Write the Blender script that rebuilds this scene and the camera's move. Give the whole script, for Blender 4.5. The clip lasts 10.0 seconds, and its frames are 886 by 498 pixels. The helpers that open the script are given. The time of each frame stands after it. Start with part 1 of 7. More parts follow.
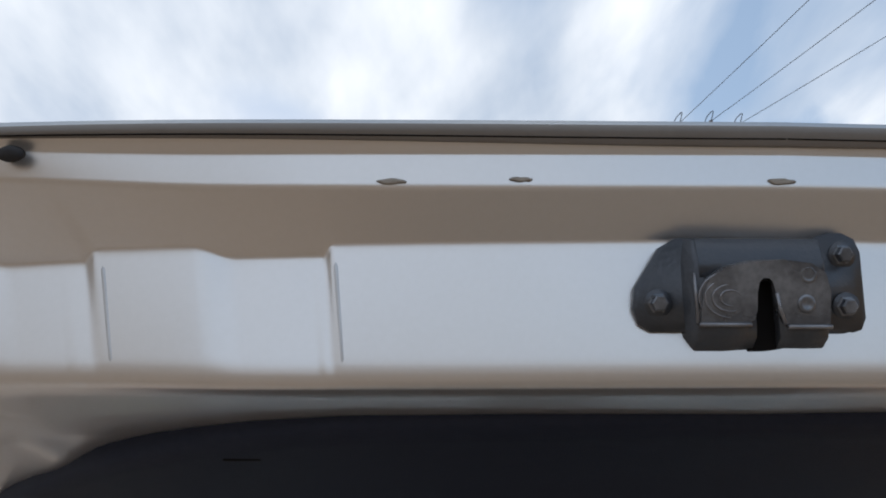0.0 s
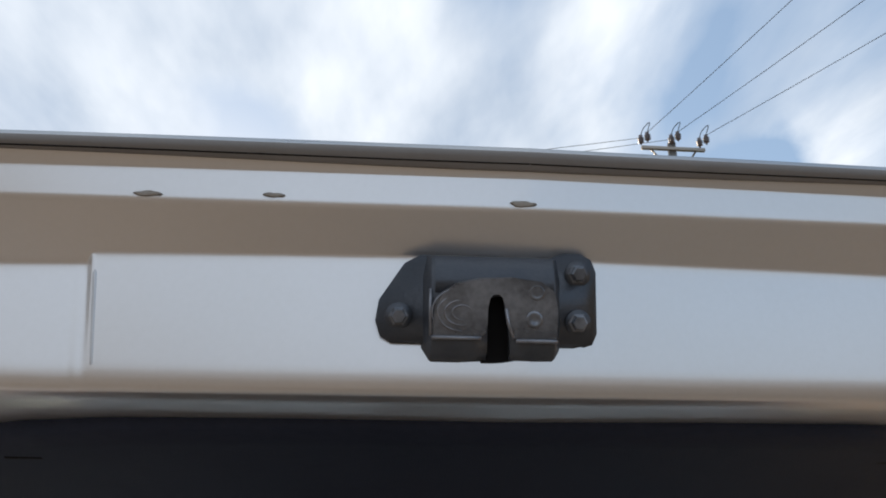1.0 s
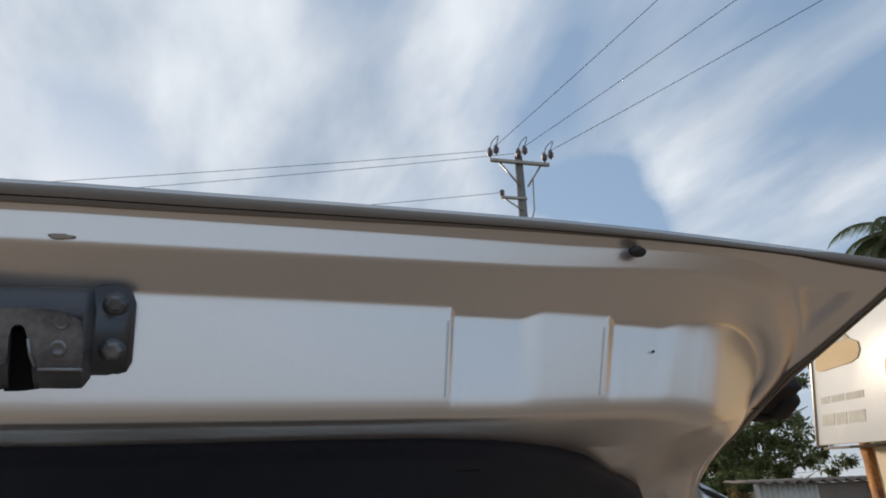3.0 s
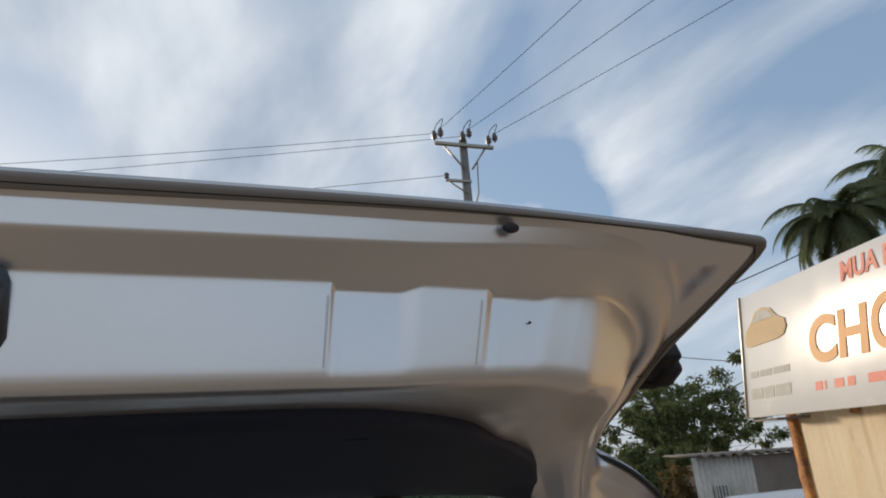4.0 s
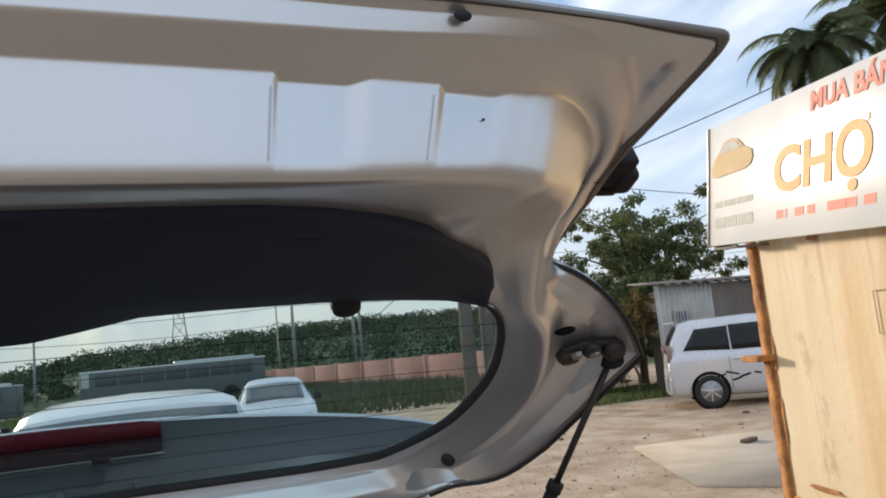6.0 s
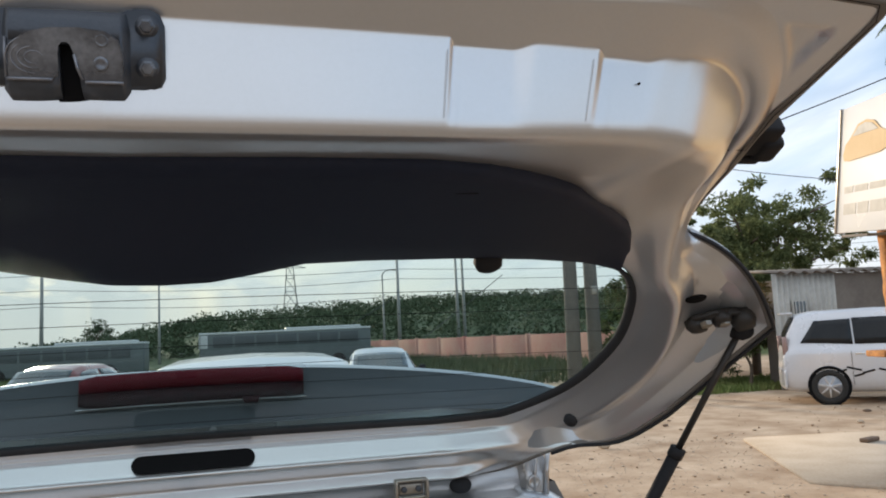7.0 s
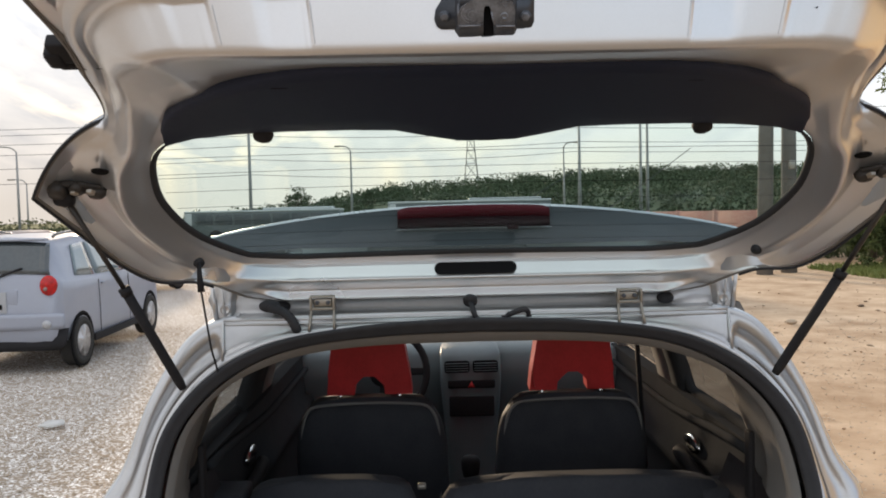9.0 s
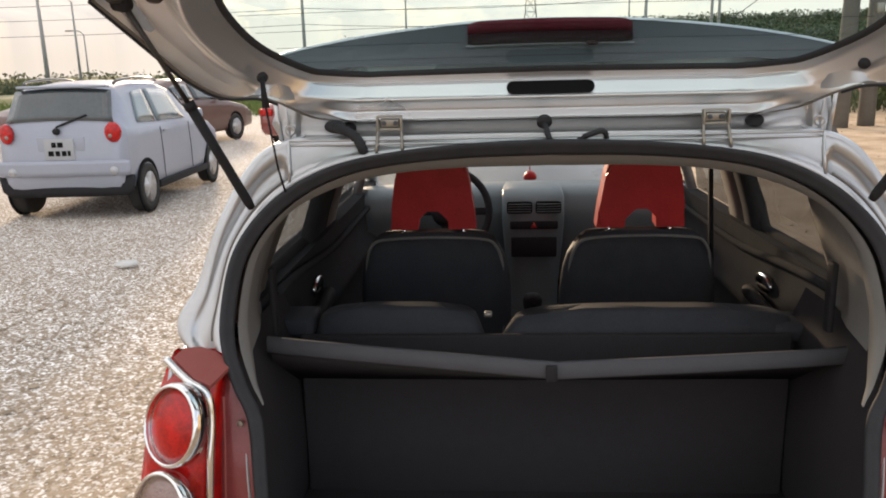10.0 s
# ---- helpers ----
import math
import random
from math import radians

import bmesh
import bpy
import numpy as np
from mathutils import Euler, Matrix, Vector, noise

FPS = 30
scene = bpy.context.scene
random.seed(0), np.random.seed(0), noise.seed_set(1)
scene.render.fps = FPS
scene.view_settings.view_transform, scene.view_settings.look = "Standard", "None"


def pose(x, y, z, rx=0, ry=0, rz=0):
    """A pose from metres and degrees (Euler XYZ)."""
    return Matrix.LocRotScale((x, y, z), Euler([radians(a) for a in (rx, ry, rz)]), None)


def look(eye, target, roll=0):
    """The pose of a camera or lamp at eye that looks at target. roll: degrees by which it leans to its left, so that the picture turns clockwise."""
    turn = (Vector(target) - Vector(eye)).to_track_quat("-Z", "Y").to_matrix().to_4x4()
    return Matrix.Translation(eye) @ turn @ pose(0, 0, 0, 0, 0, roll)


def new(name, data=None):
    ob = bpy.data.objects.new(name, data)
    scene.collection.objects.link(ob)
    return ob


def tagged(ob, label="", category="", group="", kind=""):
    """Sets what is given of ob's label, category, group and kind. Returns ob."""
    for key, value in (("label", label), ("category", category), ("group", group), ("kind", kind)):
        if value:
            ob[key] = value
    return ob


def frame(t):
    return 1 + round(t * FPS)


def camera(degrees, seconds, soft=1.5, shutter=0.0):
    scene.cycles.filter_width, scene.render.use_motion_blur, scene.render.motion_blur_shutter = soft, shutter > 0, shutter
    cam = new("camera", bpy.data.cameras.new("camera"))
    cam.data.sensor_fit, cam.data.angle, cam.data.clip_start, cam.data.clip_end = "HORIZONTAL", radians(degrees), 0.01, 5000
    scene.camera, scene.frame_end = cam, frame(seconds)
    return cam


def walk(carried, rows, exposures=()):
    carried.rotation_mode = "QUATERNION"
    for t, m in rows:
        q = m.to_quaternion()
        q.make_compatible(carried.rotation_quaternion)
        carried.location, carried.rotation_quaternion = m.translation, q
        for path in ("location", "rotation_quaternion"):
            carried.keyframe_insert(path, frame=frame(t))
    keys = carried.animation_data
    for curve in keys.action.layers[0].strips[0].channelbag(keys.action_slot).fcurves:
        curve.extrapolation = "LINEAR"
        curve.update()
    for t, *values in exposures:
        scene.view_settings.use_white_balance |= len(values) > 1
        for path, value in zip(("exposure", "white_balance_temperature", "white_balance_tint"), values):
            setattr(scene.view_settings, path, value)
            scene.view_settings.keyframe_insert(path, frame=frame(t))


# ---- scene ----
cam = camera(59.6, 10.0, soft=1.9)
ROWS = [
    (0, look((-0.189, -0.730, 1.724), (-0.072, 1.135, 2.437), -1.0)),
    (0.6, look((-0.135, -0.751, 1.720), (-0.009, 1.105, 2.455), -0.6)),
    (1.0, look((-0.082, -0.759, 1.721), (0.110, 1.098, 2.439), -0.3)),
    (1.5, look((-0.023, -0.770, 1.718), (0.280, 1.077, 2.423), -1.1)),
    (2.0, look((0.035, -0.796, 1.721), (0.462, 1.024, 2.434), -0.9)),
    (2.5, look((0.063, -0.812, 1.721), (0.560, 0.982, 2.452), -2.2)),
    (4.0, look((0.115, -0.856, 1.703), (0.799, 0.899, 2.376), -5.3)),
    (4.5, look((0.137, -0.871, 1.695), (0.898, 0.894, 2.250), -6.2)),
    (5.0, look((0.141, -0.861, 1.687), (0.928, 0.940, 2.056), -6.5)),
    (5.5, look((0.139, -0.847, 1.682), (0.912, 0.974, 1.970), -6.3)),
    (5.7, look((0.137, -0.843, 1.680), (0.903, 0.984, 1.954), -6.2)),
    (7.0, look((0.083, -0.871, 1.657), (0.572, 1.056, 1.878), -2.8)),
    (7.5, look((0.014, -0.938, 1.636), (0.215, 1.044, 1.818), -2.5)),
    (8.0, look((-0.077, -1.027, 1.642), (0.081, 0.964, 1.740), -2.4)),
    (8.5, look((-0.099, -1.124, 1.636), (0.032, 0.872, 1.676), -1.5)),
    (9.0, look((-0.085, -1.271, 1.606), (-0.059, 0.727, 1.516), -1.3)),
    (9.5, look((-0.079, -1.317, 1.579), (-0.141, 0.661, 1.288), -2.0)),
    (10.0, look((-0.117, -1.221, 1.535), (-0.240, 0.722, 1.079), -1.4)),
]
walk(cam, ROWS, exposures=[(0, 0.05, 6200, 10), (1.5, 0.02, 6150, 9), (2.5, -0.18, 6150, 9), (4.0, -0.3, 6150, 9), (4.7, -0.15, 6050, 9), (5.5, 0.12, 6050, 9), (7.3, 0.45, 6450, 10), (8.0, 0.62, 6950, 13), (8.7, 0.56, 6850, 12), (9.4, 0.62, 6850, 12), (10.0, 0.80, 7200, 14)])

# ---------------------------------------------------------------- world and sun
SUN_AZ, SUN_EL = radians(-18), radians(11)
world = bpy.data.worlds.new("sky")
scene.world = world
world.use_nodes = True
wn, wl = world.node_tree.nodes, world.node_tree.links
wn.clear()
w_out = wn.new("ShaderNodeOutputWorld")
w_bg = wn.new("ShaderNodeBackground")
w_sky = wn.new("ShaderNodeTexSky")
w_sky.sky_type = "NISHITA"
w_sky.sun_disc = False
w_sky.sun_elevation, w_sky.sun_rotation = SUN_EL, SUN_AZ
w_sky.air_density, w_sky.dust_density, w_sky.ozone_density = 1.0, 1.6, 1.5
w_tc = wn.new("ShaderNodeTexCoord")
# cloud sheets: noise laid on a flat layer overhead
w_sep = wn.new("ShaderNodeSeparateXYZ")
w_zc = wn.new("ShaderNodeMath"); w_zc.operation = "MAXIMUM"; w_zc.inputs[1].default_value = 0.06
w_zp = wn.new("ShaderNodeMath"); w_zp.operation = "ADD"; w_zp.inputs[1].default_value = 0.12
w_dx = wn.new("ShaderNodeMath"); w_dx.operation = "DIVIDE"
w_dy = wn.new("ShaderNodeMath"); w_dy.operation = "DIVIDE"
w_cmb = wn.new("ShaderNodeCombineXYZ")
wl.new(w_tc.outputs["Generated"], w_sep.inputs[0])
wl.new(w_sep.outputs[2], w_zc.inputs[0]); wl.new(w_zc.outputs[0], w_zp.inputs[0])
wl.new(w_sep.outputs[0], w_dx.inputs[0]); wl.new(w_zp.outputs[0], w_dx.inputs[1])
wl.new(w_sep.outputs[1], w_dy.inputs[0]); wl.new(w_zp.outputs[0], w_dy.inputs[1])
wl.new(w_dx.outputs[0], w_cmb.inputs[0]); wl.new(w_dy.outputs[0], w_cmb.inputs[1])
w_n1 = wn.new("ShaderNodeTexNoise"); w_n1.inputs["Scale"].default_value = 1.35; w_n1.inputs["Detail"].default_value = 8; w_n1.inputs["Roughness"].default_value = 0.50; w_n1.inputs["Distortion"].default_value = 0.3
w_off = wn.new("ShaderNodeMapping"); w_off.inputs["Location"].default_value = (3.1, 0.4, 0.0); w_off.inputs["Rotation"].default_value = (0, 0, radians(38)); w_off.inputs["Scale"].default_value = (1.5, 0.62, 1.0)
wl.new(w_cmb.outputs[0], w_off.inputs["Vector"]); wl.new(w_off.outputs[0], w_n1.inputs["Vector"])
# banks of cloud and blue gaps: direction, reach, more or less cloud
w_wn = wn.new("ShaderNodeTexNoise"); w_wn.inputs["Scale"].default_value = 5.0; w_wn.inputs["Detail"].default_value = 6
wl.new(w_tc.outputs["Generated"], w_wn.inputs["Vector"])
w_warp = wn.new("ShaderNodeVectorMath"); w_warp.operation = "MULTIPLY_ADD"; w_warp.inputs[1].default_value = (0.20, 0.20, 0.20)
wl.new(w_wn.outputs["Color"], w_warp.inputs[0])
w_half = wn.new("ShaderNodeVectorMath"); w_half.operation = "ADD"; w_half.inputs[1].default_value = (-0.10, -0.10, -0.10)
wl.new(w_tc.outputs["Generated"], w_half.inputs[0]); wl.new(w_half.outputs[0], w_warp.inputs[2])
w_bank = None
# the last bank is out of view, added to whiten the hinge rail's reflection
for bx, by, bz, reach, amount in ((.475, .790, .392, .085, -.50), (.415, .815, .400, .065, -.40), (.60, .720, .345, .30, .24), (.30, .86, .40, .18, .16), (.06, .86, .51, .34, .14), (-.155, .87, .475, .12, -.34), (-.386, .761, .52, .28, .08), (.66, .60, .45, .30, -.06), (.42, .70, .57, .24, -.07), (-.10, -.55, .83, .55, .40)):
    w_d = wn.new("ShaderNodeVectorMath"); w_d.operation = "DISTANCE"; w_d.inputs[1].default_value = (bx, by, bz)
    wl.new(w_warp.outputs[0], w_d.inputs[0])
    w_r = wn.new("ShaderNodeMapRange"); w_r.interpolation_type = "SMOOTHSTEP"
    w_r.inputs["From Min"].default_value, w_r.inputs["From Max"].default_value, w_r.inputs["To Min"].default_value, w_r.inputs["To Max"].default_value = reach, 0.0, 0.0, amount
    wl.new(w_d.outputs["Value"], w_r.inputs["Value"])
    w_s = wn.new("ShaderNodeMath"); w_s.operation = "ADD"; w_s.inputs[1].default_value = 0.0
    wl.new(w_r.outputs[0], w_s.inputs[0])
    if w_bank:
        wl.new(w_bank.outputs[0], w_s.inputs[1])
    w_bank = w_s
# more cloud to the west, clearer to the east
w_gx = wn.new("ShaderNodeMapRange"); w_gx.inputs["From Min"].default_value = -0.75; w_gx.inputs["From Max"].default_value = 1.3
w_gx.inputs["To Min"].default_value = 0.17; w_gx.inputs["To Max"].default_value = -0.04
wl.new(w_dx.outputs[0], w_gx.inputs["Value"])
w_add = wn.new("ShaderNodeMath"); w_add.operation = "ADD"
wl.new(w_n1.outputs["Fac"], w_add.inputs[0]); wl.new(w_gx.outputs[0], w_add.inputs[1])
w_sum = wn.new("ShaderNodeMath"); w_sum.operation = "ADD"
wl.new(w_add.outputs[0], w_sum.inputs[0]); wl.new(w_bank.outputs[0], w_sum.inputs[1])
w_ramp = wn.new("ShaderNodeValToRGB")
w_ramp.color_ramp.elements[0].position, w_ramp.color_ramp.elements[1].position = 0.40, 0.66
w_ramp.color_ramp.elements[0].color, w_ramp.color_ramp.elements[1].color = (0, 0, 0, 1), (1, 1, 1, 1)
wl.new(w_sum.outputs[0], w_ramp.inputs[0])
w_n2 = wn.new("ShaderNodeTexNoise"); w_n2.inputs["Scale"].default_value = 2.6; w_n2.inputs["Detail"].default_value = 5
wl.new(w_off.outputs[0], w_n2.inputs["Vector"])
w_cr = wn.new("ShaderNodeValToRGB")
w_cr.color_ramp.elements[0].position, w_cr.color_ramp.elements[1].position = 0.33, 0.68
w_cr.color_ramp.elements[0].color, w_cr.color_ramp.elements[1].color = (3.4, 3.9, 4.6, 1), (6.6, 6.7, 6.8, 1)
wl.new(w_n2.outputs["Fac"], w_cr.inputs[0])
w_mix = wn.new("ShaderNodeMix"); w_mix.data_type = "RGBA"
wl.new(w_ramp.outputs["Color"], w_mix.inputs[0])
w_blue = wn.new("ShaderNodeMix"); w_blue.data_type = "RGBA"; w_blue.inputs[0].default_value = 0.55
w_blue.inputs[7].default_value = (3.1, 4.1, 5.5, 1)
wl.new(w_sky.outputs[0], w_blue.inputs[6])
wl.new(w_blue.outputs[2], w_mix.inputs[6]); wl.new(w_cr.outputs[0], w_mix.inputs[7])
# pale haze towards the horizon
w_hz = wn.new("ShaderNodeMapRange"); w_hz.inputs["From Min"].default_value = 0.02; w_hz.inputs["From Max"].default_value = 0.30
w_hz.inputs["To Min"].default_value = 0.9; w_hz.inputs["To Max"].default_value = 0.0
wl.new(w_sep.outputs[2], w_hz.inputs["Value"])
w_hm = wn.new("ShaderNodeMix"); w_hm.data_type = "RGBA"
w_dot = wn.new("ShaderNodeVectorMath"); w_dot.operation = "DOT_PRODUCT"; w_dot.inputs[1].default_value = (math.sin(SUN_AZ), math.cos(SUN_AZ), 0)
wl.new(w_tc.outputs["Generated"], w_dot.inputs[0])
w_side = wn.new("ShaderNodeMapRange"); w_side.inputs["From Min"].default_value, w_side.inputs["From Max"].default_value = 0.3, 1.0
wl.new(w_dot.outputs["Value"], w_side.inputs["Value"])
w_hc = wn.new("ShaderNodeMix"); w_hc.data_type = "RGBA"
w_hc.inputs[6].default_value, w_hc.inputs[7].default_value = (4.9, 5.7, 6.7, 1), (4.3, 4.1, 3.75, 1)
wl.new(w_side.outputs[0], w_hc.inputs[0])
w_low = wn.new("ShaderNodeMapRange"); w_low.inputs["From Min"].default_value, w_low.inputs["From Max"].default_value = 0.02, 0.17
w_low.inputs["To Min"].default_value, w_low.inputs["To Max"].default_value = 0.75, 0.0
wl.new(w_sep.outputs[2], w_low.inputs["Value"])
w_warm = wn.new("ShaderNodeMix"); w_warm.data_type = "RGBA"; w_warm.inputs[7].default_value = (4.7, 4.4, 3.95, 1)
wl.new(w_low.outputs[0], w_warm.inputs[0]); wl.new(w_hc.outputs[2], w_warm.inputs[6])
# dustier and duller low in the west
w_wx = wn.new("ShaderNodeMapRange"); w_wx.interpolation_type = "SMOOTHSTEP"
w_wx.inputs["From Min"].default_value, w_wx.inputs["From Max"].default_value, w_wx.inputs["To Max"].default_value = -0.20, -0.48, 0.88
wl.new(w_sep.outputs[0], w_wx.inputs["Value"])
w_dust = wn.new("ShaderNodeMix"); w_dust.data_type = "RGBA"; w_dust.inputs[7].default_value = (3.05, 2.80, 2.52, 1)
wl.new(w_wx.outputs[0], w_dust.inputs[0]); wl.new(w_warm.outputs[2], w_dust.inputs[6]); wl.new(w_dust.outputs[2], w_hm.inputs[7])
wl.new(w_hz.outputs[0], w_hm.inputs[0]); wl.new(w_mix.outputs[2], w_hm.inputs[6])
wl.new(w_hm.outputs[2], w_bg.inputs[0])
w_bg.inputs[1].default_value = 0.15
wl.new(w_bg.outputs[0], w_out.inputs[0])

sun = new("sun", bpy.data.lights.new("sun", "SUN"))
sun.data.energy, sun.data.angle, sun.data.color = 3.2, radians(5), (1.0, 0.80, 0.58)
sd = Vector((math.sin(SUN_AZ) * math.cos(SUN_EL), math.cos(SUN_AZ) * math.cos(SUN_EL), math.sin(SUN_EL)))
sun.matrix_world = look(tuple(sd * 60), (0, 0, 0))


# ---------------------------------------------------------------- materials
def mat(name, base, rough=0.5, metal=0.0, alt=None, scale=18.0, mix=0.5, bump=0.1, bscale=None, coat=0.0, spec=0.5, fine=None, rvar=0.1, rand=0.0, dist=0.01):
    """A procedural surface: two scales of colour variation, roughness variation and fine relief."""
    m = bpy.data.materials.new(name)
    m.use_nodes = True
    n, l = m.node_tree.nodes, m.node_tree.links
    b = n["Principled BSDF"]
    tc = n.new("ShaderNodeTexCoord")
    big = n.new("ShaderNodeTexNoise"); big.inputs["Scale"].default_value = scale; big.inputs["Detail"].default_value = 5
    fin = n.new("ShaderNodeTexNoise"); fin.inputs["Scale"].default_value = fine or scale * 9; fin.inputs["Detail"].default_value = 3
    l.new(tc.outputs["Object"], big.inputs["Vector"]); l.new(tc.outputs["Object"], fin.inputs["Vector"])
    blend = n.new("ShaderNodeMath"); blend.operation = "MULTIPLY_ADD"; blend.inputs[1].default_value = 0.35; 
    l.new(fin.outputs["Fac"], blend.inputs[0]); 
    sub = n.new("ShaderNodeMath"); sub.operation = "MULTIPLY"; sub.inputs[1].default_value = 0.65
    l.new(big.outputs["Fac"], sub.inputs[0]); l.new(sub.outputs[0], blend.inputs[2])
    rmp = n.new("ShaderNodeMapRange"); rmp.inputs["From Min"].default_value = 0.35; rmp.inputs["From Max"].default_value = 0.65
    rmp.inputs["To Max"].default_value = mix
    l.new(blend.outputs[0], rmp.inputs["Value"])
    cm = n.new("ShaderNodeMix"); cm.data_type = "RGBA"
    alt = alt or tuple(c * 0.7 for c in base)
    cm.inputs[6].default_value, cm.inputs[7].default_value = (*base, 1), (*alt, 1)
    l.new(rmp.outputs[0], cm.inputs[0])
    last = cm.outputs[2]
    if rand:
        oi = n.new("ShaderNodeObjectInfo"); hs = n.new("ShaderNodeHueSaturation")
        mr = n.new("ShaderNodeMapRange"); mr.inputs["To Min"].default_value, mr.inputs["To Max"].default_value = 1 - rand, 1 + rand
        l.new(oi.outputs["Random"], mr.inputs["Value"]); l.new(mr.outputs[0], hs.inputs["Value"]); l.new(last, hs.inputs["Color"])
        last = hs.outputs[0]
    l.new(last, b.inputs["Base Color"])
    rr = n.new("ShaderNodeMapRange"); rr.inputs["To Min"].default_value, rr.inputs["To Max"].default_value = max(0.02, rough - rvar), min(1, rough + rvar)
    l.new(big.outputs["Fac"], rr.inputs["Value"]); l.new(rr.outputs[0], b.inputs["Roughness"])
    b.inputs["Metallic"].default_value = metal
    b.inputs["Specular IOR Level"].default_value = spec
    b.inputs["Coat Weight"].default_value = coat; b.inputs["Coat Roughness"].default_value = 0.06
    if bump:
        bp = n.new("ShaderNodeBump"); bp.inputs["Strength"].default_value = bump; bp.inputs["Distance"].default_value = dist
        bn = n.new("ShaderNodeTexNoise"); bn.inputs["Scale"].default_value = bscale or scale * 6; bn.inputs["Detail"].default_value = 4
        l.new(tc.outputs["Object"], bn.inputs["Vector"]); l.new(bn.outputs["Fac"], bp.inputs["Height"]); l.new(bp.outputs[0], b.inputs["Normal"])
    return m


def glass(name, tint, rough=0.0, alpha=0.35):
    """A thin tinted pane: clear body with a real gloss."""
    m = bpy.data.materials.new(name)
    m.use_nodes = True
    n, l = m.node_tree.nodes, m.node_tree.links
    n.clear()
    out = n.new("ShaderNodeOutputMaterial")
    tr = n.new("ShaderNodeBsdfTransparent"); tr.inputs[0].default_value = (*tint, 1)
    gl = n.new("ShaderNodeBsdfGlossy"); gl.inputs["Roughness"].default_value = rough + 0.01
    fr = n.new("ShaderNodeFresnel"); fr.inputs[0].default_value = 1.45
    mx = n.new("ShaderNodeMixShader")
    sc = n.new("ShaderNodeMath"); sc.operation = "MULTIPLY"; sc.inputs[1].default_value = alpha
    l.new(fr.outputs[0], sc.inputs[0]); l.new(sc.outputs[0], mx.inputs[0])
    l.new(tr.outputs[0], mx.inputs[1]); l.new(gl.outputs[0], mx.inputs[2]); l.new(mx.outputs[0], out.inputs[0])
    return m


SILVER = mat("silver_paint", (0.71, 0.71, 0.72), 0.30, 0.82, alt=(0.66, 0.66, 0.66), scale=5, mix=0.6, bump=0.002, bscale=260, coat=0.12, fine=300, rvar=0.06, dist=0.002)
# the silver paint darkened: shade round the boot opening is in its colour
SILVER_SHADED = mat("shaded_silver_paint", (0.52, 0.52, 0.525), 0.32, 0.78, alt=(0.46, 0.46, 0.46), scale=7, mix=0.7, bump=0.02, bscale=200, fine=90, rvar=0.08, dist=0.002)
SILVER_OUT = mat("silver_paint_outside", (0.50, 0.53, 0.56), 0.28, 0.6, alt=(0.45, 0.47, 0.49), scale=4, mix=0.5, bump=0.01, coat=0.8, fine=300, rvar=0.05, dist=0.002)
SEALANT = mat("seam_sealant", (0.165, 0.150, 0.136), 0.55, 0.1, alt=(0.20, 0.185, 0.17), scale=30, bump=0.15, dist=0.002)
# grey that stands in for crease shade on the latch panel
CREASE_GREY = mat("crease_shade_grey", (0.53, 0.54, 0.56), 0.45, 0.75, alt=(0.57, 0.58, 0.60), scale=60, mix=0.8, bump=0.05, dist=0.001)
BLACK_PLASTIC = mat("black_plastic", (0.020, 0.020, 0.023), 0.7, 0.0, alt=(0.030, 0.029, 0.030), scale=12, mix=0.8, spec=0.15, bump=0.2, bscale=700, rvar=0.12, dist=0.002)
DARK_TRIM = mat("tailgate_trim_plastic", (0.017, 0.023, 0.043), 0.6, 0.0, alt=(0.025, 0.031, 0.053), spec=0.14, scale=6, mix=0.9, bump=0.25, bscale=900, fine=160, rvar=0.12, dist=0.002)
CARD = mat("door_lining", (0.046, 0.048, 0.051), 0.6, 0.0, alt=(0.058, 0.059, 0.061), scale=14, spec=0.0, bump=0.2, bscale=400, dist=0.002)
RUBBER = mat("rubber", (0.027, 0.028, 0.032), 0.65, 0.0, spec=0.22, alt=(0.046, 0.046, 0.049), scale=40, bump=0.1, dist=0.002)
LATCH_DARK = mat("blackened_steel", (0.058, 0.067, 0.083), 0.40, 0.5, alt=(0.090, 0.099, 0.115), scale=60, mix=0.6, bump=0.15, rvar=0.15, dist=0.002)
LATCH_FACE = mat("scuffed_black_steel", (0.085, 0.095, 0.115), 0.30, 0.6, alt=(0.24, 0.26, 0.295), scale=46, mix=1.0, bump=0.05, bscale=180, fine=300, rvar=0.18, dist=0.002)
LATCH_WORN = mat("worn_bare_steel", (0.27, 0.28, 0.31), 0.32, 0.5, alt=(0.10, 0.104, 0.12), scale=50, mix=0.8, bump=0.06, bscale=260, fine=140, rvar=0.18, dist=0.002)
GREASY = mat("greasy_dark_steel", (0.030, 0.028, 0.027), 0.45, 0.3, alt=(0.055, 0.048, 0.042), scale=70, mix=0.7, bump=0.15, rvar=0.15, dist=0.002)
GRIME = mat("brown_grime", (0.27, 0.245, 0.215), 0.9, 0.0, spec=0.05, alt=(0.36, 0.335, 0.30), scale=160, mix=1.0, bump=0.2, dist=0.001)
RUST = mat("rust", (0.22, 0.09, 0.04), 0.85, 0.1, alt=(0.10, 0.05, 0.03), scale=50, bump=0.5, dist=0.003)
CHROME = mat("chrome", (0.80, 0.80, 0.80), 0.10, 1.0, alt=(0.7, 0.7, 0.7), scale=20, mix=0.3, bump=0.0, rvar=0.05)
STEEL = mat("zinc_steel", (0.36, 0.335, 0.295), 0.35, 0.7, alt=(0.22, 0.19, 0.15), scale=50, bump=0.1, dist=0.002)
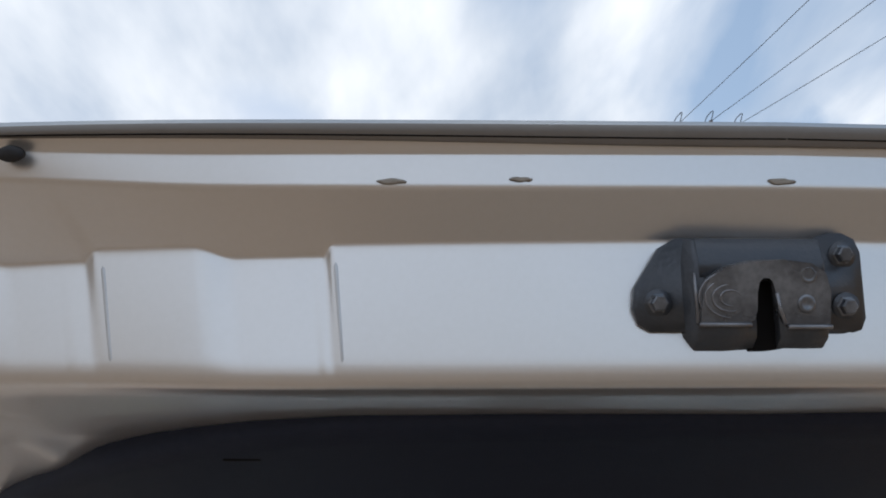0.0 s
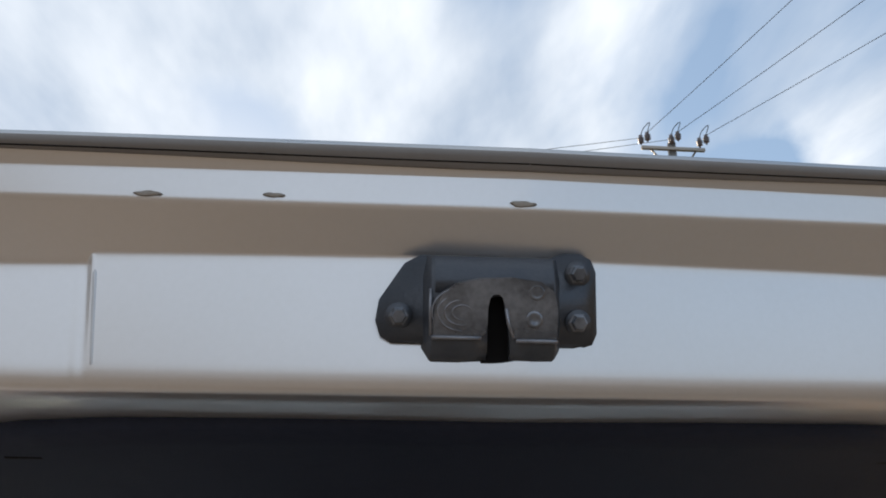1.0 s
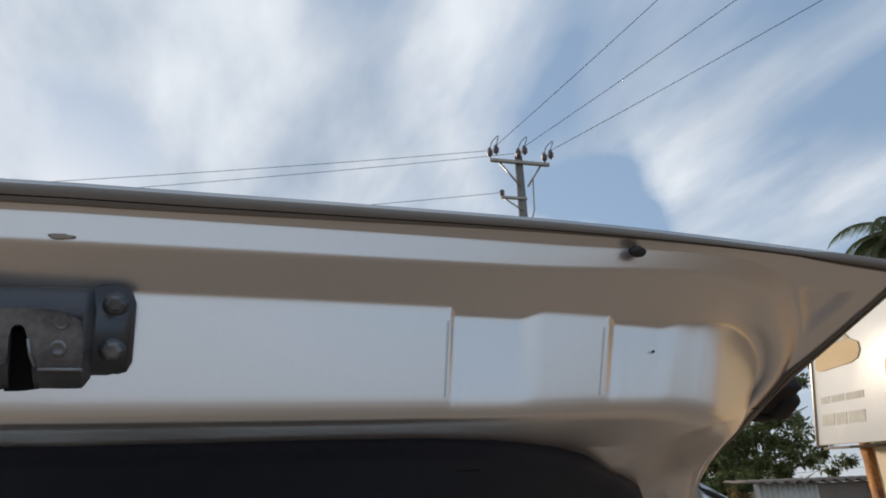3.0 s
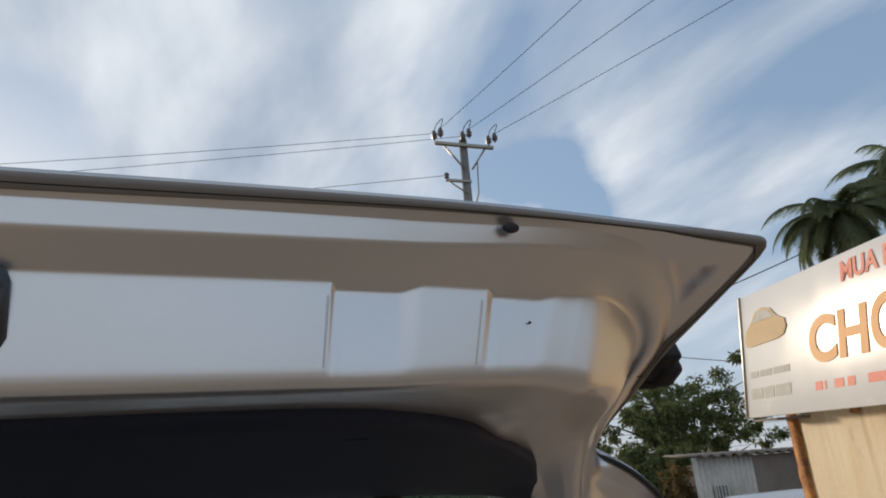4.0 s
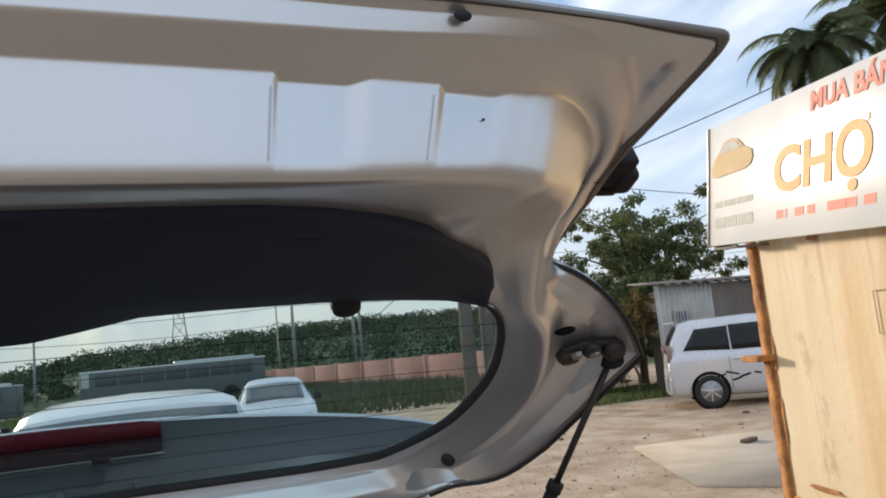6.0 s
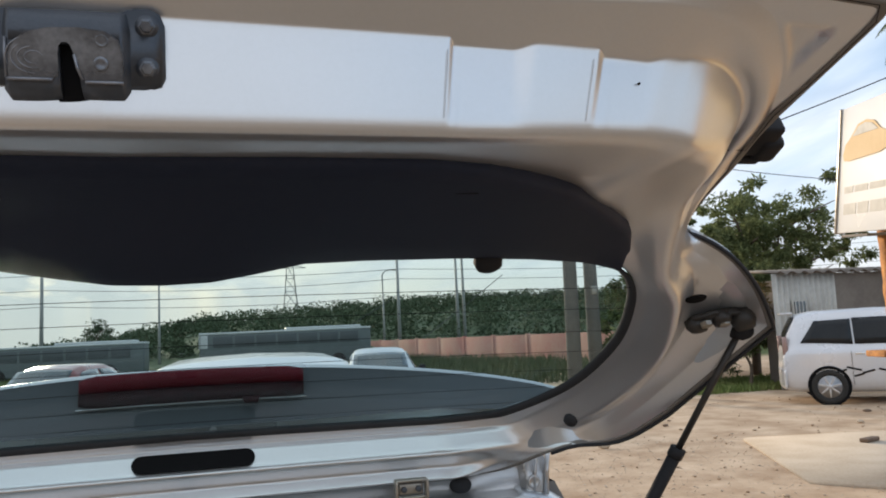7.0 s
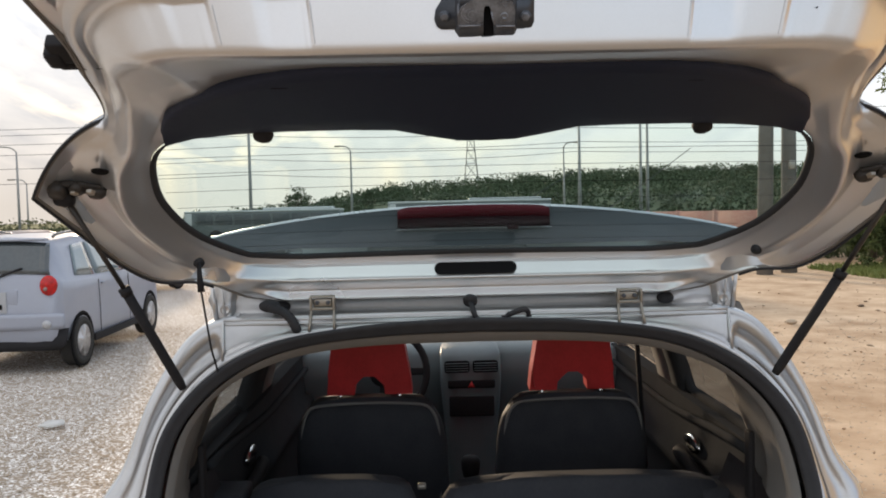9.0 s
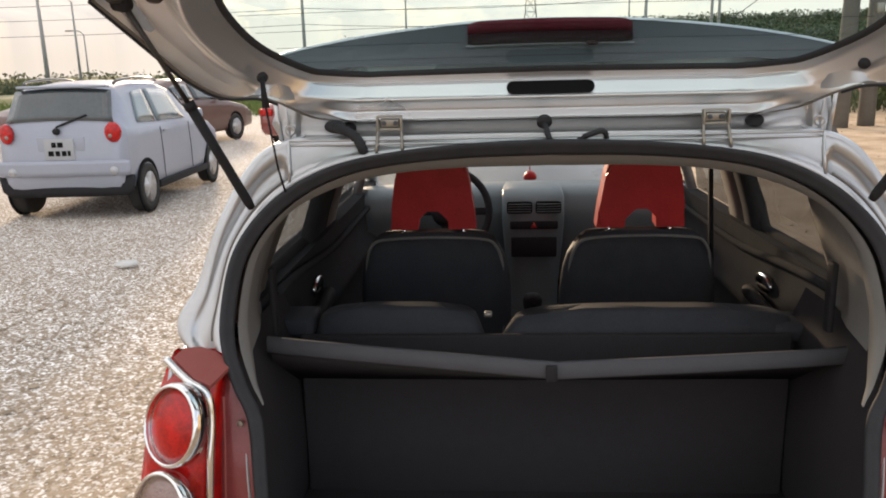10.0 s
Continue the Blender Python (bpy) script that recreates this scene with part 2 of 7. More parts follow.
SEAT_FABRIC = mat("black_seat_leather", (0.046, 0.049, 0.057), 0.7, 0.0, spec=0.14, alt=(0.062, 0.064, 0.071), scale=14, mix=0.8, bump=0.3, bscale=130, rvar=0.12, dist=0.004)
RED_VINYL = mat("red_vinyl", (0.66, 0.04, 0.042), 0.45, 0.0, alt=(0.48, 0.024, 0.026), scale=12, mix=0.7, bump=0.2, bscale=160, rvar=0.1, dist=0.003)
DASH = mat("dashboard_plastic", (0.13, 0.165, 0.178), 0.42, 0.0, alt=(0.15, 0.185, 0.198), scale=8, bump=0.2, bscale=600, dist=0.002)
PILLAR = mat("dark_pillar_lining", (0.16, 0.156, 0.152), 0.9, 0.0, spec=0.0, alt=(0.13, 0.127, 0.124), scale=10, bump=0.15, bscale=500, dist=0.002)
GREY_TRIM = mat("grey_pillar_trim", (0.22, 0.215, 0.21), 0.85, 0.0, spec=0.05, alt=(0.19, 0.185, 0.175), scale=10, bump=0.15, bscale=500, dist=0.002)
CARPET = mat("boot_carpet", (0.043, 0.040, 0.043), 0.95, 0.0, spec=0.1, alt=(0.054, 0.051, 0.054), scale=30, bump=0.6, bscale=900, dist=0.003)
HEADLINER = mat("headliner_cloth", (0.38, 0.37, 0.35), 0.95, 0.0, alt=(0.33, 0.32, 0.30), scale=20, bump=0.2, bscale=900, dist=0.002)
SHELF_EDGE = mat("parcel_shelf_vinyl", (0.070, 0.071, 0.079), 0.7, 0.0, alt=(0.088, 0.089, 0.097), spec=0.2, scale=16, bump=0.25, bscale=500, dist=0.002)
LAMP_RED = mat("red_lamp_lens", (0.66, 0.008, 0.006), 0.25, 0.0, alt=(0.20, 0.003, 0.003), scale=24, mix=0.9, bump=0.1, coat=0.10, rvar=0.04, dist=0.002)
LAMP_DARKRED = mat("lamp_housing_red", (0.26, 0.05, 0.05), 0.4, 0.0, alt=(0.15, 0.02, 0.02), scale=20, bump=0.05, coat=0.3)
LAMP_CLEAR = mat("clear_lamp_lens", (0.30, 0.20, 0.18), 0.2, 0.3, alt=(0.22, 0.13, 0.12), scale=60, bump=0.4, bscale=220, coat=1.0)
CLEAR_LENS = mat("clear_round_lens", (0.42, 0.43, 0.45), 0.2, 0.3, alt=(0.30, 0.31, 0.33), scale=40, bump=0.1, coat=0.6)
DULL_PLATE = mat("dusty_number_plate", (0.40, 0.41, 0.43), 0.5, 0.0, alt=(0.34, 0.35, 0.36), scale=20, bump=0.0)
BRAKE_DARK = mat("brake_lamp_housing", (0.008, 0.003, 0.004), 0.6, 0.0, spec=0.06, alt=(0.03, 0.005, 0.008), scale=70, mix=0.5, bump=0.05)
BRAKE_RED = mat("brake_lamp_lens", (0.085, 0.006, 0.012), 0.5, 0.0, spec=0.10, alt=(0.055, 0.004, 0.008), scale=60, bump=0.1)
TYRE = mat("tyre", (0.018, 0.018, 0.018), 0.85, 0.0, alt=(0.04, 0.036, 0.03), scale=15, bump=0.3, bscale=90)
ALLOY = mat("alloy_rim", (0.55, 0.55, 0.56), 0.35, 0.8, scale=20, bump=0.02)
LAMP_CAP = mat("faded_red_plastic", (0.27, 0.065, 0.055), 0.6, 0.0, alt=(0.22, 0.05, 0.045), scale=30, bump=0.1, dist=0.002)
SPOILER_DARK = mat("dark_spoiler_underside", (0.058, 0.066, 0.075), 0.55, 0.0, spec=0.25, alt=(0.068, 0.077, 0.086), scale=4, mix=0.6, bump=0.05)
CAR_GLASS = glass("rear_glass", (0.70, 0.82, 0.815), 0.0, 0.04)
SIDE_GLASS = glass("side_glass", (0.40, 0.43, 0.455), 0.0, 0.5)
SCREEN_GLASS = glass("windscreen_glass", (0.93, 0.95, 0.95), 0.0, 0.5)
DARK_GLASS = mat("dark_car_glass", (0.035, 0.045, 0.05), 0.08, 0.0, alt=(0.06, 0.075, 0.08), scale=3, mix=0.8, bump=0.0, coat=1.0, rvar=0.03)
TINT_GLASS = mat("black_tinted_car_glass", (0.012, 0.014, 0.016), 0.18, 0.0, alt=(0.02, 0.022, 0.024), scale=3, mix=0.8, bump=0.0, spec=0.25, rvar=0.03)
# the sky's reflection in side windows is put into this paler glass colour
PALE_GLASS = mat("sky_coloured_car_glass", (0.16, 0.21, 0.23), 0.08, 0.0, alt=(0.10, 0.14, 0.15), scale=3, mix=0.8, bump=0.0, coat=1.0, rvar=0.03)
PLATE_WHITE = mat("plate_white", (0.62, 0.62, 0.60), 0.4, 0.0, alt=(0.5, 0.5, 0.48), scale=20, bump=0.0)
INK = mat("plate_ink", (0.008, 0.008, 0.009), 0.8, 0.0, spec=0.1, bump=0.0)


def leaf_material(name, a, b, through_light=.35):
    m = bpy.data.materials.new(name)
    m.use_nodes = True
    n, l = m.node_tree.nodes, m.node_tree.links
    bs = n["Principled BSDF"]
    geo = n.new("ShaderNodeNewGeometry")
    rmp = n.new("ShaderNodeMix"); rmp.data_type = "RGBA"
    rmp.inputs[6].default_value, rmp.inputs[7].default_value = (*a, 1), (*b, 1)
    l.new(geo.outputs["Random Per Island"], rmp.inputs[0])
    l.new(rmp.outputs[2], bs.inputs["Base Color"])
    bs.inputs["Roughness"].default_value = .8
    bs.inputs["Specular IOR Level"].default_value = .2
    tl = n.new("ShaderNodeBsdfTranslucent"); l.new(rmp.outputs[2], tl.inputs[0])
    mx = n.new("ShaderNodeMixShader"); mx.inputs[0].default_value = through_light
    l.new(bs.outputs[0], mx.inputs[1]); l.new(tl.outputs[0], mx.inputs[2])
    l.new(mx.outputs[0], n["Material Output"].inputs[0])
    return m


# ---------------------------------------------------------------- mesh helpers
def part(name, bm, material, parent=None, label="", smooth=True):
    """Links a bmesh as one mesh object under a thing or a part."""
    me = bpy.data.meshes.new(name)
    bmesh.ops.recalc_face_normals(bm, faces=bm.faces)
    bm.to_mesh(me)
    bm.free()
    for p in me.polygons:
        p.use_smooth = smooth
    me.materials.append(material)
    ob = new(name, me)
    if parent:
        ob.parent = parent
    if label:
        ob["label"] = label
    return ob


def thing(name, label, category, group="", m=None, kind=""):
    ob = new(name)
    ob.empty_display_size = 0.2
    if m is not None:
        ob.matrix_basis = m
    return tagged(ob, label, category, group, kind)


def grid(bm, rows, close_u=False, close_v=False):
    """Quads over rows of points."""
    vs = [[bm.verts.new(p) for p in r] for r in rows]
    nr, nc = len(vs), len(vs[0])
    for i in range(nr if close_v else nr - 1):
        for j in range(nc if close_u else nc - 1):
            a, b, c, d = vs[i][j], vs[i][(j + 1) % nc], vs[(i + 1) % nr][(j + 1) % nc], vs[(i + 1) % nr][j]
            if len({a, b, c, d}) == 4:
                try:
                    bm.faces.new((a, b, c, d))
                except ValueError:
                    pass
    return vs


def tube(bm, pts, r, n=8, caps=True):
    pts = [Vector(p) for p in pts]
    rows = []
    side = None
    for i, p in enumerate(pts):
        d = (pts[min(i + 1, len(pts) - 1)] - pts[max(i - 1, 0)]).normalized()
        if side is None:
            side = d.orthogonal().normalized()
        side = (side - d * side.dot(d)).normalized()
        up = d.cross(side)
        rr = r[i] if isinstance(r, (list, tuple)) else r
        rows.append([p + (side * math.cos(2 * math.pi * k / n) + up * math.sin(2 * math.pi * k / n)) * rr for k in range(n)])
    vs = grid(bm, rows, close_u=True)
    if caps:
        bm.faces.new(vs[0]); bm.faces.new(vs[-1])
    return bm


def box(bm, c, s, m=None, bevel=0.0):
    mm = (m or Matrix()) @ Matrix.Translation(c) @ Matrix.Diagonal((*s, 1))
    g = bmesh.ops.create_cube(bm, size=1.0, matrix=mm)
    if bevel:
        es = {e for v in g["verts"] for e in v.link_edges}
        bmesh.ops.bevel(bm, geom=list(es), offset=bevel, segments=2, affect="EDGES", profile=0.6)
    return bm


def lathe(bm, prof, n=24, m=None):
    """Turns (radius, height) points about z."""
    m = m or Matrix()
    rows = [[m @ Vector((r * math.cos(2 * math.pi * k / n), r * math.sin(2 * math.pi * k / n), h)) for k in range(n)] for r, h in prof]
    vs = grid(bm, rows, close_u=True)
    for row, (r, _) in ((vs[0], prof[0]), (vs[-1], prof[-1])):
        if r > 1e-5:
            bm.faces.new(row)
    bmesh.ops.remove_doubles(bm, verts=bm.verts, dist=1e-6)
    return bm


def plate(bm, outline, depth, m=None, bevel=0.0):
    """A flat outline (x, y) given thickness along -z to 0."""
    m = m or Matrix()
    top = [bm.verts.new(m @ Vector((x, y, 0))) for x, y in outline]
    bot = [bm.verts.new(m @ Vector((x, y, -depth))) for x, y in outline]
    f = bm.faces.new(top); bm.faces.new(bot[::-1])
    n = len(outline)
    for i in range(n):
        bm.faces.new((top[i], bot[i], bot[(i + 1) % n], top[(i + 1) % n]))
    if bevel:
        bmesh.ops.bevel(bm, geom=list(f.edges), offset=bevel, segments=2, affect="EDGES")
    return bm


def catmull(pts, counts, straight=()):
    """Points along a smooth line through pts; counts: steps in each stretch; straight: stretches that stay straight."""
    pts = [np.array(p, float) for p in pts]
    out = []
    for i in range(len(pts) - 1):
        p0, p1, p2, p3 = pts[max(i - 1, 0)], pts[i], pts[i + 1], pts[min(i + 2, len(pts) - 1)]
        k = counts[i] if isinstance(counts, (list, tuple)) else counts
        for s in range(k):
            t = s / k
            if i in straight:
                out.append(p1 + (p2 - p1) * t)
                continue
            out.append(0.5 * (2 * p1 + (p2 - p0) * t + (2 * p0 - 5 * p1 + 4 * p2 - p3) * t * t + (3 * p1 - p0 - 3 * p2 + p3) * t ** 3))
    out.append(pts[-1])
    return out


def chaikin(pts, rounds=2):
    """Cuts the corners of an open line, which keeps its ends."""
    pts = [np.array(p, float) for p in pts]
    for _ in range(rounds):
        new_pts = [pts[0]]
        for a, b in zip(pts[:-1], pts[1:]):
            new_pts += [a * 0.75 + b * 0.25, a * 0.25 + b * 0.75]
        pts = new_pts + [pts[-1]]
    return pts


def solidify(ob, t, off=-1):
    md = ob.modifiers.new("thickness", "SOLIDIFY")
    md.thickness, md.offset = t, off
    return ob


# ---------------------------------------------------------------- the open hatchback
car = thing("hatchback_car", "small silver hatchback with its tailgate raised, parked on gravel", "car")

# the raised tailgate has its own axes: across, along the slope away from the hinge, and inwards
TG = Matrix(((1, 0, 0, 0), (0, -0.90132, -0.43315, 0.33), (0, 0.43315, -0.90132, 1.53), (0, 0, 0, 1)))


def tw(p):
    return tuple(TG @ Vector((float(p[0]), float(p[1]), float(p[2]))))


def yz(u, y, z):
    """Tailgate axes of a point given across, and by its place in the world."""
    return (u, -.90132 * (y - .33) + .43315 * (z - 1.53), -.43315 * (y - .33) - .90132 * (z - 1.53))


# sections of the inner panel from the window's edge out to the hem, from the hinge rail round to the latch
TS = [
    [(0, .000, .004), (0, -.016, .014), (0, -.010, .022), (0, -.010, .050), (0, -.004, .057), (0, -.036, .068), (0, -.030, .088), (0, -.044, .085), (0, -.054, .078), (0, -.062, .072)],
    [(.36, .004, .010), (.37, -.012, .018), (.375, -.006, .026), (.382, -.005, .052), (.388, .001, .059), (.394, -.030, .070), (.396, -.024, .090), (.399, -.038, .088), (.402, -.047, .082), (.406, -.055, .076)],
    [(.425, .030, .017), (.434, .015, .026), (.441, .021, .035), (.450, .024, .057), (.456, .028, .064), (.459, .015, .0725), (.461, .004, .0785), (.464, -.006, .0835), (.466, -.012, .0850), (.468, -.017, .0855)],
    [(.465, .065, .024), (.475, .052, .034), (.484, .058, .044), (.498, .062, .062), (.506, .062, .067), (.510, .066, .074), (.514, .072, .080), (.519, .079, .084), (.524, .085, .087), (.530, .089, .090)],
    [(.525, .170, .029), (.538, .168, .036), (.548, .168, .048), (.562, .168, .062), (.570, .168, .065), (.582, .160, .062), (.590, .156, .066), (.604, .146, .074), (.618, .134, .085), (.627, .128, .090)],
    [(.551, .280, .020), (.565, .282, .026), (.578, .284, .038), (.596, .286, .050), (.604, .288, .050), (.618, .292, .030), (.632, .300, .022), (.686, .332, .024), (.714, .349, .038), (.727, .358, .046)],
    [(.540, .370, .009), (.552, .375, .014), (.564, .382, .022), (.578, .388, .030), (.585, .392, .029), (.597, .402, .008), (.606, .410, -.004), (.640, .418, -.006), (.662, .416, .002), (.671, .414, .009)],
    [(.515, .425, .001), (.526, .432, .005), (.536, .438, .010), (.546, .444, .012), (.551, .447, .010), (.560, .452, -.008), (.566, .456, -.020), (.580, .456, -.030), (.588, .452, -.042), (.594, .444, -.050)],
    [(.470, .460, -.003), (.482, .500, -.004), (.493, .530, .003), (.505, .558, .008), (.512, .565, .005), (.526, .580, -.013), (.532, .587, -.026), (.541, .597, -.020), (.552, .604, -.023), (.560, .610, -.024)],
    [(.420, .472, -.003), (.440, .530, .003), (.460, .598, .014), (.483, .654, .027), (.491, .667, .023), (.508, .682, -.003), (.514, .685, -.017), (.528, .690, -.009), (.539, .690, -.013), (.548, .690, -.010)],
    [(.360, .475, -.003), (.382, .560, .015), (.407, .648, .034), (.431, .704, .046), (.441, .720, .042), (.461, .738, .000), (.467, .744, -.013), (.487, .752, -.004), (.500, .768, -.008), (.552, .834, .008)],
    [(.310, .475, -.003), (.335, .565, .014), (.358, .655, .032), yz(.378, -.343, 1.803), yz(.384, -.355, 1.811), yz(.398, -.358, 1.8610), yz(.402, -.360, 1.8635), yz(.418, -.3915, 1.8835), yz(.438, -.3975, 1.8940), yz(.475, -.4120, 1.8965)],
    [(.200, .475, -.003), (.215, .565, .016), (.228, .660, .037), yz(.238, -.358, 1.801), yz(.241, -.371, 1.8075), yz(.247, -.3735, 1.8615), yz(.250, -.375, 1.8635), yz(.258, -.3945, 1.8830), yz(.270, -.3970, 1.8990), yz(.290, -.4055, 1.9090)],
    [(0, .475, -.003), (0, .565, .018), (0, .664, .041), yz(0, -.369, 1.799), yz(0, -.382, 1.8055), yz(0, -.3845, 1.8615), yz(0, -.3860, 1.8635), yz(0, -.4005, 1.8825), yz(0, -.4015, 1.8995), yz(0, -.4070, 1.9115)],
]
TS[1:1] = [[tuple(np.array(p) + (np.array(q) - np.array(p)) * f) for p, q in zip(TS[0], TS[1])] for f in (.5, .76, .91)]
TCOUNT = [5, 4, 3, 3, 6, 4, 8, 8, 8, 6, 8, 8, 10, 16, 150, 230]
LANES = [catmull([s[k] for s in TS], TCOUNT, (12, 13) if k == 9 else ()) for k in range(10)]
for _ in range(3):
    tip = sum(TCOUNT[:13])
    LANES[9][tip - 3:tip + 4] = [(LANES[9][i - 1] + LANES[9][i] * 2 + LANES[9][i + 1]) / 4 for i in range(tip - 3, tip + 4)]
# the side wing runs to a sharp tip under a bowed upper edge
TIP, NECK = sum(TCOUNT[:8]), sum(TCOUNT[:10])
W0, W1, W2 = np.array([.724, .364, .044]), np.array([.650, .472, -.004]), np.array(LANES[9][NECK])
for i in range(TIP - 5, NECK):
    t = (i - TIP) / (NECK - TIP)
    LANES[9][i] = LANES[9][TIP - 6] + (W0 - LANES[9][TIP - 6]) * (i - TIP + 6) / 6 if i < TIP else W0 * (1 - t) ** 2 + W1 * 2 * t * (1 - t) + W2 * t * t
    gap = LANES[7][i] - LANES[9][i]
    LANES[8][i] = LANES[9][i] + gap * min(.7, .013 / np.linalg.norm(gap))
SEC = [[LANES[k][i] for k in range(10)] for i in range(len(LANES[0]))]


def step(x, a, b):
    t = min(1, max(0, (x - a) / (b - a)))
    return t * t * (3 - 2 * t)


def pressed(u):
    """Shallow pressings beside the latch: 1 inside, 0 outside."""
    u = abs(u)
    return step(u, .221, .225) - step(u, .268, .290) + step(u, .337, .344) - .8 * step(u, .380, .402)


def rounded(pts, radii):
    """Rounds each inner corner of a line by its radius; the stretches between stay flat."""
    pts = [np.array(p, float) for p in pts]
    line = [pts[0]]
    for k in range(1, len(pts) - 1):
        p, a, b, r = pts[k], pts[k - 1], pts[k + 1], radii[k - 1]
        la, lb = max(1e-6, np.linalg.norm(a - p)), max(1e-6, np.linalg.norm(b - p))
        ua, ub = (a - p) / la, (b - p) / lb
        ra, rb_ = min(r, .40 * la), min(r, .40 * lb)
        line.append(p + ua * min(ra * 1.35, .47 * la))
        s0, s1 = p + ua * ra, p + ub * rb_
        for t in (0, .25, .5, .75, 1):
            line.append(s0 * (1 - t) ** 2 + p * 2 * t * (1 - t) + s1 * t * t)
        line.append(p + ub * min(rb_ * 1.35, .47 * lb))
    return line + [pts[-1]]


def inner_section(sec):
    out = []
    sec = [np.array(p, float) for p in sec]
    near = step(sec[4][1], .69, .73)
    k4 = sec[5] + (sec[4] - sec[5]) * 1.25
    k3 = k4 + np.array([sec[3][0] - sec[4][0], -.011, -.001])
    sec[4] = sec[4] + (k4 - sec[4]) * near
    sec[3] = sec[3] + (k3 - sec[3]) * near
    for k, p in enumerate(sec):
        p = np.array(p, float)
        if p[1] > .70 and 4 <= k <= 6 and abs(p[0]) < .42:
            d = pressed(p[0])
            dy, dz = (.0046 * d, -.0045 * d) if k >= 5 else (.0006 * d, .0)
            p += np.array([0, -.90132 * dy + .43315 * dz, -.43315 * dy - .90132 * dz])
        out.append(p)
    # a shallow three-cornered pocket in the corner
    a, b = out[8], out[9]
    far = []
    for f in np.linspace(.05, .96, 22):
        q = a + (b - a) * f
        m = step(.7965 - q[1] + .1 * (q[0] - .487), .0, .005) * step((q[0] - .487) * .81 + (q[1] - .792) * .585, .0, .006) * step((.5275 - q[0]) * .98 + (q[1] - .7955) * .12, .0, .005)
        far.append(q - np.array([0, 0, .0035 * m]))
    cf = 1 + 2.2 * step(out[8][0], .42, .47) * step(out[8][1], .60, .70)
    return rounded(out[:9] + far[:1], (.004, .004, .006, .010, .0045 * cf, .003 * cf, .0022 * cf, .0022 * cf)) + far[1:] + [out[9]]


right = [inner_section(s) for s in SEC]
bm = bmesh.new()
full = [[tw((-p[0], p[1], p[2])) for p in s] for s in right[::-1]] + [[tw(p) for p in s] for s in right[1:]]
grid(bm, full[:-1], close_v=True)
bmesh.ops.remove_doubles(bm, verts=bm.verts, dist=2e-4)
tailgate = part("tailgate", bm, SILVER, car, "raised tailgate with bare silver inner panel")
# grey strips that paint the shade in the latch panel's pressed creases
for u in (.2195, .3340, -.2195, -.3340):
    sec = inner_section(min(SEC, key=lambda q: abs(q[5][0] - abs(u)) + (9 if q[5][1] < .7 else 0)))
    lo, hi = sec[26], sec[30]
    sg = 1 if u > 0 else -1
    bm = bmesh.new()
    line = [lo + (hi - lo) * f + np.array([0, -.0012, -.0003]) * (1 if 0 < f < 1 else 2) for f in np.linspace(0, 1, 10)]
    tube(bm, [tw((sg * q[0], q[1] + .0002, q[2])) for q in line], .0015, 10)
    part("crease_shade_line", bm, CREASE_GREY, tailgate, "grey strip painting the shade of a crease in the inner panel")

# hem and outer skin
bm = bmesh.new()
rows = []
for sgn in (-1, 1):
    secs = SEC[::-1] if sgn < 0 else SEC[1:-1]
    for s in secs:
        e, g = np.array(s[9]), np.array(s[0])
        mid = np.array([g[0] * .5 + e[0] * .5, g[1] * .5 + e[1] * .5, min(e[2], g[2]) - (.05 if e[1] > .55 else .016)])
        out1 = e + np.array([.001 * np.sign(e[0]), .001 if e[1] > .5 else (-.002 if e[1] < 0 else 0), -.004])
        out2 = e * np.array([.975, 1, 1]) + np.array([0, -.020 if e[1] > .5 else (.01 if e[1] < 0 else 0), -.016])
        gg = np.array([g[0], g[1], g[2] - .010])
        rows.append([tw((sgn * q[0], q[1], q[2])) for q in (e, out1, out2, mid, gg)])
grid(bm, rows, close_v=True)
bmesh.ops.remove_doubles(bm, verts=bm.verts, dist=1e-4)
part("outer_skin", bm, SILVER_OUT, tailgate, "glossy silver outer skin")

# folded hem along the outer edge, with a dark gap where it is turned over
bm = bmesh.new()
rows, gap = [], []
for sgn in (-1, 1):
    for s in (SEC[::-1] if sgn < 0 else SEC[1:-1]):
        e, i8 = np.array(s[9]), np.array(s[8])
        ln = max(1e-6, np.linalg.norm(e - i8))
        d = (e - i8) / ln
        n = np.array([0, 0, 1.0]) - d * d[2]
        n /= np.linalg.norm(n)
        wdt = min(.0092, .90 * ln) if e[1] > .6 else .006
        ring = [e - d * wdt - n * .0004, e - d * wdt + n * .0013, e - d * (wdt - .0010) + n * .0018, e - d * .0020 + n * .0018, e + n * .0012, e + d * .0014 - n * .0006, e + d * .0012 - n * .004, e - d * .003 - n * .006]
        rows.append([tw((sgn * q[0], q[1], q[2])) for q in ring])
        q = e - d * (wdt * .56) + n * .0017
        gap.append((e[1] > .6, tw((sgn * q[0], q[1], q[2]))))
grid(bm, rows, close_v=True)
hem = part("hem_edge", bm, SEALANT, tailgate, "folded hem edge with grey sealant")
bm = bmesh.new()
tube(bm, [q for top, q in gap if top][::3], .00045, 5)
part("hem_gap", bm, INK, hem, "thin dark line along the fold")

for sgn in (-1, 1):
    bm = bmesh.new()
    wing = [s[9] for s in SEC if .06 < s[9][1] < .452]
    tube(bm, [tw((sgn * (q[0] + .001), q[1], q[2] + .003)) for q in wing], .0027, 8)
    part("edge_rubber", bm, RUBBER, tailgate, "black rubber lip along the side edge")

# window pane, its black border and the heating lines
GL = [s[0] for s in SEC]
cut = next(i for i, p in enumerate(GL) if p[1] > .473)
loop = GL[:cut + 1]


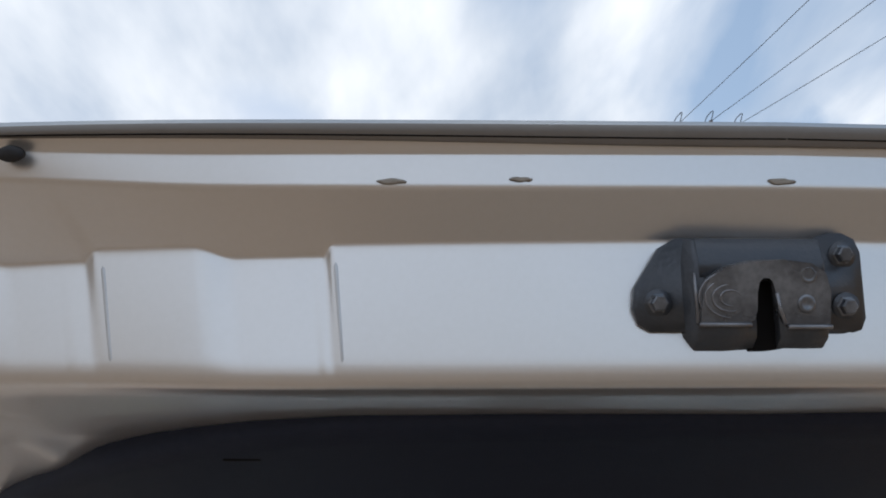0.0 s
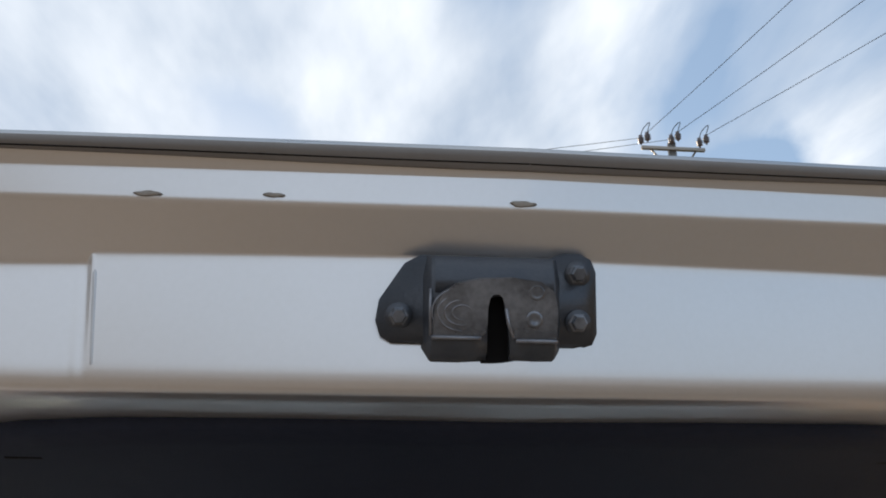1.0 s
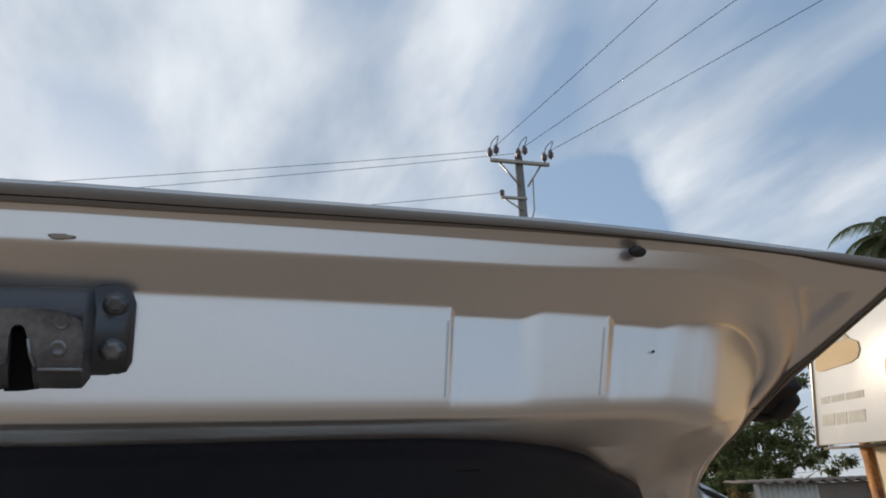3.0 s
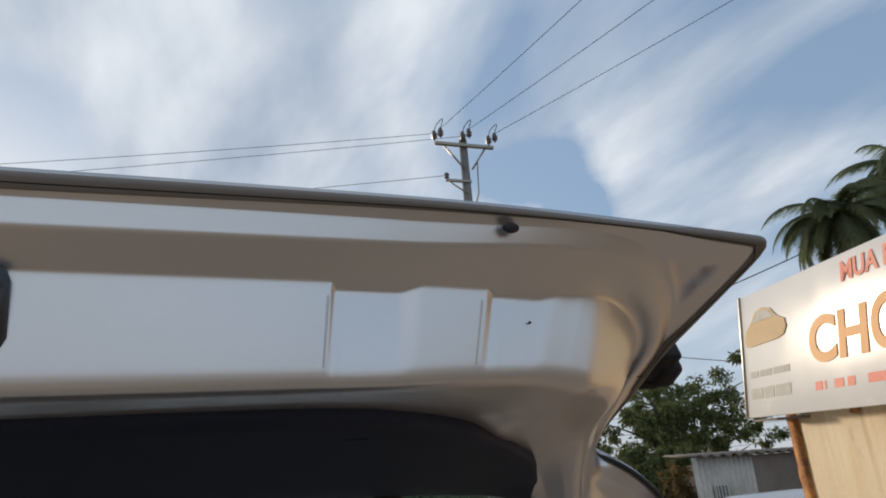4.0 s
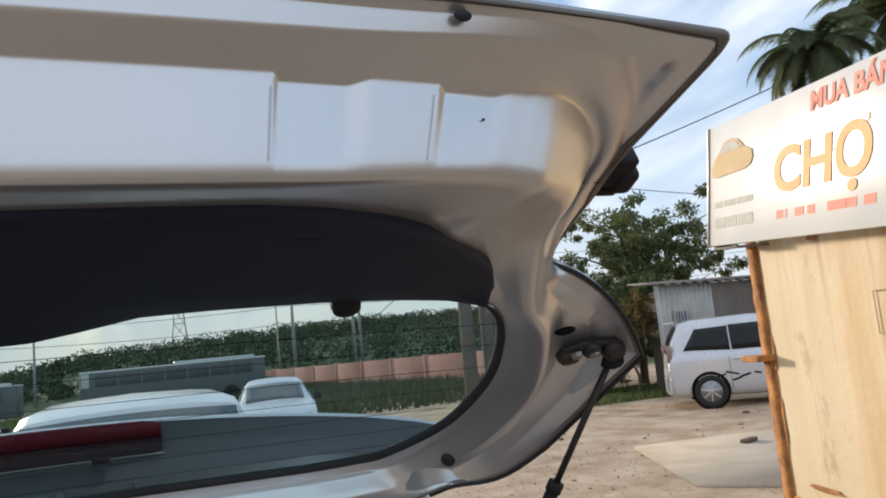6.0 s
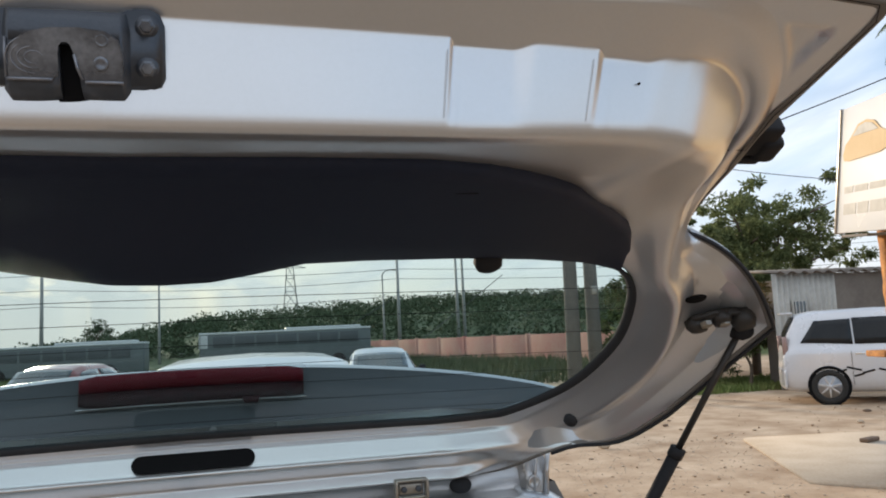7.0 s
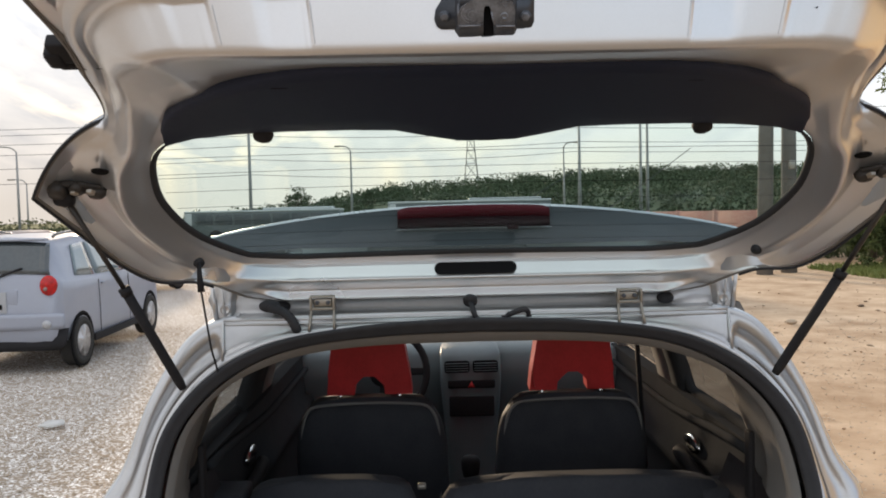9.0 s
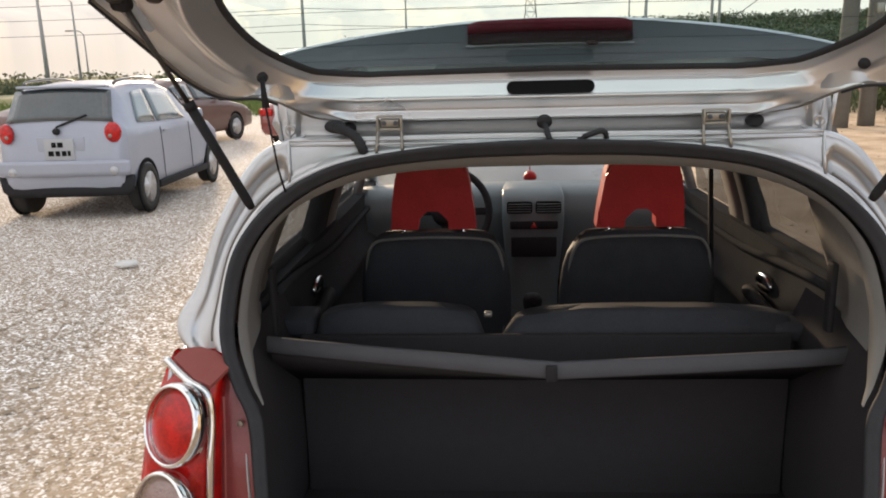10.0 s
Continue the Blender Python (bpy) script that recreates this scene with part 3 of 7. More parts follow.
def pane_w(u, ue, we, v):
    return (.003 - .006 * max(0, v - .2)) * (1 - (u / max(ue, .05)) ** 2) + (we - .004) * (u / max(ue, .05)) ** 2


bm = bmesh.new()
rows = [[tw((p[0] * k / 10, p[1] if abs(k) > 0 else p[1], pane_w(p[0] * k / 10, p[0], p[2], p[1]))) for k in range(-10, 11)] for p in loop[1:]]
grid(bm, rows)
rear_glass = part("rear_window", bm, CAR_GLASS, tailgate, "tinted rear window pane")
rear_glass.visible_shadow = False
bm = bmesh.new()
rows = []
for sgn in (-1, 1):
    for p in (loop[::-1] if sgn < 0 else loop[1:]):
        p = np.array(p)
        c = np.array([0, .24, p[2]])
        d = (c - p) * np.array([.6, 1, 0]); d /= max(1e-6, np.linalg.norm(d))
        rows.append([tw((sgn * q[0], q[1], q[2])) for q in (p + np.array([0, 0, .003]), p + d * .005 + np.array([0, 0, .002]), p + d * .0095 + np.array([0, 0, -.003]), p + d * .0095 + np.array([0, 0, -.006]))])
grid(bm, rows)
part("window_seal", bm, RUBBER, tailgate, "black window seal and printed border")
for v in (.075, .135, .195, .255, .315, .375, .425):
    ue = max(p[0] for p in loop if abs(p[1] - v) < .03) - .02
    bm = bmesh.new()
    tube(bm, [tw((ue * k / 12, v - .012 * (1 - (k / 12) ** 2), pane_w(ue * k / 12, .56, .02, v) + .001)) for k in range(-12, 13)], .00045, 4)
    part("heating_line", bm, INK, rear_glass)

# dark lower trim panel of the tailgate
TRT = [(0, .709), (.12, .708), (.215, .703), (.265, .690), (.305, .671), (.36, .640), (.417, .590), (.460, .543), (.485, .490), (.492, .452)]
TRB = [(0, .432), (.045, .435), (.085, .448), (.135, .466), (.20, .469), (.30, .468), (.38, .462), (.44, .453), (.47, .446), (.486, .443)]
tt = [np.interp(np.linspace(0, 9, 49), range(10), [q[k] for q in TRT]) for k in (0, 1)]
tb = [np.interp(np.linspace(0, 9, 49), range(10), [q[k] for q in TRB]) for k in (0, 1)]
bm = bmesh.new()
rows = []
for i in list(range(48, 0, -1)) + list(range(49)):
    sgn = -1 if len(rows) < 48 else 1
    row = []
    for f, lift in ((0, -.012), (0, -.002), (.02, .003), (.1, .008), (.3, .011), (.6, .010), (.9, .010), (.975, .0085), (1, .004), (1, -.012)):
        u = tb[0][i] * (1 - f) + tt[0][i] * f
        v = tb[1][i] * (1 - f) + tt[1][i] * f
        base = np.interp(v, [.43, .475, .565, .664, .745], [-.002, -.003, .018, .042, .064]) - .018 * abs(u) ** 2
        row.append(tw((sgn * u, v, base + lift)))
    rows.append(row)
grid(bm, rows)
trim = part("trim_panel", bm, DARK_TRIM, tailgate, "dark grey plastic trim panel")
for u in (-.338, .330):
    bm = bmesh.new()
    lathe(bm, [(0, -.004), (.014, -.004), (.016, .002), (.014, .010), (.009, .013), (0, .014)], 18, TG @ Matrix.Translation((u, .466, -.004)))
    part("shelf_hook", bm, BLACK_PLASTIC, trim, "black round shelf cord hook")
for u, v, w in ((.255, .655, .0465), (.432, .512, .0065), (-.275, .655, .0465), (-.432, .512, .0065)):
    bm = bmesh.new()
    box(bm, (0, 0, 0), (.022, .006, .004), TG @ Matrix.Translation((u, v, w)), .0015)
    part("clip_slot", bm, INK, trim)

# latch: plate, box with its mouth, worn face, rivets and bolts
LP = Vector((-0.0185, -0.377, 1.8325))
LM = Matrix(((1, 0, 0, LP.x), (0, -0.30, -0.954, LP.y), (0, 0.954, -0.30, LP.z), (0, 0, 0, 1)))
bm = bmesh.new()
plate(bm, [(-.034, -.0145), (-.051, -.0145), (-.0565, -.011), (-.059, -.003), (-.0575, .007), (-.045, .026), (-.037, .0305), (.030, .0305), (.0345, .031), (.038, .0335), (.046, .0335), (.052, .0305), (.0545, .024), (.0545, -.008), (.052, -.0135), (.046, -.0155), (.030, -.0155)], .005, LM @ Matrix.Translation((0, 0, .0088)) @ Matrix.Rotation(radians(-6), 4, 'X'), .0012)
latch = part("latch_plate", bm, LATCH_DARK, tailgate, "blackened steel latch plate")


def lobe(x0, x1, xm0, xm1):
    """One half of the latch housing beside the mouth; xm: the mouth's side, top and bottom."""
    prof = [(.030, .004), (.029, .010), (.018, .015), (-.013, .0175), (-.017, .017), (-.024, .010), (-.0245, .003)]
    rows = []
    for y, z in prof:
        f = min(1, max(0, (.012 - y) / .03))
        xm = xm0 + (xm1 - xm0) * f
        ins = .003 * (1 if z > .008 else 0)
        a, b = (x0 + (ins if x0 < xm else 0), xm) if x0 < xm else (xm, x0 - ins)
        fl = .0065 * max(0, min(1, (z - .003) / .014)) * (1 if x0 < xm else -1)
        la, lb = (a - fl, b) if x0 < xm else (a, b - fl)
        rows.append([(la, y, .003), (a, y, z - .0012), (a + .0012 * (x0 < xm), y, z), (a * .5 + b * .5, y, z + .0006), (b - .0012 * (x0 > xm), y, z), (b, y, z - .0012), (lb, y, .003)])
    return rows


for x0, xm0, xm1 in ((-.035, -.0036, -.0036), (.0345, .0050, .0082)):
    bm = bmesh.new()
    grid(bm, [[tuple(LM @ Vector(p)) for p in r] for r in lobe(x0, None, xm0, xm1)])
    part("latch_housing", bm, LATCH_DARK, tailgate, "black latch housing half")
# the housing's roof above the mouth, one piece from side to side
bm = bmesh.new()
grid(bm, [[tuple(LM @ Vector((x, y, z - .0002 * abs(x) / .03 + .0005))) for x in np.linspace(-.030, .030, 9)] for y, z in ((.0305, .004), (.0295, .0098), (.024, .0130), (.018, .0152), (.0115, .0160), (.0095, .0120))])
part("latch_roof", bm, LATCH_DARK, tailgate, "black steel roof of the latch housing")
bm = bmesh.new()
plate(bm, [(-.0315, -.0105), (-.0070, -.0105), (-.0045, -.0085), (-.0038, -.0040), (-.0038, .0040), (-.0036, .0090), (-.0015, .0115), (.0020, .0115), (.0040, .0095), (.0050, .0040), (.0062, -.0040), (.0078, -.0095), (.0105, -.0115), (.0315, -.0115), (.0318, .0040), (.0295, .0130), (.0225, .0178), (.0080, .0195), (-.0080, .0188), (-.0200, .0160), (-.0270, .0110), (-.0302, .0040)], .0035, LM @ Matrix.Translation((0, 0, .0192)) @ Matrix.Rotation(radians(3), 4, "X"), .0007)
part("worn_face_plate", bm, LATCH_FACE, tailgate, "scratched black steel face plate with the striker mouth", smooth=False)
for x0, x1 in ((-.0315, -.0070), (.0105, .0315)):
    bm = bmesh.new()
    tube(bm, [tuple(LM @ Vector((x, -.0108 if x < 0 else -.0118, .0194))) for x in np.linspace(x0, x1, 6)], .0011, 6)
    part("worn_edge", bm, LATCH_WORN, tailgate, "bright worn edge")
bm = bmesh.new()
box(bm, (.0025, -.0072, .0070), (.0170, .0330, .010), LM, .0004)
part("latch_mouth", bm, INK, tailgate, "dark mouth of the latch")
for k, (rx, ry, n0, n1) in enumerate(((.0050, .0036, .3, 4.9), (.0088, .0062, .7, 5.0), (.0122, .0090, 1.0, 4.7), (.0150, .0122, 1.2, 3.6))):
    bm = bmesh.new()
    tube(bm, [tuple(LM @ Vector((-.0165 + rx * math.cos(a), .0015 + ry * math.sin(a), .01935 - .02 * (.0015 + ry * math.sin(a))))) for a in np.linspace(n0, n1, 26)], [.00020 + .00045 * math.sin(math.pi * q / 25) for q in range(26)], 5)
    part("wear_ring", bm, LATCH_WORN, tailgate, "bright ring rubbed into the face")
for line in ([(-.0322, .0130, .0150), (-.0322, .0040, .0172), (-.0318, -.0100, .0186)], [(.0052, .0040, .0196), (.0066, -.0040, .0197), (.0092, -.0105, .0196)]):
    bm = bmesh.new()
    tube(bm, [tuple(LM @ Vector(p)) for p in line], .0009, 6)
    part("worn_edge", bm, LATCH_WORN, tailgate, "bright worn edge")
for x, y, mt in ((.0185, .0125, STEEL), (.0175, -.001, STEEL)):
    bm = bmesh.new()
    lathe(bm, [(.0022, .0014), (.0030, .0020), (.0042, .0016), (.0045, .0004)], 16, LM @ Matrix.Translation((x + .002, y, .0182)))
    part("rivet", bm, LATCH_FACE, tailgate)
bm = bmesh.new()
plate(bm, [(.0062, .0030), (.0085, .0015), (.0120, .0050), (.0150, .0072), (.0165, .0120), (.0130, .0150), (.0085, .0152), (.0048, .0136), (.0052, .0090)], .0007, LM @ Matrix.Translation((0, 0, .01915)) @ Matrix.Rotation(radians(3), 4, "X"), .0002)
part("rust_patch", bm, RUST, tailgate)
for x, y in ((-.0475, -.001), (.0445, .0225), (.0445, -.0025)):
    bm = bmesh.new()
    lathe(bm, [(0, 0), (.0052, 0), (.0051, .0010), (.0042, .0012), (.0040, .0038), (.0033, .0045), (0, .0046)], 6, LM @ Matrix.Translation((x, y, .0088 - .105 * y)))
    part("bolt", bm, LATCH_FACE, tailgate, smooth=False)
    bm = bmesh.new()
    lathe(bm, [(0, 0), (.0070, 0), (.0068, .0006), (0, .0007)], 18, LM @ Matrix.Translation((x, y, .0088 - .105 * y)))
    part("washer", bm, LATCH_DARK, tailgate)

# small fittings on the tailgate
for u in (.343, -.366):
    bm = bmesh.new()
    lathe(bm, [(0, -.004), (.0060, -.004), (.0060, -.001), (.0048, .0008), (0, .001)], 16, TG @ Matrix.Translation((u, .8205, -.008)) @ Matrix.Rotation(radians(-25), 4, "X") @ Matrix.Diagonal((1, .62, 1, 1)))
    part("rubber_buffer", bm, RUBBER, tailgate, "round black rubber buffer")
for sx in (1, -1):
    bm = bmesh.new()
    box(bm, (sx * .567, .640, -.030), (.030, .040, .020), TG, .004)
    box(bm, (sx * .580, .628, -.030), (.024, .030, .026), TG, .006)
    box(bm, (sx * .570, .610, -.030), (.026, .012, .016), TG, .004)
    part("side_stop_block", bm, BLACK_PLASTIC, tailgate, "black plastic side stop block")
for u, v, w, r in ((.535, .117, .068, .0105), (-.520, .142, .073, .0105)):
    bm = bmesh.new()
    lathe(bm, [(0, -.002), (r, -.002), (r * .95, .003), (0, .004)], 18, Matrix.Translation((.5333, .1988, 1.5254) if u > 0 else (-.520, .1704, 1.5257)) @ Vector((-.63 if u > 0 else .63, -.63, -.46)).to_track_quat("Z", "Y").to_matrix().to_4x4())
    part("rubber_plug", bm, RUBBER, tailgate, "black rubber plug")
bm = bmesh.new()
out = [(-.072 - .013 * math.sin(a), .013 * math.cos(a)) for a in np.linspace(0, math.pi, 9)] + [(.072 + .013 * math.sin(a), -.013 * math.cos(a)) for a in np.linspace(0, math.pi, 9)]
plate(bm, out[::-1], .004, TG @ Matrix.Translation((.002, -.006, .036)) @ Matrix.Rotation(radians(-90), 4, "X"))
part("wiring_slot", bm, INK, tailgate, "dark rounded slot in the hinge rail", smooth=False)
for u in (.393, -.395):
    bm = bmesh.new()
    lathe(bm, [(0, 0), (.018, 0), (.017, .004), (0, .005)], 20, Matrix.Translation((u * 1.02, .3425, 1.4205)) @ Matrix.Rotation(radians(72), 4, "X") @ Matrix.Diagonal((1, .72, 1, 1)))
    part("oval_grommet", bm, RUBBER, car, "black oval grommet")
for u, v in ((.372, .742), (-.262, .733)):
    bm = bmesh.new()
    lathe(bm, [(0, 0), (.0014, 0), (.001, .0008), (0, .001)], 8, TG @ Matrix.Translation((u, v + .012, .031 if u < 0 else .020)))
    part("paint_chip", bm, INK, tailgate)

# grime along the pressed edges
for x, y, z, a, b in ((-.1922, -.3968, 1.8860, .0068, .0014), (-.1300, -.3983, 1.8866, .0055, .0012), (-.0030, -.4009, 1.8858, .0068, .0015)):
    bm = bmesh.new()
    m = Matrix.Translation((x, y, z)) @ Vector((-.022, -.992, -.126)).to_track_quat("Z", "Y").to_matrix().to_4x4() @ Matrix.Diagonal((1, b / a, 1, 1))
    lathe(bm, [(0, .0003), (a * .55, .00028), (a, .0001)], 18, m)
    for v in bm.verts:
        o = noise.noise_vector(v.co * 260)
        v.co.x += o.x * .0016
        v.co.z += o.z * .0009
    part("grime_spot", bm, GRIME, tailgate)

# roof spoiler seen through the glass, with the high brake lamp
SP = [(0, .015, -.100), (.16, .006, -.100), (.33, -.020, -.096), (.46, -.045, -.088), (.56, -.062, -.074), (.62, -.070, -.058)]
edge = catmull(SP, 8)
bm = bmesh.new()
rows, under_rows = [], []
for sgn in (-1, 1):
    for p in (edge[::-1] if sgn < 0 else edge[1:]):
        root_v = np.interp(abs(p[0]), [0, .36, .47, .55, .64], [-.004, .0, .05, .02, -.03])
        under = (p[0], min(root_v, p[1] + .03) - .004, -.014)
        top = (p[0], -.075, -.055)
        rows.append([tw((sgn * q[0], q[1], q[2])) for q in ((p[0], p[1] + .001, p[2] + .006), (p[0], p[1] + .002, p[2] + .002), p, (p[0], p[1] - .010, p[2] - .002), top, (p[0], -.085, -.012))])
        under_rows.append([tw((sgn * q[0], q[1], q[2])) for q in (under, (p[0], (p[1] + under[1]) / 2 - .004, (p[2] - .014) / 2), (p[0], p[1], p[2] + .005))])
grid(bm, rows)
spoiler = part("roof_spoiler", bm, SILVER_OUT, tailgate, "silver roof spoiler above the rear window")
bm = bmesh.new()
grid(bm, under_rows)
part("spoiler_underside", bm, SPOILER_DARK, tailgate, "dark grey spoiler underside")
# high brake lamp lying on the spoiler's underside: red lens above, dark housing below
def lamp_at(u, f, out):
    """A point on the underside, f of the way from its root to its edge, set out towards the glass."""
    ev = .015 - .009 * (u / .16) ** 2
    return tw((u, -.008 + (ev + .008) * f + .96 * out, -.014 - .084 * f + .27 * out))


brake = None
for nm, f0, f1, mt, lb in (("high_brake_lamp", .70, .985, BRAKE_RED, "long dull red high brake lamp"), ("lamp_housing", .44, .70, BRAKE_DARK, "dark lower half of the brake lamp")):
    bm = bmesh.new()
    rows = []
    for k in range(-14, 15):
        u = .160 * k / 14 + .002
        e = 1 - step(abs(k), 12.4, 14) * .35
        m = (f0 + f1) / 2
        lo, hi = (m - (m - f0) * (e if f0 < .5 else 1)), (m + (f1 - m) * (e if f1 > .9 else 1))
        rows.append([lamp_at(u, lo, .001), lamp_at(u, lo + .01, .010 * e), lamp_at(u, m, .013 * e), lamp_at(u, hi - .01, .010 * e), lamp_at(u, hi, .001)])
    vs = grid(bm, rows)
    bm.faces.new(vs[0]); bm.faces.new(vs[-1])
    brake = part(nm, bm, mt, brake or tailgate, lb)
    if nm == "high_brake_lamp":
        top_lamp = brake
bm = bmesh.new()
tube(bm, [lamp_at(.163 * k / 12 + .002, .425, .004) for k in range(-12, 13)], .0011, 6)
part("lamp_outline", bm, SILVER_OUT, top_lamp, "pale gap line")
bm = bmesh.new()
plate(bm, [(-.013, -.005), (.013, -.005), (.010, .006), (-.010, .006)][::-1], .003, Matrix.Translation(lamp_at(.083, .40, .012)) @ TG.to_3x3().to_4x4() @ Matrix.Rotation(radians(74), 4, "X"), .001)
part("lamp_tab", bm, BRAKE_DARK, top_lamp)

# hinges and wiring at the roof edge
for u in (-.31, .31):
    bm = bmesh.new()
    box(bm, (u, .292, 1.433), (.038, .012, .018), None, .003)
    hinge = part("hinge", bm, STEEL, car, "zinc-plated tailgate hinge")
    for nm, c, sz in (("hinge_cap", (u, .286, 1.446), (.048, .016, .004)), ("hinge_pin", (u, .284, 1.421), (.046, .008, .005)), ("hinge_cheek", (u - .023, .284, 1.433), (.004, .018, .028)), ("hinge_cheek", (u + .023, .284, 1.433), (.004, .018, .028))):
        bm = bmesh.new()
        box(bm, c, sz, None, .0015)
        part(nm, bm, STEEL, hinge)
    for du in (-.022, .022):
        bm = bmesh.new()
        tube(bm, [(u + du, .284, 1.440), (u + du * 1.05, .280, 1.415), (u + du * 1.10, .272, 1.398), (u + du * 1.14, .262, 1.378)], .0030, 8)
        part("hinge_arm", bm, STEEL, hinge)
    for du in (-.011, .011):
        bm = bmesh.new()
        lathe(bm, [(0, 0), (.005, 0), (.0045, .004), (0, .0045)], 6, Matrix.Translation((u + du, .285, 1.433)) @ Matrix.Rotation(radians(90), 4, "X"))
        part("hinge_bolt", bm, LATCH_DARK, hinge, smooth=False)
bm = bmesh.new()
tube(bm, catmull([(-.415, .288, 1.425), (-.392, .272, 1.420), (-.372, .268, 1.405), (-.362, .268, 1.385), (-.358, .285, 1.368)], 5), [.0086 + (.0018 if k % 2 else 0) for k in range(21)], 12)
lathe(bm, [(0, 0), (.022, 0), (.021, .005), (.013, .008), (0, .008)], 20, Matrix.Translation((-.418, .293, 1.428)) @ Matrix.Rotation(radians(80), 4, "X") @ Matrix.Diagonal((1, .6, 1, 1)))
part("wiring_gaiter", bm, RUBBER, car, "ribbed black rubber wiring gaiter")
bm = bmesh.new()
tube(bm, catmull([(-.012, .292, 1.428), (-.008, .280, 1.416), (-.004, .274, 1.402), (.004, .278, 1.390)], 5), .0055, 8)
tube(bm, [(-.012, .293, 1.432), (-.012, .287, 1.428)], .0145, 14)
part("washer_hose", bm, RUBBER, car, "black washer hose and grommet")
bm = bmesh.new()
tube(bm, catmull([(.050, .282, 1.392), (.070, .272, 1.404), (.095, .270, 1.412), (.104, .276, 1.404), (.106, .284, 1.392)], 5), .0055, 8)
part("wiring_loop", bm, RUBBER, car, "black wiring loop")

# gas struts, brackets and shelf cord
for sx in (1, -1):
    a, j = Vector((sx * .565, .190, 1.287)), Vector((sx * (.647 if sx > 0 else .633), .105, 1.484))
    b = TG @ Vector((sx * (.702 if sx > 0 else .690), .335, .030))
    bm = bmesh.new()
    tube(bm, [a, a.lerp(j, .06), a.lerp(j, .5), j], [.007, .0090, .0090, .0090], 14)
    tube(bm, [a.lerp(j, .96), j + (j - a) * .02], .0108, 14)
    strut = part("gas_strut", bm, BLACK_PLASTIC, car, "black gas strut holding the tailgate up")
    bm = bmesh.new()
    tube(bm, [j, b], .0046, 10)
    part("strut_rod", bm, GREASY, strut)
    bm = bmesh.new()
    lathe(bm, [(0, -.014), (.014, -.013), (.017, 0), (.014, .013), (0, .015)], 14, Matrix.Translation(b) @ Matrix.Rotation(radians(90), 4, "Y"))
    part("ball_joint", bm, BLACK_PLASTIC, strut)
    bm = bmesh.new()
    base_m = TG @ Matrix.Translation((sx * .668, .352, .026)) @ Matrix.Rotation(radians(8 * sx), 4, 'Z') @ Matrix.Diagonal((sx, 1, 1, 1))
    plate(bm, [(-.046, -.004), (-.040, .010), (-.026, .012), (-.018, .020), (.004, .022), (.020, .018), (.036, .020), (.044, .006), (.040, -.014), (.022, -.016), (.010, -.010), (-.004, -.016), (-.016, -.018), (-.028, -.010), (-.040, -.012)], .008, base_m @ Matrix.Diagonal((1, .82, 1, 1)), .002)
    lathe(bm, [(0, .010), (.010, .009), (.014, .003), (.014, -.006)], 14, base_m @ Matrix.Translation((-.034, -.006, 0)) @ Matrix.Diagonal((1.1, .8, 1, 1)))
    lathe(bm, [(0, .016), (.012, .015), (.016, .006), (.017, -.006)], 16, base_m @ Matrix.Translation((.024, .002, 0)))
    lathe(bm, [(.004, .008), (.011, .008), (.013, .002), (.013, -.006)], 14, base_m @ Matrix.Translation((-.006, .006, 0)))
    brk = part("strut_bracket", bm, GREASY, tailgate, "greasy dark steel strut bracket")
    for du, dv in ((-.030, .004), (-.004, .004)):
        bm = bmesh.new()
        lathe(bm, [(0, 0), (.008, 0), (.007, .005), (0, .006)], 6, TG @ Matrix.Translation((sx * (.668 + du), .352 + dv, .031)))
        part("bracket_bolt", bm, STEEL, tailgate, smooth=False)
    bm = bmesh.new()
    lathe(bm, [(0, 0), (.012, 0), (.011, .0015), (0, .0015)], 16, TG @ Matrix.Translation((sx * .611, .392, .0150)) @ Matrix.Diagonal((1.2, .9, 1, 1)))
    part("drain_hole", bm, INK, tailgate)
bm = bmesh.new()
c0 = Vector((-.520, .168, 1.527))
tube(bm, [c0 + Vector((0, 0, .0)), c0 + Vector((.002, -.004, -.025)), c0 + Vector((.004, -.004, -.055))], [.004, .005, .007], 8)
tube(bm, [c0 + Vector((.004, -.004, -.055)), (-.512, .20, 1.36), (-.505, .235, 1.285)], .0022, 6)
part("shelf_cord", bm, BLACK_PLASTIC, car, "thin black parcel shelf cord")

# ---------------------------------------------------------------- body round the opening
RB = [(0, .275, 1.392), (.18, .272, 1.386), (.354, .265, 1.366), (.464, .252, 1.332), (.548, .230, 1.276), (.605, .200, 1.199), (.626, .165, 1.10), (.622, .135, 1.03), (.597, .110, .96), (.566, .085, .90), (.550, .040, .775), (.535, .020, .67), (.42, .000, .63), (0, -.010, .625)]
QB = [(0, .288, 1.410), (.20, .288, 1.410), (.40, .285, 1.408), (.500, .281, 1.403), (.574, .262, 1.365), (.642, .232, 1.255), (.687, .202, 1.130), (.724, .172, 1.045), (.622, .120, .965), (.588, .098, .90), (.572, .052, .775), (.557, .030, .66), (.44, .004, .612), (0, -.008, .605)]
rb, qb = catmull(RB, 7), catmull(QB, 7)
rb2, qb2 = catmull(RB, 16), catmull(QB, 16)
bm = bmesh.new()
rows = []
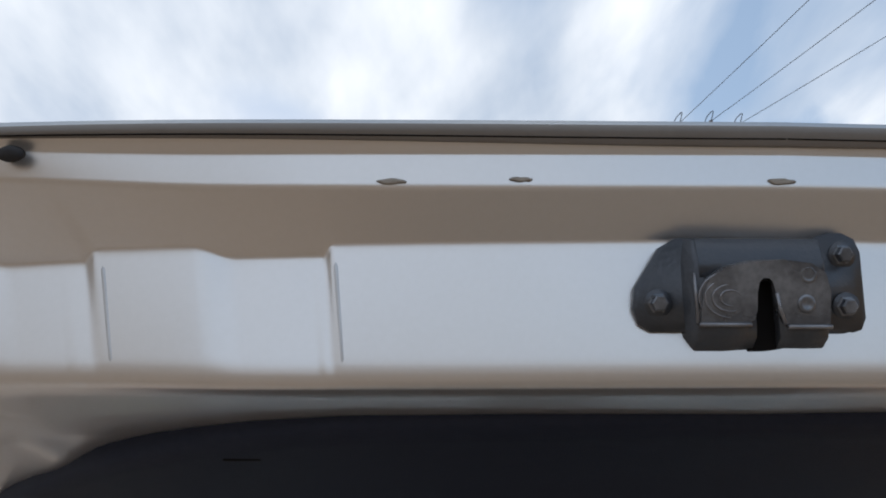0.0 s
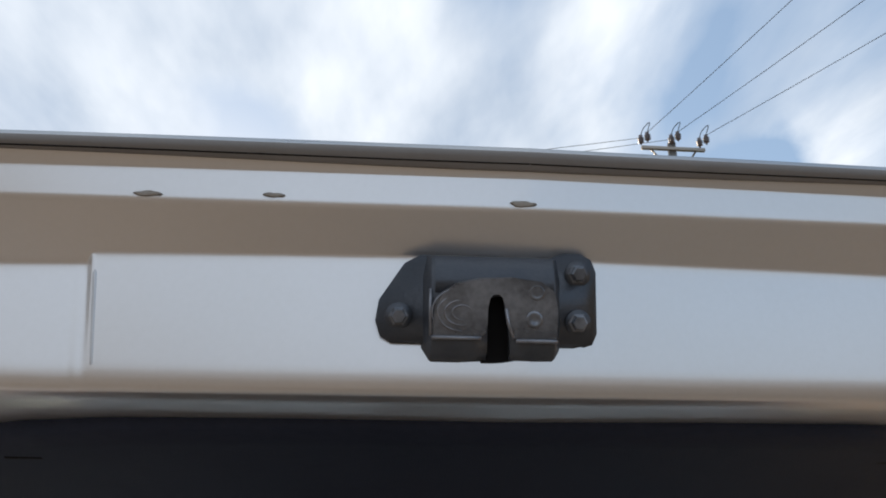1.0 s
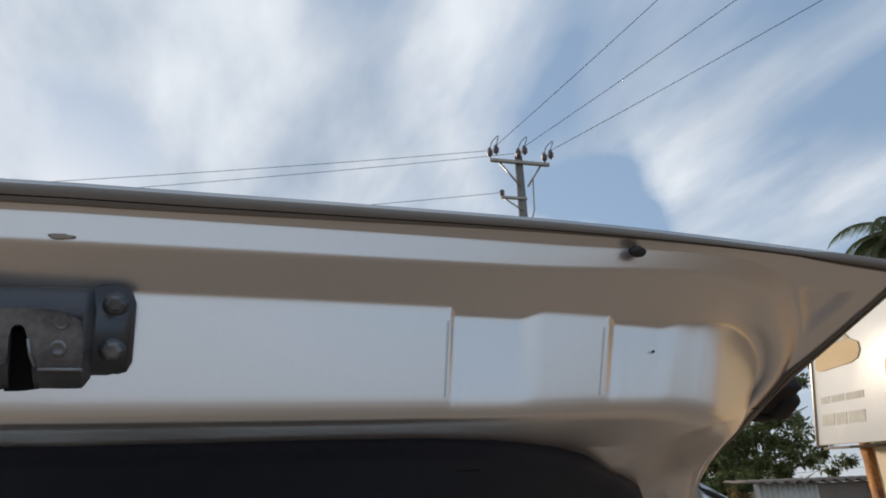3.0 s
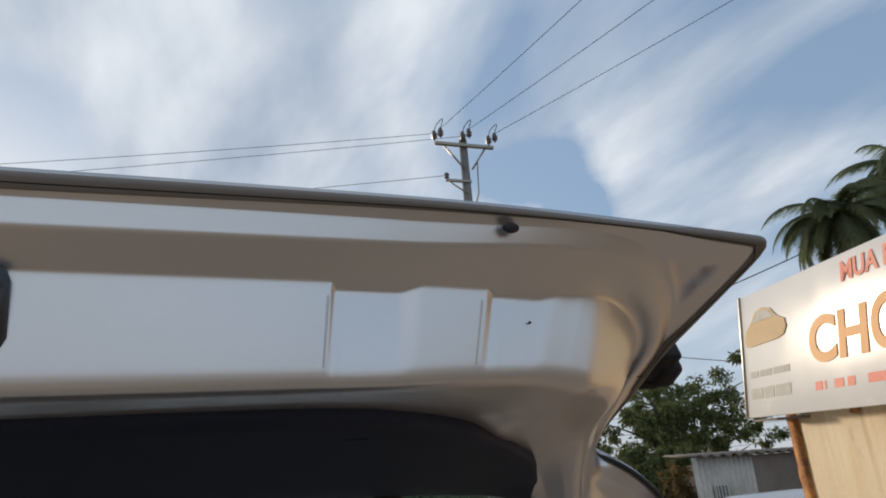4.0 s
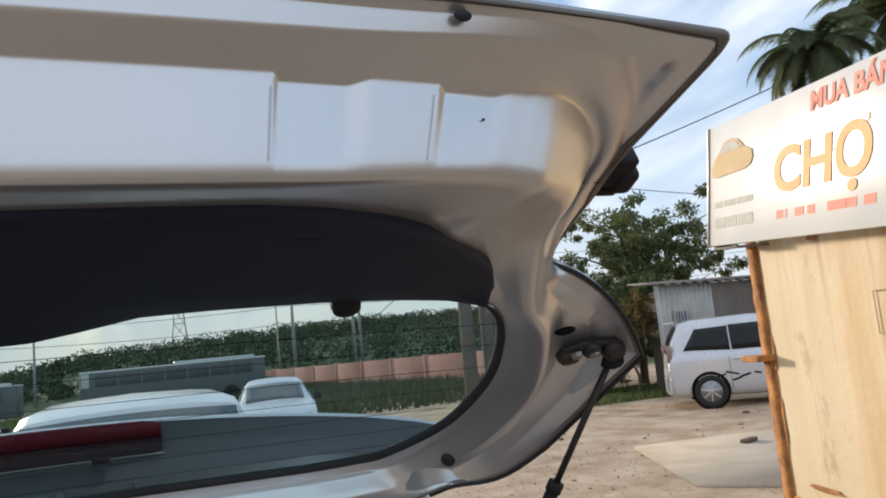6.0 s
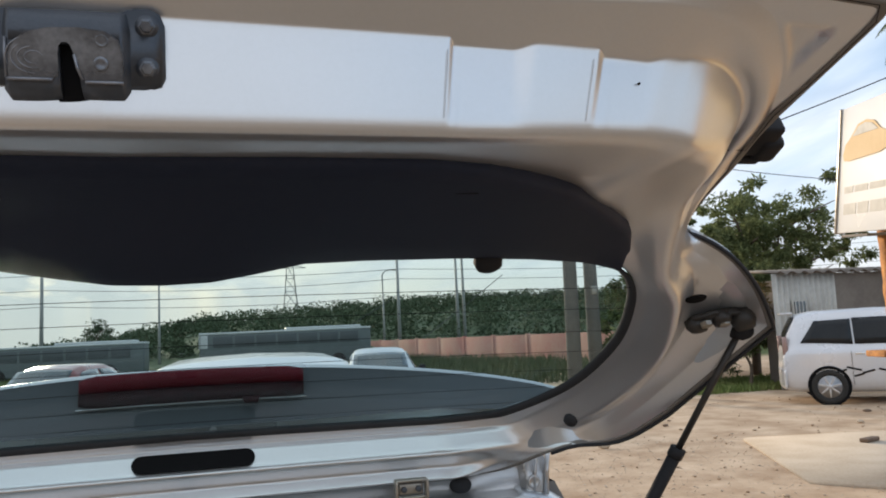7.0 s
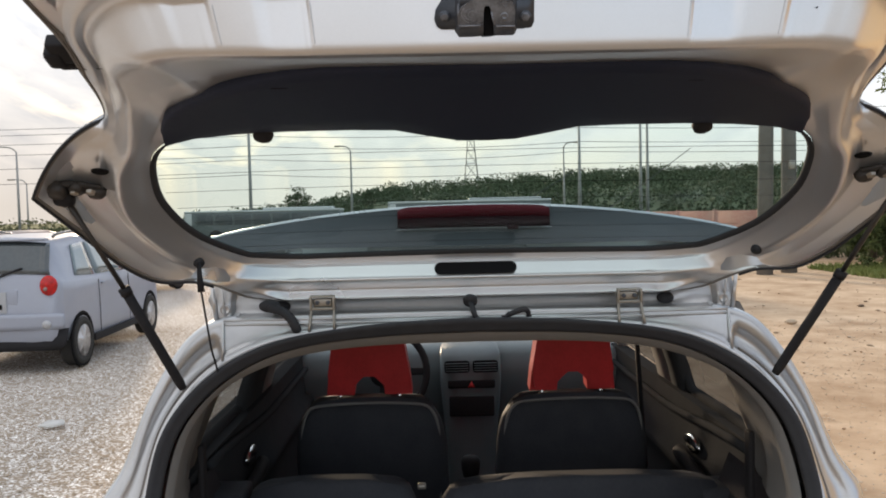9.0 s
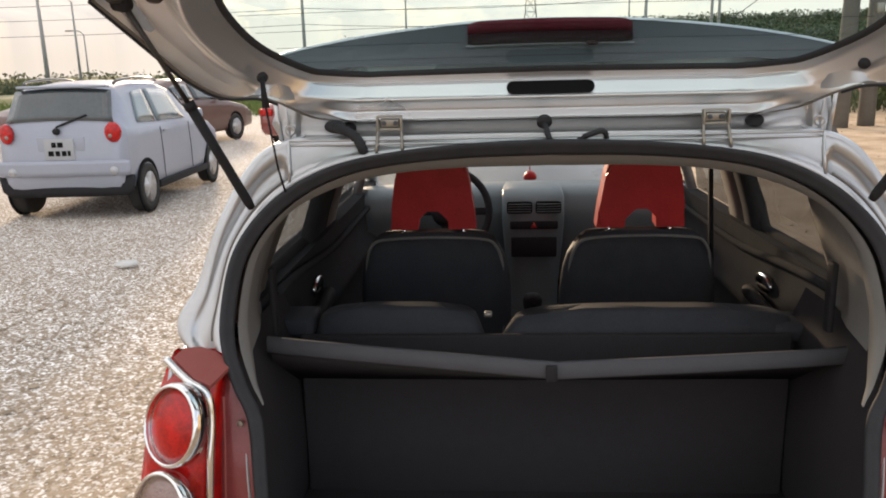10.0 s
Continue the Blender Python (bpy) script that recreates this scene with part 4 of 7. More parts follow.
for sgn in (-1, 1):
    for r, q in (list(zip(rb2, qb2))[::-1] if sgn < 0 else list(zip(rb2, qb2))[1:-1]):
        d = q - r
        up = np.array([0, -.93, .36])
        c = r[0] * .45 + q[0] * .55
        g = .04 + .96 * step(c, .512, .520) * (.60 + .45 * step(c, .50, .53) * (1 - step(c, .60, .66)))
        sec = [r + up * -.03, r + up * .004, r + d * .22 + up * .005, r + d * .30 - up * .018 * g, r + d * .62 - up * .024 * g, r + d * .72 - up * .004 * g, r + d * .9 + up * .003, q]
        rows.append([(sgn * p[0], p[1], p[2]) for p in chaikin(sec, 1)])
grid(bm, rows, close_v=True)
seams = []
for sgn in (-1, 1):
    seams.append([])
    for r, q in zip(rb2, qb2):
        if r[0] * .45 + q[0] * .55 > .525 and 1.03 < r[2]:
            p = r + (q - r) * .245 + np.array([0, -.93, .36]) * .001
            seams[-1].append((sgn * p[0], p[1], p[2]))
frame_ob = part("opening_frame", bm, SILVER_SHADED, car, "silver pressed frame round the boot opening")
for line in seams:
    bm = bmesh.new()
    tube(bm, line, .0024, 6)
    part("frame_seam", bm, SEALANT, frame_ob, "grey seam sealant")
bm = bmesh.new()
rows = []
for sgn in (-1, 1):
    for k in (range(len(rb) - 1, -1, -1) if sgn < 0 else range(1, len(rb) - 1)):
        r = rb[k]
        ce = np.array([0, .15, 1.0])
        d = ce - r; d[1] = 0; d /= np.linalg.norm(d)
        up = np.array([0, -.93, .36])
        ring = []
        for a, (ri, ro) in zip(np.linspace(0, 2 * math.pi, 18, endpoint=False), [(.016, .016)] * 18):
            q = 1 + .20 * math.cos(3 * a + .5)
            ring.append(r + d * (.009 + .0135 * q * math.cos(a)) + up * (.008 + .012 * q * math.sin(a)))
        rows.append([(sgn * p[0], p[1], p[2]) for p in ring])
grid(bm, rows, close_u=True, close_v=True)
part("boot_seal", bm, RUBBER, car, "thick black rubber boot seal")

# light pillar trim inside the seal
for sgn in (-1, 1):
    bm = bmesh.new()
    rows = []
    seq = rb[0:62]
    for r in (seq[::-1] if sgn < 0 else seq):
        ce = np.array([0, .15, 1.0]); d = ce - r; d[1] = 0; d /= np.linalg.norm(d)
        f, g = step(r[2], .90, 1.04), step(r[2], 1.27, 1.37)
        rows.append([(sgn * p[0], p[1], p[2]) for p in (r + d * .026 + np.array([0, .012, 0]), r + d * (.027 + .009 * f + .012 * g) + np.array([0, .014 + .016 * f, 0]), r + d * (.026 + .004 * f + .018 * g) + np.array([0, .018 + .052 * f, 0]), r + d * (.020 - .010 * f + .012 * g) + np.array([0, .022 + .078 * f, .0]))])
    grid(bm, rows)
    part("pillar_trim", bm, GREY_TRIM, car, "light grey pillar trim inside the opening")

# grey lining between the seal and the rear door window
for sx in (1, -1):
    bm = bmesh.new()
    rows = []
    side_rb = sorted((p[2], p[0], p[1]) for p in rb[14:62])
    for z in np.linspace(.99, 1.36, 14):
        ru = float(np.interp(z, [p[0] for p in side_rb], [p[1] for p in side_rb]))
        ry = float(np.interp(z, [p[0] for p in side_rb], [p[2] for p in side_rb]))
        wu = float(np.interp(z, [.93, 1.03, 1.23, 1.40], [.705, .697, .604, .548]))
        wy = float(np.interp(z, [.93, 1.03, 1.23, 1.40], [.64, .615, .555, .50]))
        a, b = np.array([ru - .014, ry + .09]), np.array([wu, wy])
        row = [a, a * .66 + b * .34 - np.array([.012, 0]), a * .3 + b * .7 - np.array([.010, 0]), b - np.array([.004, 0]), b + np.array([.02, .0])]
        rows.append([(sx * q[0], q[1], z) for q in row])
    grid(bm, rows)
    lining = part("quarter_lining", bm, GREY_TRIM, car, "grey plastic lining beside the rear door window")
    bm = bmesh.new()
    box(bm, (sx * .590, .372, 1.05), (.012, .030, .150), None, .004)
    part("lining_slot", bm, BLACK_PLASTIC, lining)

# rear edge of the roof behind the hinge rail, rising at its ends
bm = bmesh.new()
rows = []
for x in np.linspace(-.502, .502, 61):
    t = .046 * step(abs(x), .415, .455)
    rows.append([(x, q[0], q[1]) for q in chaikin([(.405, 1.440 + t), (.362 + .1 * t, 1.438 + t), (.349 + .1 * t, 1.434 + t), (.343, 1.412), (.334, 1.4060), (.300, 1.4040)], 1)])
grid(bm, rows)
rail = part("roof_edge", bm, SILVER_SHADED, car, "silver rear edge of the roof behind the hinges")
# folded roof corner beside the hinge rail
for sx in (1, -1):
    bm = bmesh.new()
    grid(bm, [[(sx * x, .347 - .030 * step(x, .498, .504) + .02 * step(z, 1.42, 1.48) * step(x, .498, .504), z) for z in (1.402, 1.42, 1.44, 1.46, 1.484)] for x in (.494, .498, .500, .502, .504, .510, .520, .528, .534, .538)])
    gut = part("roof_corner", bm, SILVER_SHADED, car, "folded silver roof corner flange")
    bm = bmesh.new()
    tube(bm, [(sx * .532, .314, 1.396), (sx * .540, .316, 1.474)], .0045, 8)
    tube(bm, [(sx * .514, .3165, 1.400), (sx * .520, .3165, 1.470)], .0022, 6)
    tube(bm, [(sx * .504, .246, 1.326), (sx * .506, .262, 1.362), (sx * .508, .276, 1.397), (sx * .516, .314, 1.402)], .0035, 8)
    part("corner_fold", bm, SILVER_SHADED, gut)
    bm = bmesh.new()
    lathe(bm, [(0, .0008), (.0065, .0010), (.009, .003), (.011, 0)], 16, Matrix.Translation((sx * .514, .317, 1.420)) @ Matrix.Rotation(radians(90), 4, "X"))
    part("pressed_ring", bm, SILVER_SHADED, gut)
for z, r in ((1.4020, .0026), (1.3940, .0024)):
    bm = bmesh.new()
    tube(bm, [(x, .2735 + .004 * step(abs(x), .2, .5) + (z - 1.398) * .6, z) for x in np.linspace(-.508, .508, 25)], r, 6)
    part("flange_bead", bm, SILVER_SHADED, frame_ob)

# outer sides: half-widths by height
ZW = [(.22, .735), (.34, .770), (.55, .792), (.76, .795), (.90, .780), (1.0, .752)]


def side_x(z, y):
    return float(np.interp(z, [p[0] for p in ZW], [p[1] for p in ZW])) - .10 * step(y, 2.7, 3.5) - .05 * step(-y, -.35, .05)


def arch(y, z, yc, r=.31):
    return (y - yc) ** 2 + (z - .28) ** 2 < r * r


for sx in (1, -1):
    bm = bmesh.new()
    ys = np.linspace(.10, 3.42, 60)
    zs = [.22, .28, .34, .40, .46, .52, .58, .64, .70, .76, .83, .90, .96, 1.0]
    vs = [[bm.verts.new((sx * side_x(z, y), y - (.06 * step(z, .75, 1.0) - .06 if y < .12 else 0), z - (.20 * step(y, 2.45, 3.42) * step(z, .6, 1.0)))) for z in zs] for y in ys]
    for i in range(len(ys) - 1):
        for j in range(len(zs) - 1):
            yc, zc = (ys[i] + ys[i + 1]) / 2, (zs[j] + zs[j + 1]) / 2
            if not (arch(yc, zc, .52) or arch(yc, zc, 2.88)):
                bm.faces.new((vs[i][j], vs[i + 1][j], vs[i + 1][j + 1], vs[i][j + 1]))
    solidify(part("body_side", bm, SILVER_OUT, car, "silver body side"), .012)
    # upper quarter behind the rear door
    bm = bmesh.new()
    seq = qb[19:52]
    rows = []
    for q in seq:
        rows.append([(sx * (q[0] + .001), q[1], q[2]), (sx * (q[0] + .010), q[1] + .025, q[2] + .003), (sx * (q[0] + .018), q[1] + .14, q[2] + .006), (sx * (q[0] + .022 + .02 * step(q[2], 1.2, .95)), max(.52, q[1] + .30), q[2] + .014)])
    grid(bm, rows)
    solidify(part("rear_quarter", bm, SILVER_OUT, car, "silver rear quarter panel"), .008)
    # door pillars and roof rail; the near-side linings stand a little further in
    inset = .04 if sx < 0 else 0
    for y0, y1 in ((.36, .56), (1.19 if sx > 0 else 1.075, 1.30), (1.315, 1.46), (2.02, 2.06)):
        bm = bmesh.new()
        rows = []
        for f in np.linspace(0, 1, 6):
            lean = .05 * f if y0 < .9 else (-.11 * f if y0 < 2 else -.02 * f)
            x = .748 + (.585 - .748) * f ** 1.2 - inset
            rows.append([(sx * (x - .035), y0 + lean, 1.0 + .40 * f), (sx * x, y0 + lean, 1.0 + .40 * f), (sx * x, y1 + lean + .02 * (1 - f), 1.0 + .40 * f), (sx * (x - .035), y1 + lean, 1.0 + .40 * f)])
        grid(bm, rows, close_u=True)
        part("door_pillar", bm, CARD if .9 < y0 < 1.2 else PILLAR, car, "black rear door frame" if .9 < y0 < 1.2 else "dark grey lined door pillar")
    bm = bmesh.new()
    tube(bm, catmull([(sx * .560, .46, 1.425), (sx * .585, .8, 1.445), (sx * .588, 1.3, 1.448), (sx * .575, 1.7, 1.42), (sx * .64, 2.15, 1.20), (sx * .70, 2.55, .96)], 6), .030, 8)
    part("roof_rail", bm, SILVER_OUT, car, "silver roof side rail and front pillar")
    # side windows
    for nm, y0, y1 in (("rear_door_window", .56, 1.20), ("front_door_window", 1.29, 2.04)):
        bm = bmesh.new()
        rows = [[(sx * (.745 + (.582 - .745) * f ** 1.2 - inset), y0 + (y1 - y0) * g + (.05 * f if y0 < 1 else .0) * (1 - g) - (.30 * f * g if y0 > 1.25 else 0), 1.025 + .39 * f) for g in np.linspace(0, 1, 6)] for f in np.linspace(0, 1, 6)]
        grid(bm, rows)
        win = part(nm, bm, SIDE_GLASS, car, "tinted side window")
        win.visible_shadow = sx < 0
        if y0 < 1:
            bm = bmesh.new()
            ring = [rows[0][j] for j in range(6)] + [rows[i][5] for i in range(1, 6)] + [rows[5][j] for j in range(4, -1, -1)] + [rows[i][0] for i in range(4, 0, -1)]
            ring = [(q[0] - sx * .010, .06 + q[1] * .935, q[2]) for q in ring]
            tube(bm, ring + ring[:1], .017, 8)
            part("window_rubber", bm, CARD, win, "black window surround")
    # inner door card
    bm = bmesh.new()
    rows = [[(sx * (.70 - inset - .02 * math.sin(3 * z) - (.03 if .78 < z < .84 else 0)), y, z) for y in np.linspace(.42, 2.4, 12)] for z in (.25, .4, .55, .70, .78, .80, .83, .85, .95, 1.012, 1.020)]
    grid(bm, rows)
    rows = [[(sx * (.69 - inset), y, 1.020), (sx * .745, y, 1.022)] for y in np.linspace(.42, 2.4, 8)]
    grid(bm, rows)
    card = part("door_card", bm, CARD, car, "black plastic door lining")
    for z, r in ((1.004, .012),):
        bm = bmesh.new()
        tube(bm, [(sx * (.686 - inset - .3 * (r - .008)), y, z - .05 * step(y, .6, 1.4)) for y in np.linspace(.60, 2.2, 14)], r, 8)
        part("sill_ridge", bm, CARD, card, "black window sill strip")
    bm = bmesh.new()
    tube(bm, catmull([(sx * (.68 - inset), .72, .80), (sx * (.655 - inset), .84, .84), (sx * (.655 - inset), 1.04, .86), (sx * (.68 - inset), 1.14, .84)], 5), .020, 10)
    part("arm_rest", bm, BLACK_PLASTIC, card)
    bm = bmesh.new()
    lathe(bm, [(0, 0), (.045, 0), (.045, .012), (.03, .016), (0, .016)], 16, Matrix.Translation((sx * (.69 - inset), 1.02, .90)) @ Matrix.Rotation(radians(-90 * sx), 4, "Y") @ Matrix.Diagonal((.6, 1.5, 1, 1)))
    part("inner_door_handle", bm, CHROME, card, "chrome inner door handle")

# roof, windscreen, bonnet, nose
bm = bmesh.new()
grid(bm, [[((.50 + .075 * step(y, .30, .52)) * k / 8, y, 1.432 + .045 * math.sin(math.pi * min(1, (y - .22) / 1.9)) + .028 * (1 - (k / 8) ** 2) * step(y, .31, .45)) for k in range(-8, 9)] for y in (.405, .42, .45, .6, .8, 1.0, 1.2, 1.4, 1.6, 1.72)])
solidify(part("roof", bm, SILVER_OUT, car, "silver roof panel"), .006)
bm = bmesh.new()
grid(bm, [[(.545 * k / 6, y, 1.395 + .03 * math.sin(math.pi * (y - .3) / 1.5)) for k in range(-6, 7)] for y in (.30, .45, .7, 1.0, 1.3, 1.6, 1.70)])
part("headliner", bm, HEADLINER, car, "pale cloth headliner")
bm = bmesh.new()
grid(bm, [[((.575 + (.70 - .575) * f) * k / 8, 1.72 + .78 * f + .10 * (1 - (k / 8) ** 2) * f, 1.435 - .50 * f ** 1.1) for k in range(-8, 9)] for f in np.linspace(0, 1, 7)])
o = part("windscreen", bm, SCREEN_GLASS, car, "clear windscreen")
o.visible_shadow = False
bm = bmesh.new()
grid(bm, [[((.72 - .10 * f) * k / 8, 2.50 + .95 * f + .08 * (1 - (k / 8) ** 2), .945 - .20 * f ** 1.6 - .03 * abs(k / 8) ** 3) for k in range(-8, 9)] for f in np.linspace(0, 1, 8)])
solidify(part("bonnet", bm, SILVER_OUT, car, "silver bonnet"), .01)
bm = bmesh.new()
grid(bm, [[((.68 - .02 * abs(f - .5)) * k / 8, 3.42 + .12 * (1 - (k / 8) ** 2) - .05 * abs(f - .4), .22 + .54 * f) for k in range(-8, 9)] for f in np.linspace(0, 1, 7)])
solidify(part("front_bumper", bm, SILVER_OUT, car, "silver front bumper"), .02)
bm = bmesh.new()
rows = []
for z, dy in ((.22, -.02), (.30, -.10), (.45, -.13), (.56, -.12), (.595, -.075), (.60, .0)):
    rows.append([(math.sin(a) * .785 if abs(a) < 1.57 else .785 * np.sign(a), (.12 + .12 * step(abs(a), .9, 1.57)) * step(abs(a), .5, 1.57) * 1.5 + dy, z) for a in np.linspace(-1.57, 1.57, 25)])
grid(bm, rows)
solidify(part("rear_bumper", bm, SILVER_OUT, car, "silver rear bumper"), .015)
bm = bmesh.new()
box(bm, (0, 1.8, .24), (1.45, 3.3, .05), None, .01)
part("floor_pan", bm, CARPET, car, "black carpeted floor")
for sx in (1, -1):
    bm = bmesh.new()
    grid(bm, [[(sx * x, y, z) for y in np.linspace(max(.06, .06 + .55 * (z - .70)), .62, 8)] for x, z in ((.60, .26), (.585, .45), (.575, .65), (.585, .80), (.602, .90), (.64, 1.0))])
    part("boot_side_lining", bm, CARPET, car, "black carpeted boot side")
bm = bmesh.new()
box(bm, (0, .35, .50), (1.17, .56, .03), None, .01)
part("boot_floor", bm, CARPET, car, "black boot floor mat")

# wheels
def wheel(parent, y, x, r=.275, wd=.165, side=1, spokes=8):
    bm = bmesh.new()
    m = Matrix.Translation((x, y, r)) @ Matrix.Rotation(radians(90 * side), 4, "Y")
    lathe(bm, [(r * .62, -wd / 2), (r * .93, -wd / 2), (r * .99, -wd * .36), (r, 0), (r * .99, wd * .36), (r * .93, wd / 2), (r * .66, wd / 2), (r * .62, wd * .3)], 32, m)
    t = part("tyre", bm, TYRE, parent, "dusty black tyre")
    bm = bmesh.new()
    lathe(bm, [(r * .64, wd * .49), (r * .61, wd * .46), (r * .57, wd * .44), (0, wd * .44)], 28, m)
    lathe(bm, [(0, wd * .52), (r * .15, wd * .50), (r * .17, wd * .46), (r * .17, wd * .42)], 14, m)
    for k in range(spokes):
        box(bm, (r * .37, 0, wd * .46), (r * .46, r * .10, wd * .08), m @ Matrix.Rotation(2 * math.pi * k / spokes, 4, "Z"), r * .012)
    part("rim", bm, ALLOY, t, "silver alloy rim")
    for k in range(spokes):
        bm = bmesh.new()
        a0 = 2 * math.pi * (k + .5) / spokes
        lathe(bm, [(0, 0), (r * .10, 0), (r * .10, .002), (0, .002)], 8, m @ Matrix.Translation((r * .42 * math.cos(a0), r * .42 * math.sin(a0), wd * .441)))
        part("rim_opening", bm, INK, t)
    return t


for sx in (1, -1):
    for y in (.52, 2.88):
        wheel(car, y, sx * .70, side=sx)

# tail lamps
for sx in (1, -1):
    bm = bmesh.new()
    rows = []
    LAMP_ROWS = ((.600, .635, .775, .010, .14), (.66, .632, .785, .002, .15), (.76, .628, .788, .006, .17), (.86, .624, .772, .022, .19), (.94, .622, .752, .050, .17), (.985, .619, .733, .075, .125), (1.030, .612, .708, .090, .118))

    def lid(u, y):
        return .7084 + .383 * abs(u) + .587 * y

    for z, ui, uo, yb, yf in LAMP_ROWS:
        rows.append([(sx * q[0], q[1], min(z, lid(*q) - .001 * (1.04 - z))) for q in chaikin([(ui - .004, yb + .055), (ui, yb + .012), (ui + .03, yb), (uo - .04, yb + .006), (uo, yb + .045), (uo + .004, yf)], 1)])
    vs = grid(bm, rows)
    bm.faces.new(vs[-1])
    lamp = part("tail_lamp", bm, LAMP_RED, car, "red tail lamp with two chrome-ringed round lenses")
    bm = bmesh.new()
    rbz = sorted((p[2], p[0], p[1]) for p in RB if p[0] > .5)
    rows = []
    for z, ui, uo, yb, yf in LAMP_ROWS:
        ru = float(np.interp(z, [p[0] for p in rbz], [p[1] for p in rbz])) - .014
        ry = float(np.interp(z, [p[0] for p in rbz], [p[2] for p in rbz])) + .008
        a, b = np.array([min(ru, ui - .006), ry]), np.array([ui - .003, yb + .050])
        rows.append([(sx * q[0], q[1], min(z, lid(*q) - .001 - .001 * (1.04 - z))) for q in (a, a * .7 + b * .3 + np.array([0, .004]), a * .3 + b * .7 - np.array([0, .004]), b)])
    grid(bm, rows)
    part("lamp_flank", bm, LAMP_DARKRED, lamp, "dark red inner flank of the lamp")
    for zc, yc, uc, ru, rz in ((.929, .014, .678, .059, .067), (.772, -.018, .704, .062, .070)):
        n = Vector((sx * .42, -.86, .30)).normalized()
        ux = Vector((0, 0, 1)).cross(n).normalized(); uz = n.cross(ux)
        m = Matrix(((ux.x, uz.x, n.x, sx * uc), (ux.y, uz.y, n.y, yc), (ux.z, uz.z, n.z, zc), (0, 0, 0, 1))) @ Matrix.Diagonal((ru / .08, rz / .08, 1, 1))
        bm = bmesh.new()
        lathe(bm, [(.080, .0), (.079, .014), (.082, .018), (.087, .014), (.090, .004), (.089, -.012)], 36, m)
        part("chrome_ring", bm, CHROME, lamp, "bright chrome ring")
        bm = bmesh.new()
        lathe(bm, [(.081, .004), (.065, .010), (.038, .014), (0, .016)], 32, m)
        part("round_lens", bm, LAMP_RED if zc > .8 else LAMP_CLEAR, lamp, "round red lens" if zc > .8 else "round clear ribbed lens")
    bm = bmesh.new()
    top = [(.700, .085), (.689, .108), (.662, .122), (.636, .123), (.600, .112), (.626, .058), (.655, .060)]
    vs = [bm.verts.new((sx * u, y, lid(u, y) + .003)) for u, y in top]
    lo = [bm.verts.new((sx * u, y, lid(u, y) - .004)) for u, y in top]
    bm.faces.new(vs)
    for i in range(len(top)):
        bm.faces.new((vs[i], vs[i - 1], lo[i - 1], lo[i]))
    part("lamp_cap", bm, LAMP_CAP, lamp, "dull faded red lamp cap", smooth=False)
    bm = bmesh.new()
    tube(bm, [(sx * .606, .066, .96), (sx * .606, .052, .88), (sx * .606, .030, .78), (sx * .604, .02, .66)], .0022, 6)
    part("flank_bead", bm, LAMP_CAP, lamp)
    bm = bmesh.new()
    tube(bm, catmull([(sx * .712, .080, 1.028), (sx * .690, .070, 1.010), (sx * .660, .055, .992), (sx * .630, .048, .975), (sx * .622, .040, .93), (sx * .624, .018, .85), (sx * .628, .0, .75), (sx * .632, -.004, .65)], 4), .0075, 10)
    part("chrome_strip", bm, CHROME, lamp, "chrome edging strip")
    bm = bmesh.new()
    lathe(bm, [(0, 0), (.007, 0), (.006, .004), (0, .005)], 6, Matrix.Translation((sx * .585, .082, .90)) @ Matrix.Rotation(radians(90), 4, "X"))
    part("lamp_screw", bm, STEEL, lamp, smooth=False)

# ---------------------------------------------------------------- cabin
def seat_back(name, xc, yc, w, z0, z1, thick, lean, label, parent, mt=SEAT_FABRIC, crown=.05):
    bm = bmesh.new()
    rows = []
    for f in np.linspace(0, 1, 12):
        z = z0 + (z1 - z0) * f
        hw = w / 2 * (1 - .16 * f ** 6 - .06 * (1 - f) ** 3)
        th = thick / 2 * (1 - .55 * f ** 4)
        ring = []
        for k in range(20):
            a = 2 * math.pi * k / 20
            cx, cy = math.cos(a), math.sin(a)
            ring.append((xc + hw * abs(cx) ** .45 * np.sign(cx), yc + lean * f + th * abs(cy) ** .6 * np.sign(cy), z - crown * abs(cx) ** 4 * f ** 6))
        rows.append(ring)
    vs = grid(bm, rows, close_u=True)
    bm.faces.new(vs[0])
    tv = [v.co.copy() for v in vs[-1]]
    cen = sum(tv, Vector()) / len(tv)
    inner = [bm.verts.new(cen.lerp(p, .6) + Vector((0, 0, .012))) for p in tv]
    for k in range(20):
        bm.faces.new((vs[-1][k], vs[-1][(k + 1) % 20], inner[(k + 1) % 20], inner[k]))
    bm.faces.new(inner)
    return part(name, bm, mt, parent, label)


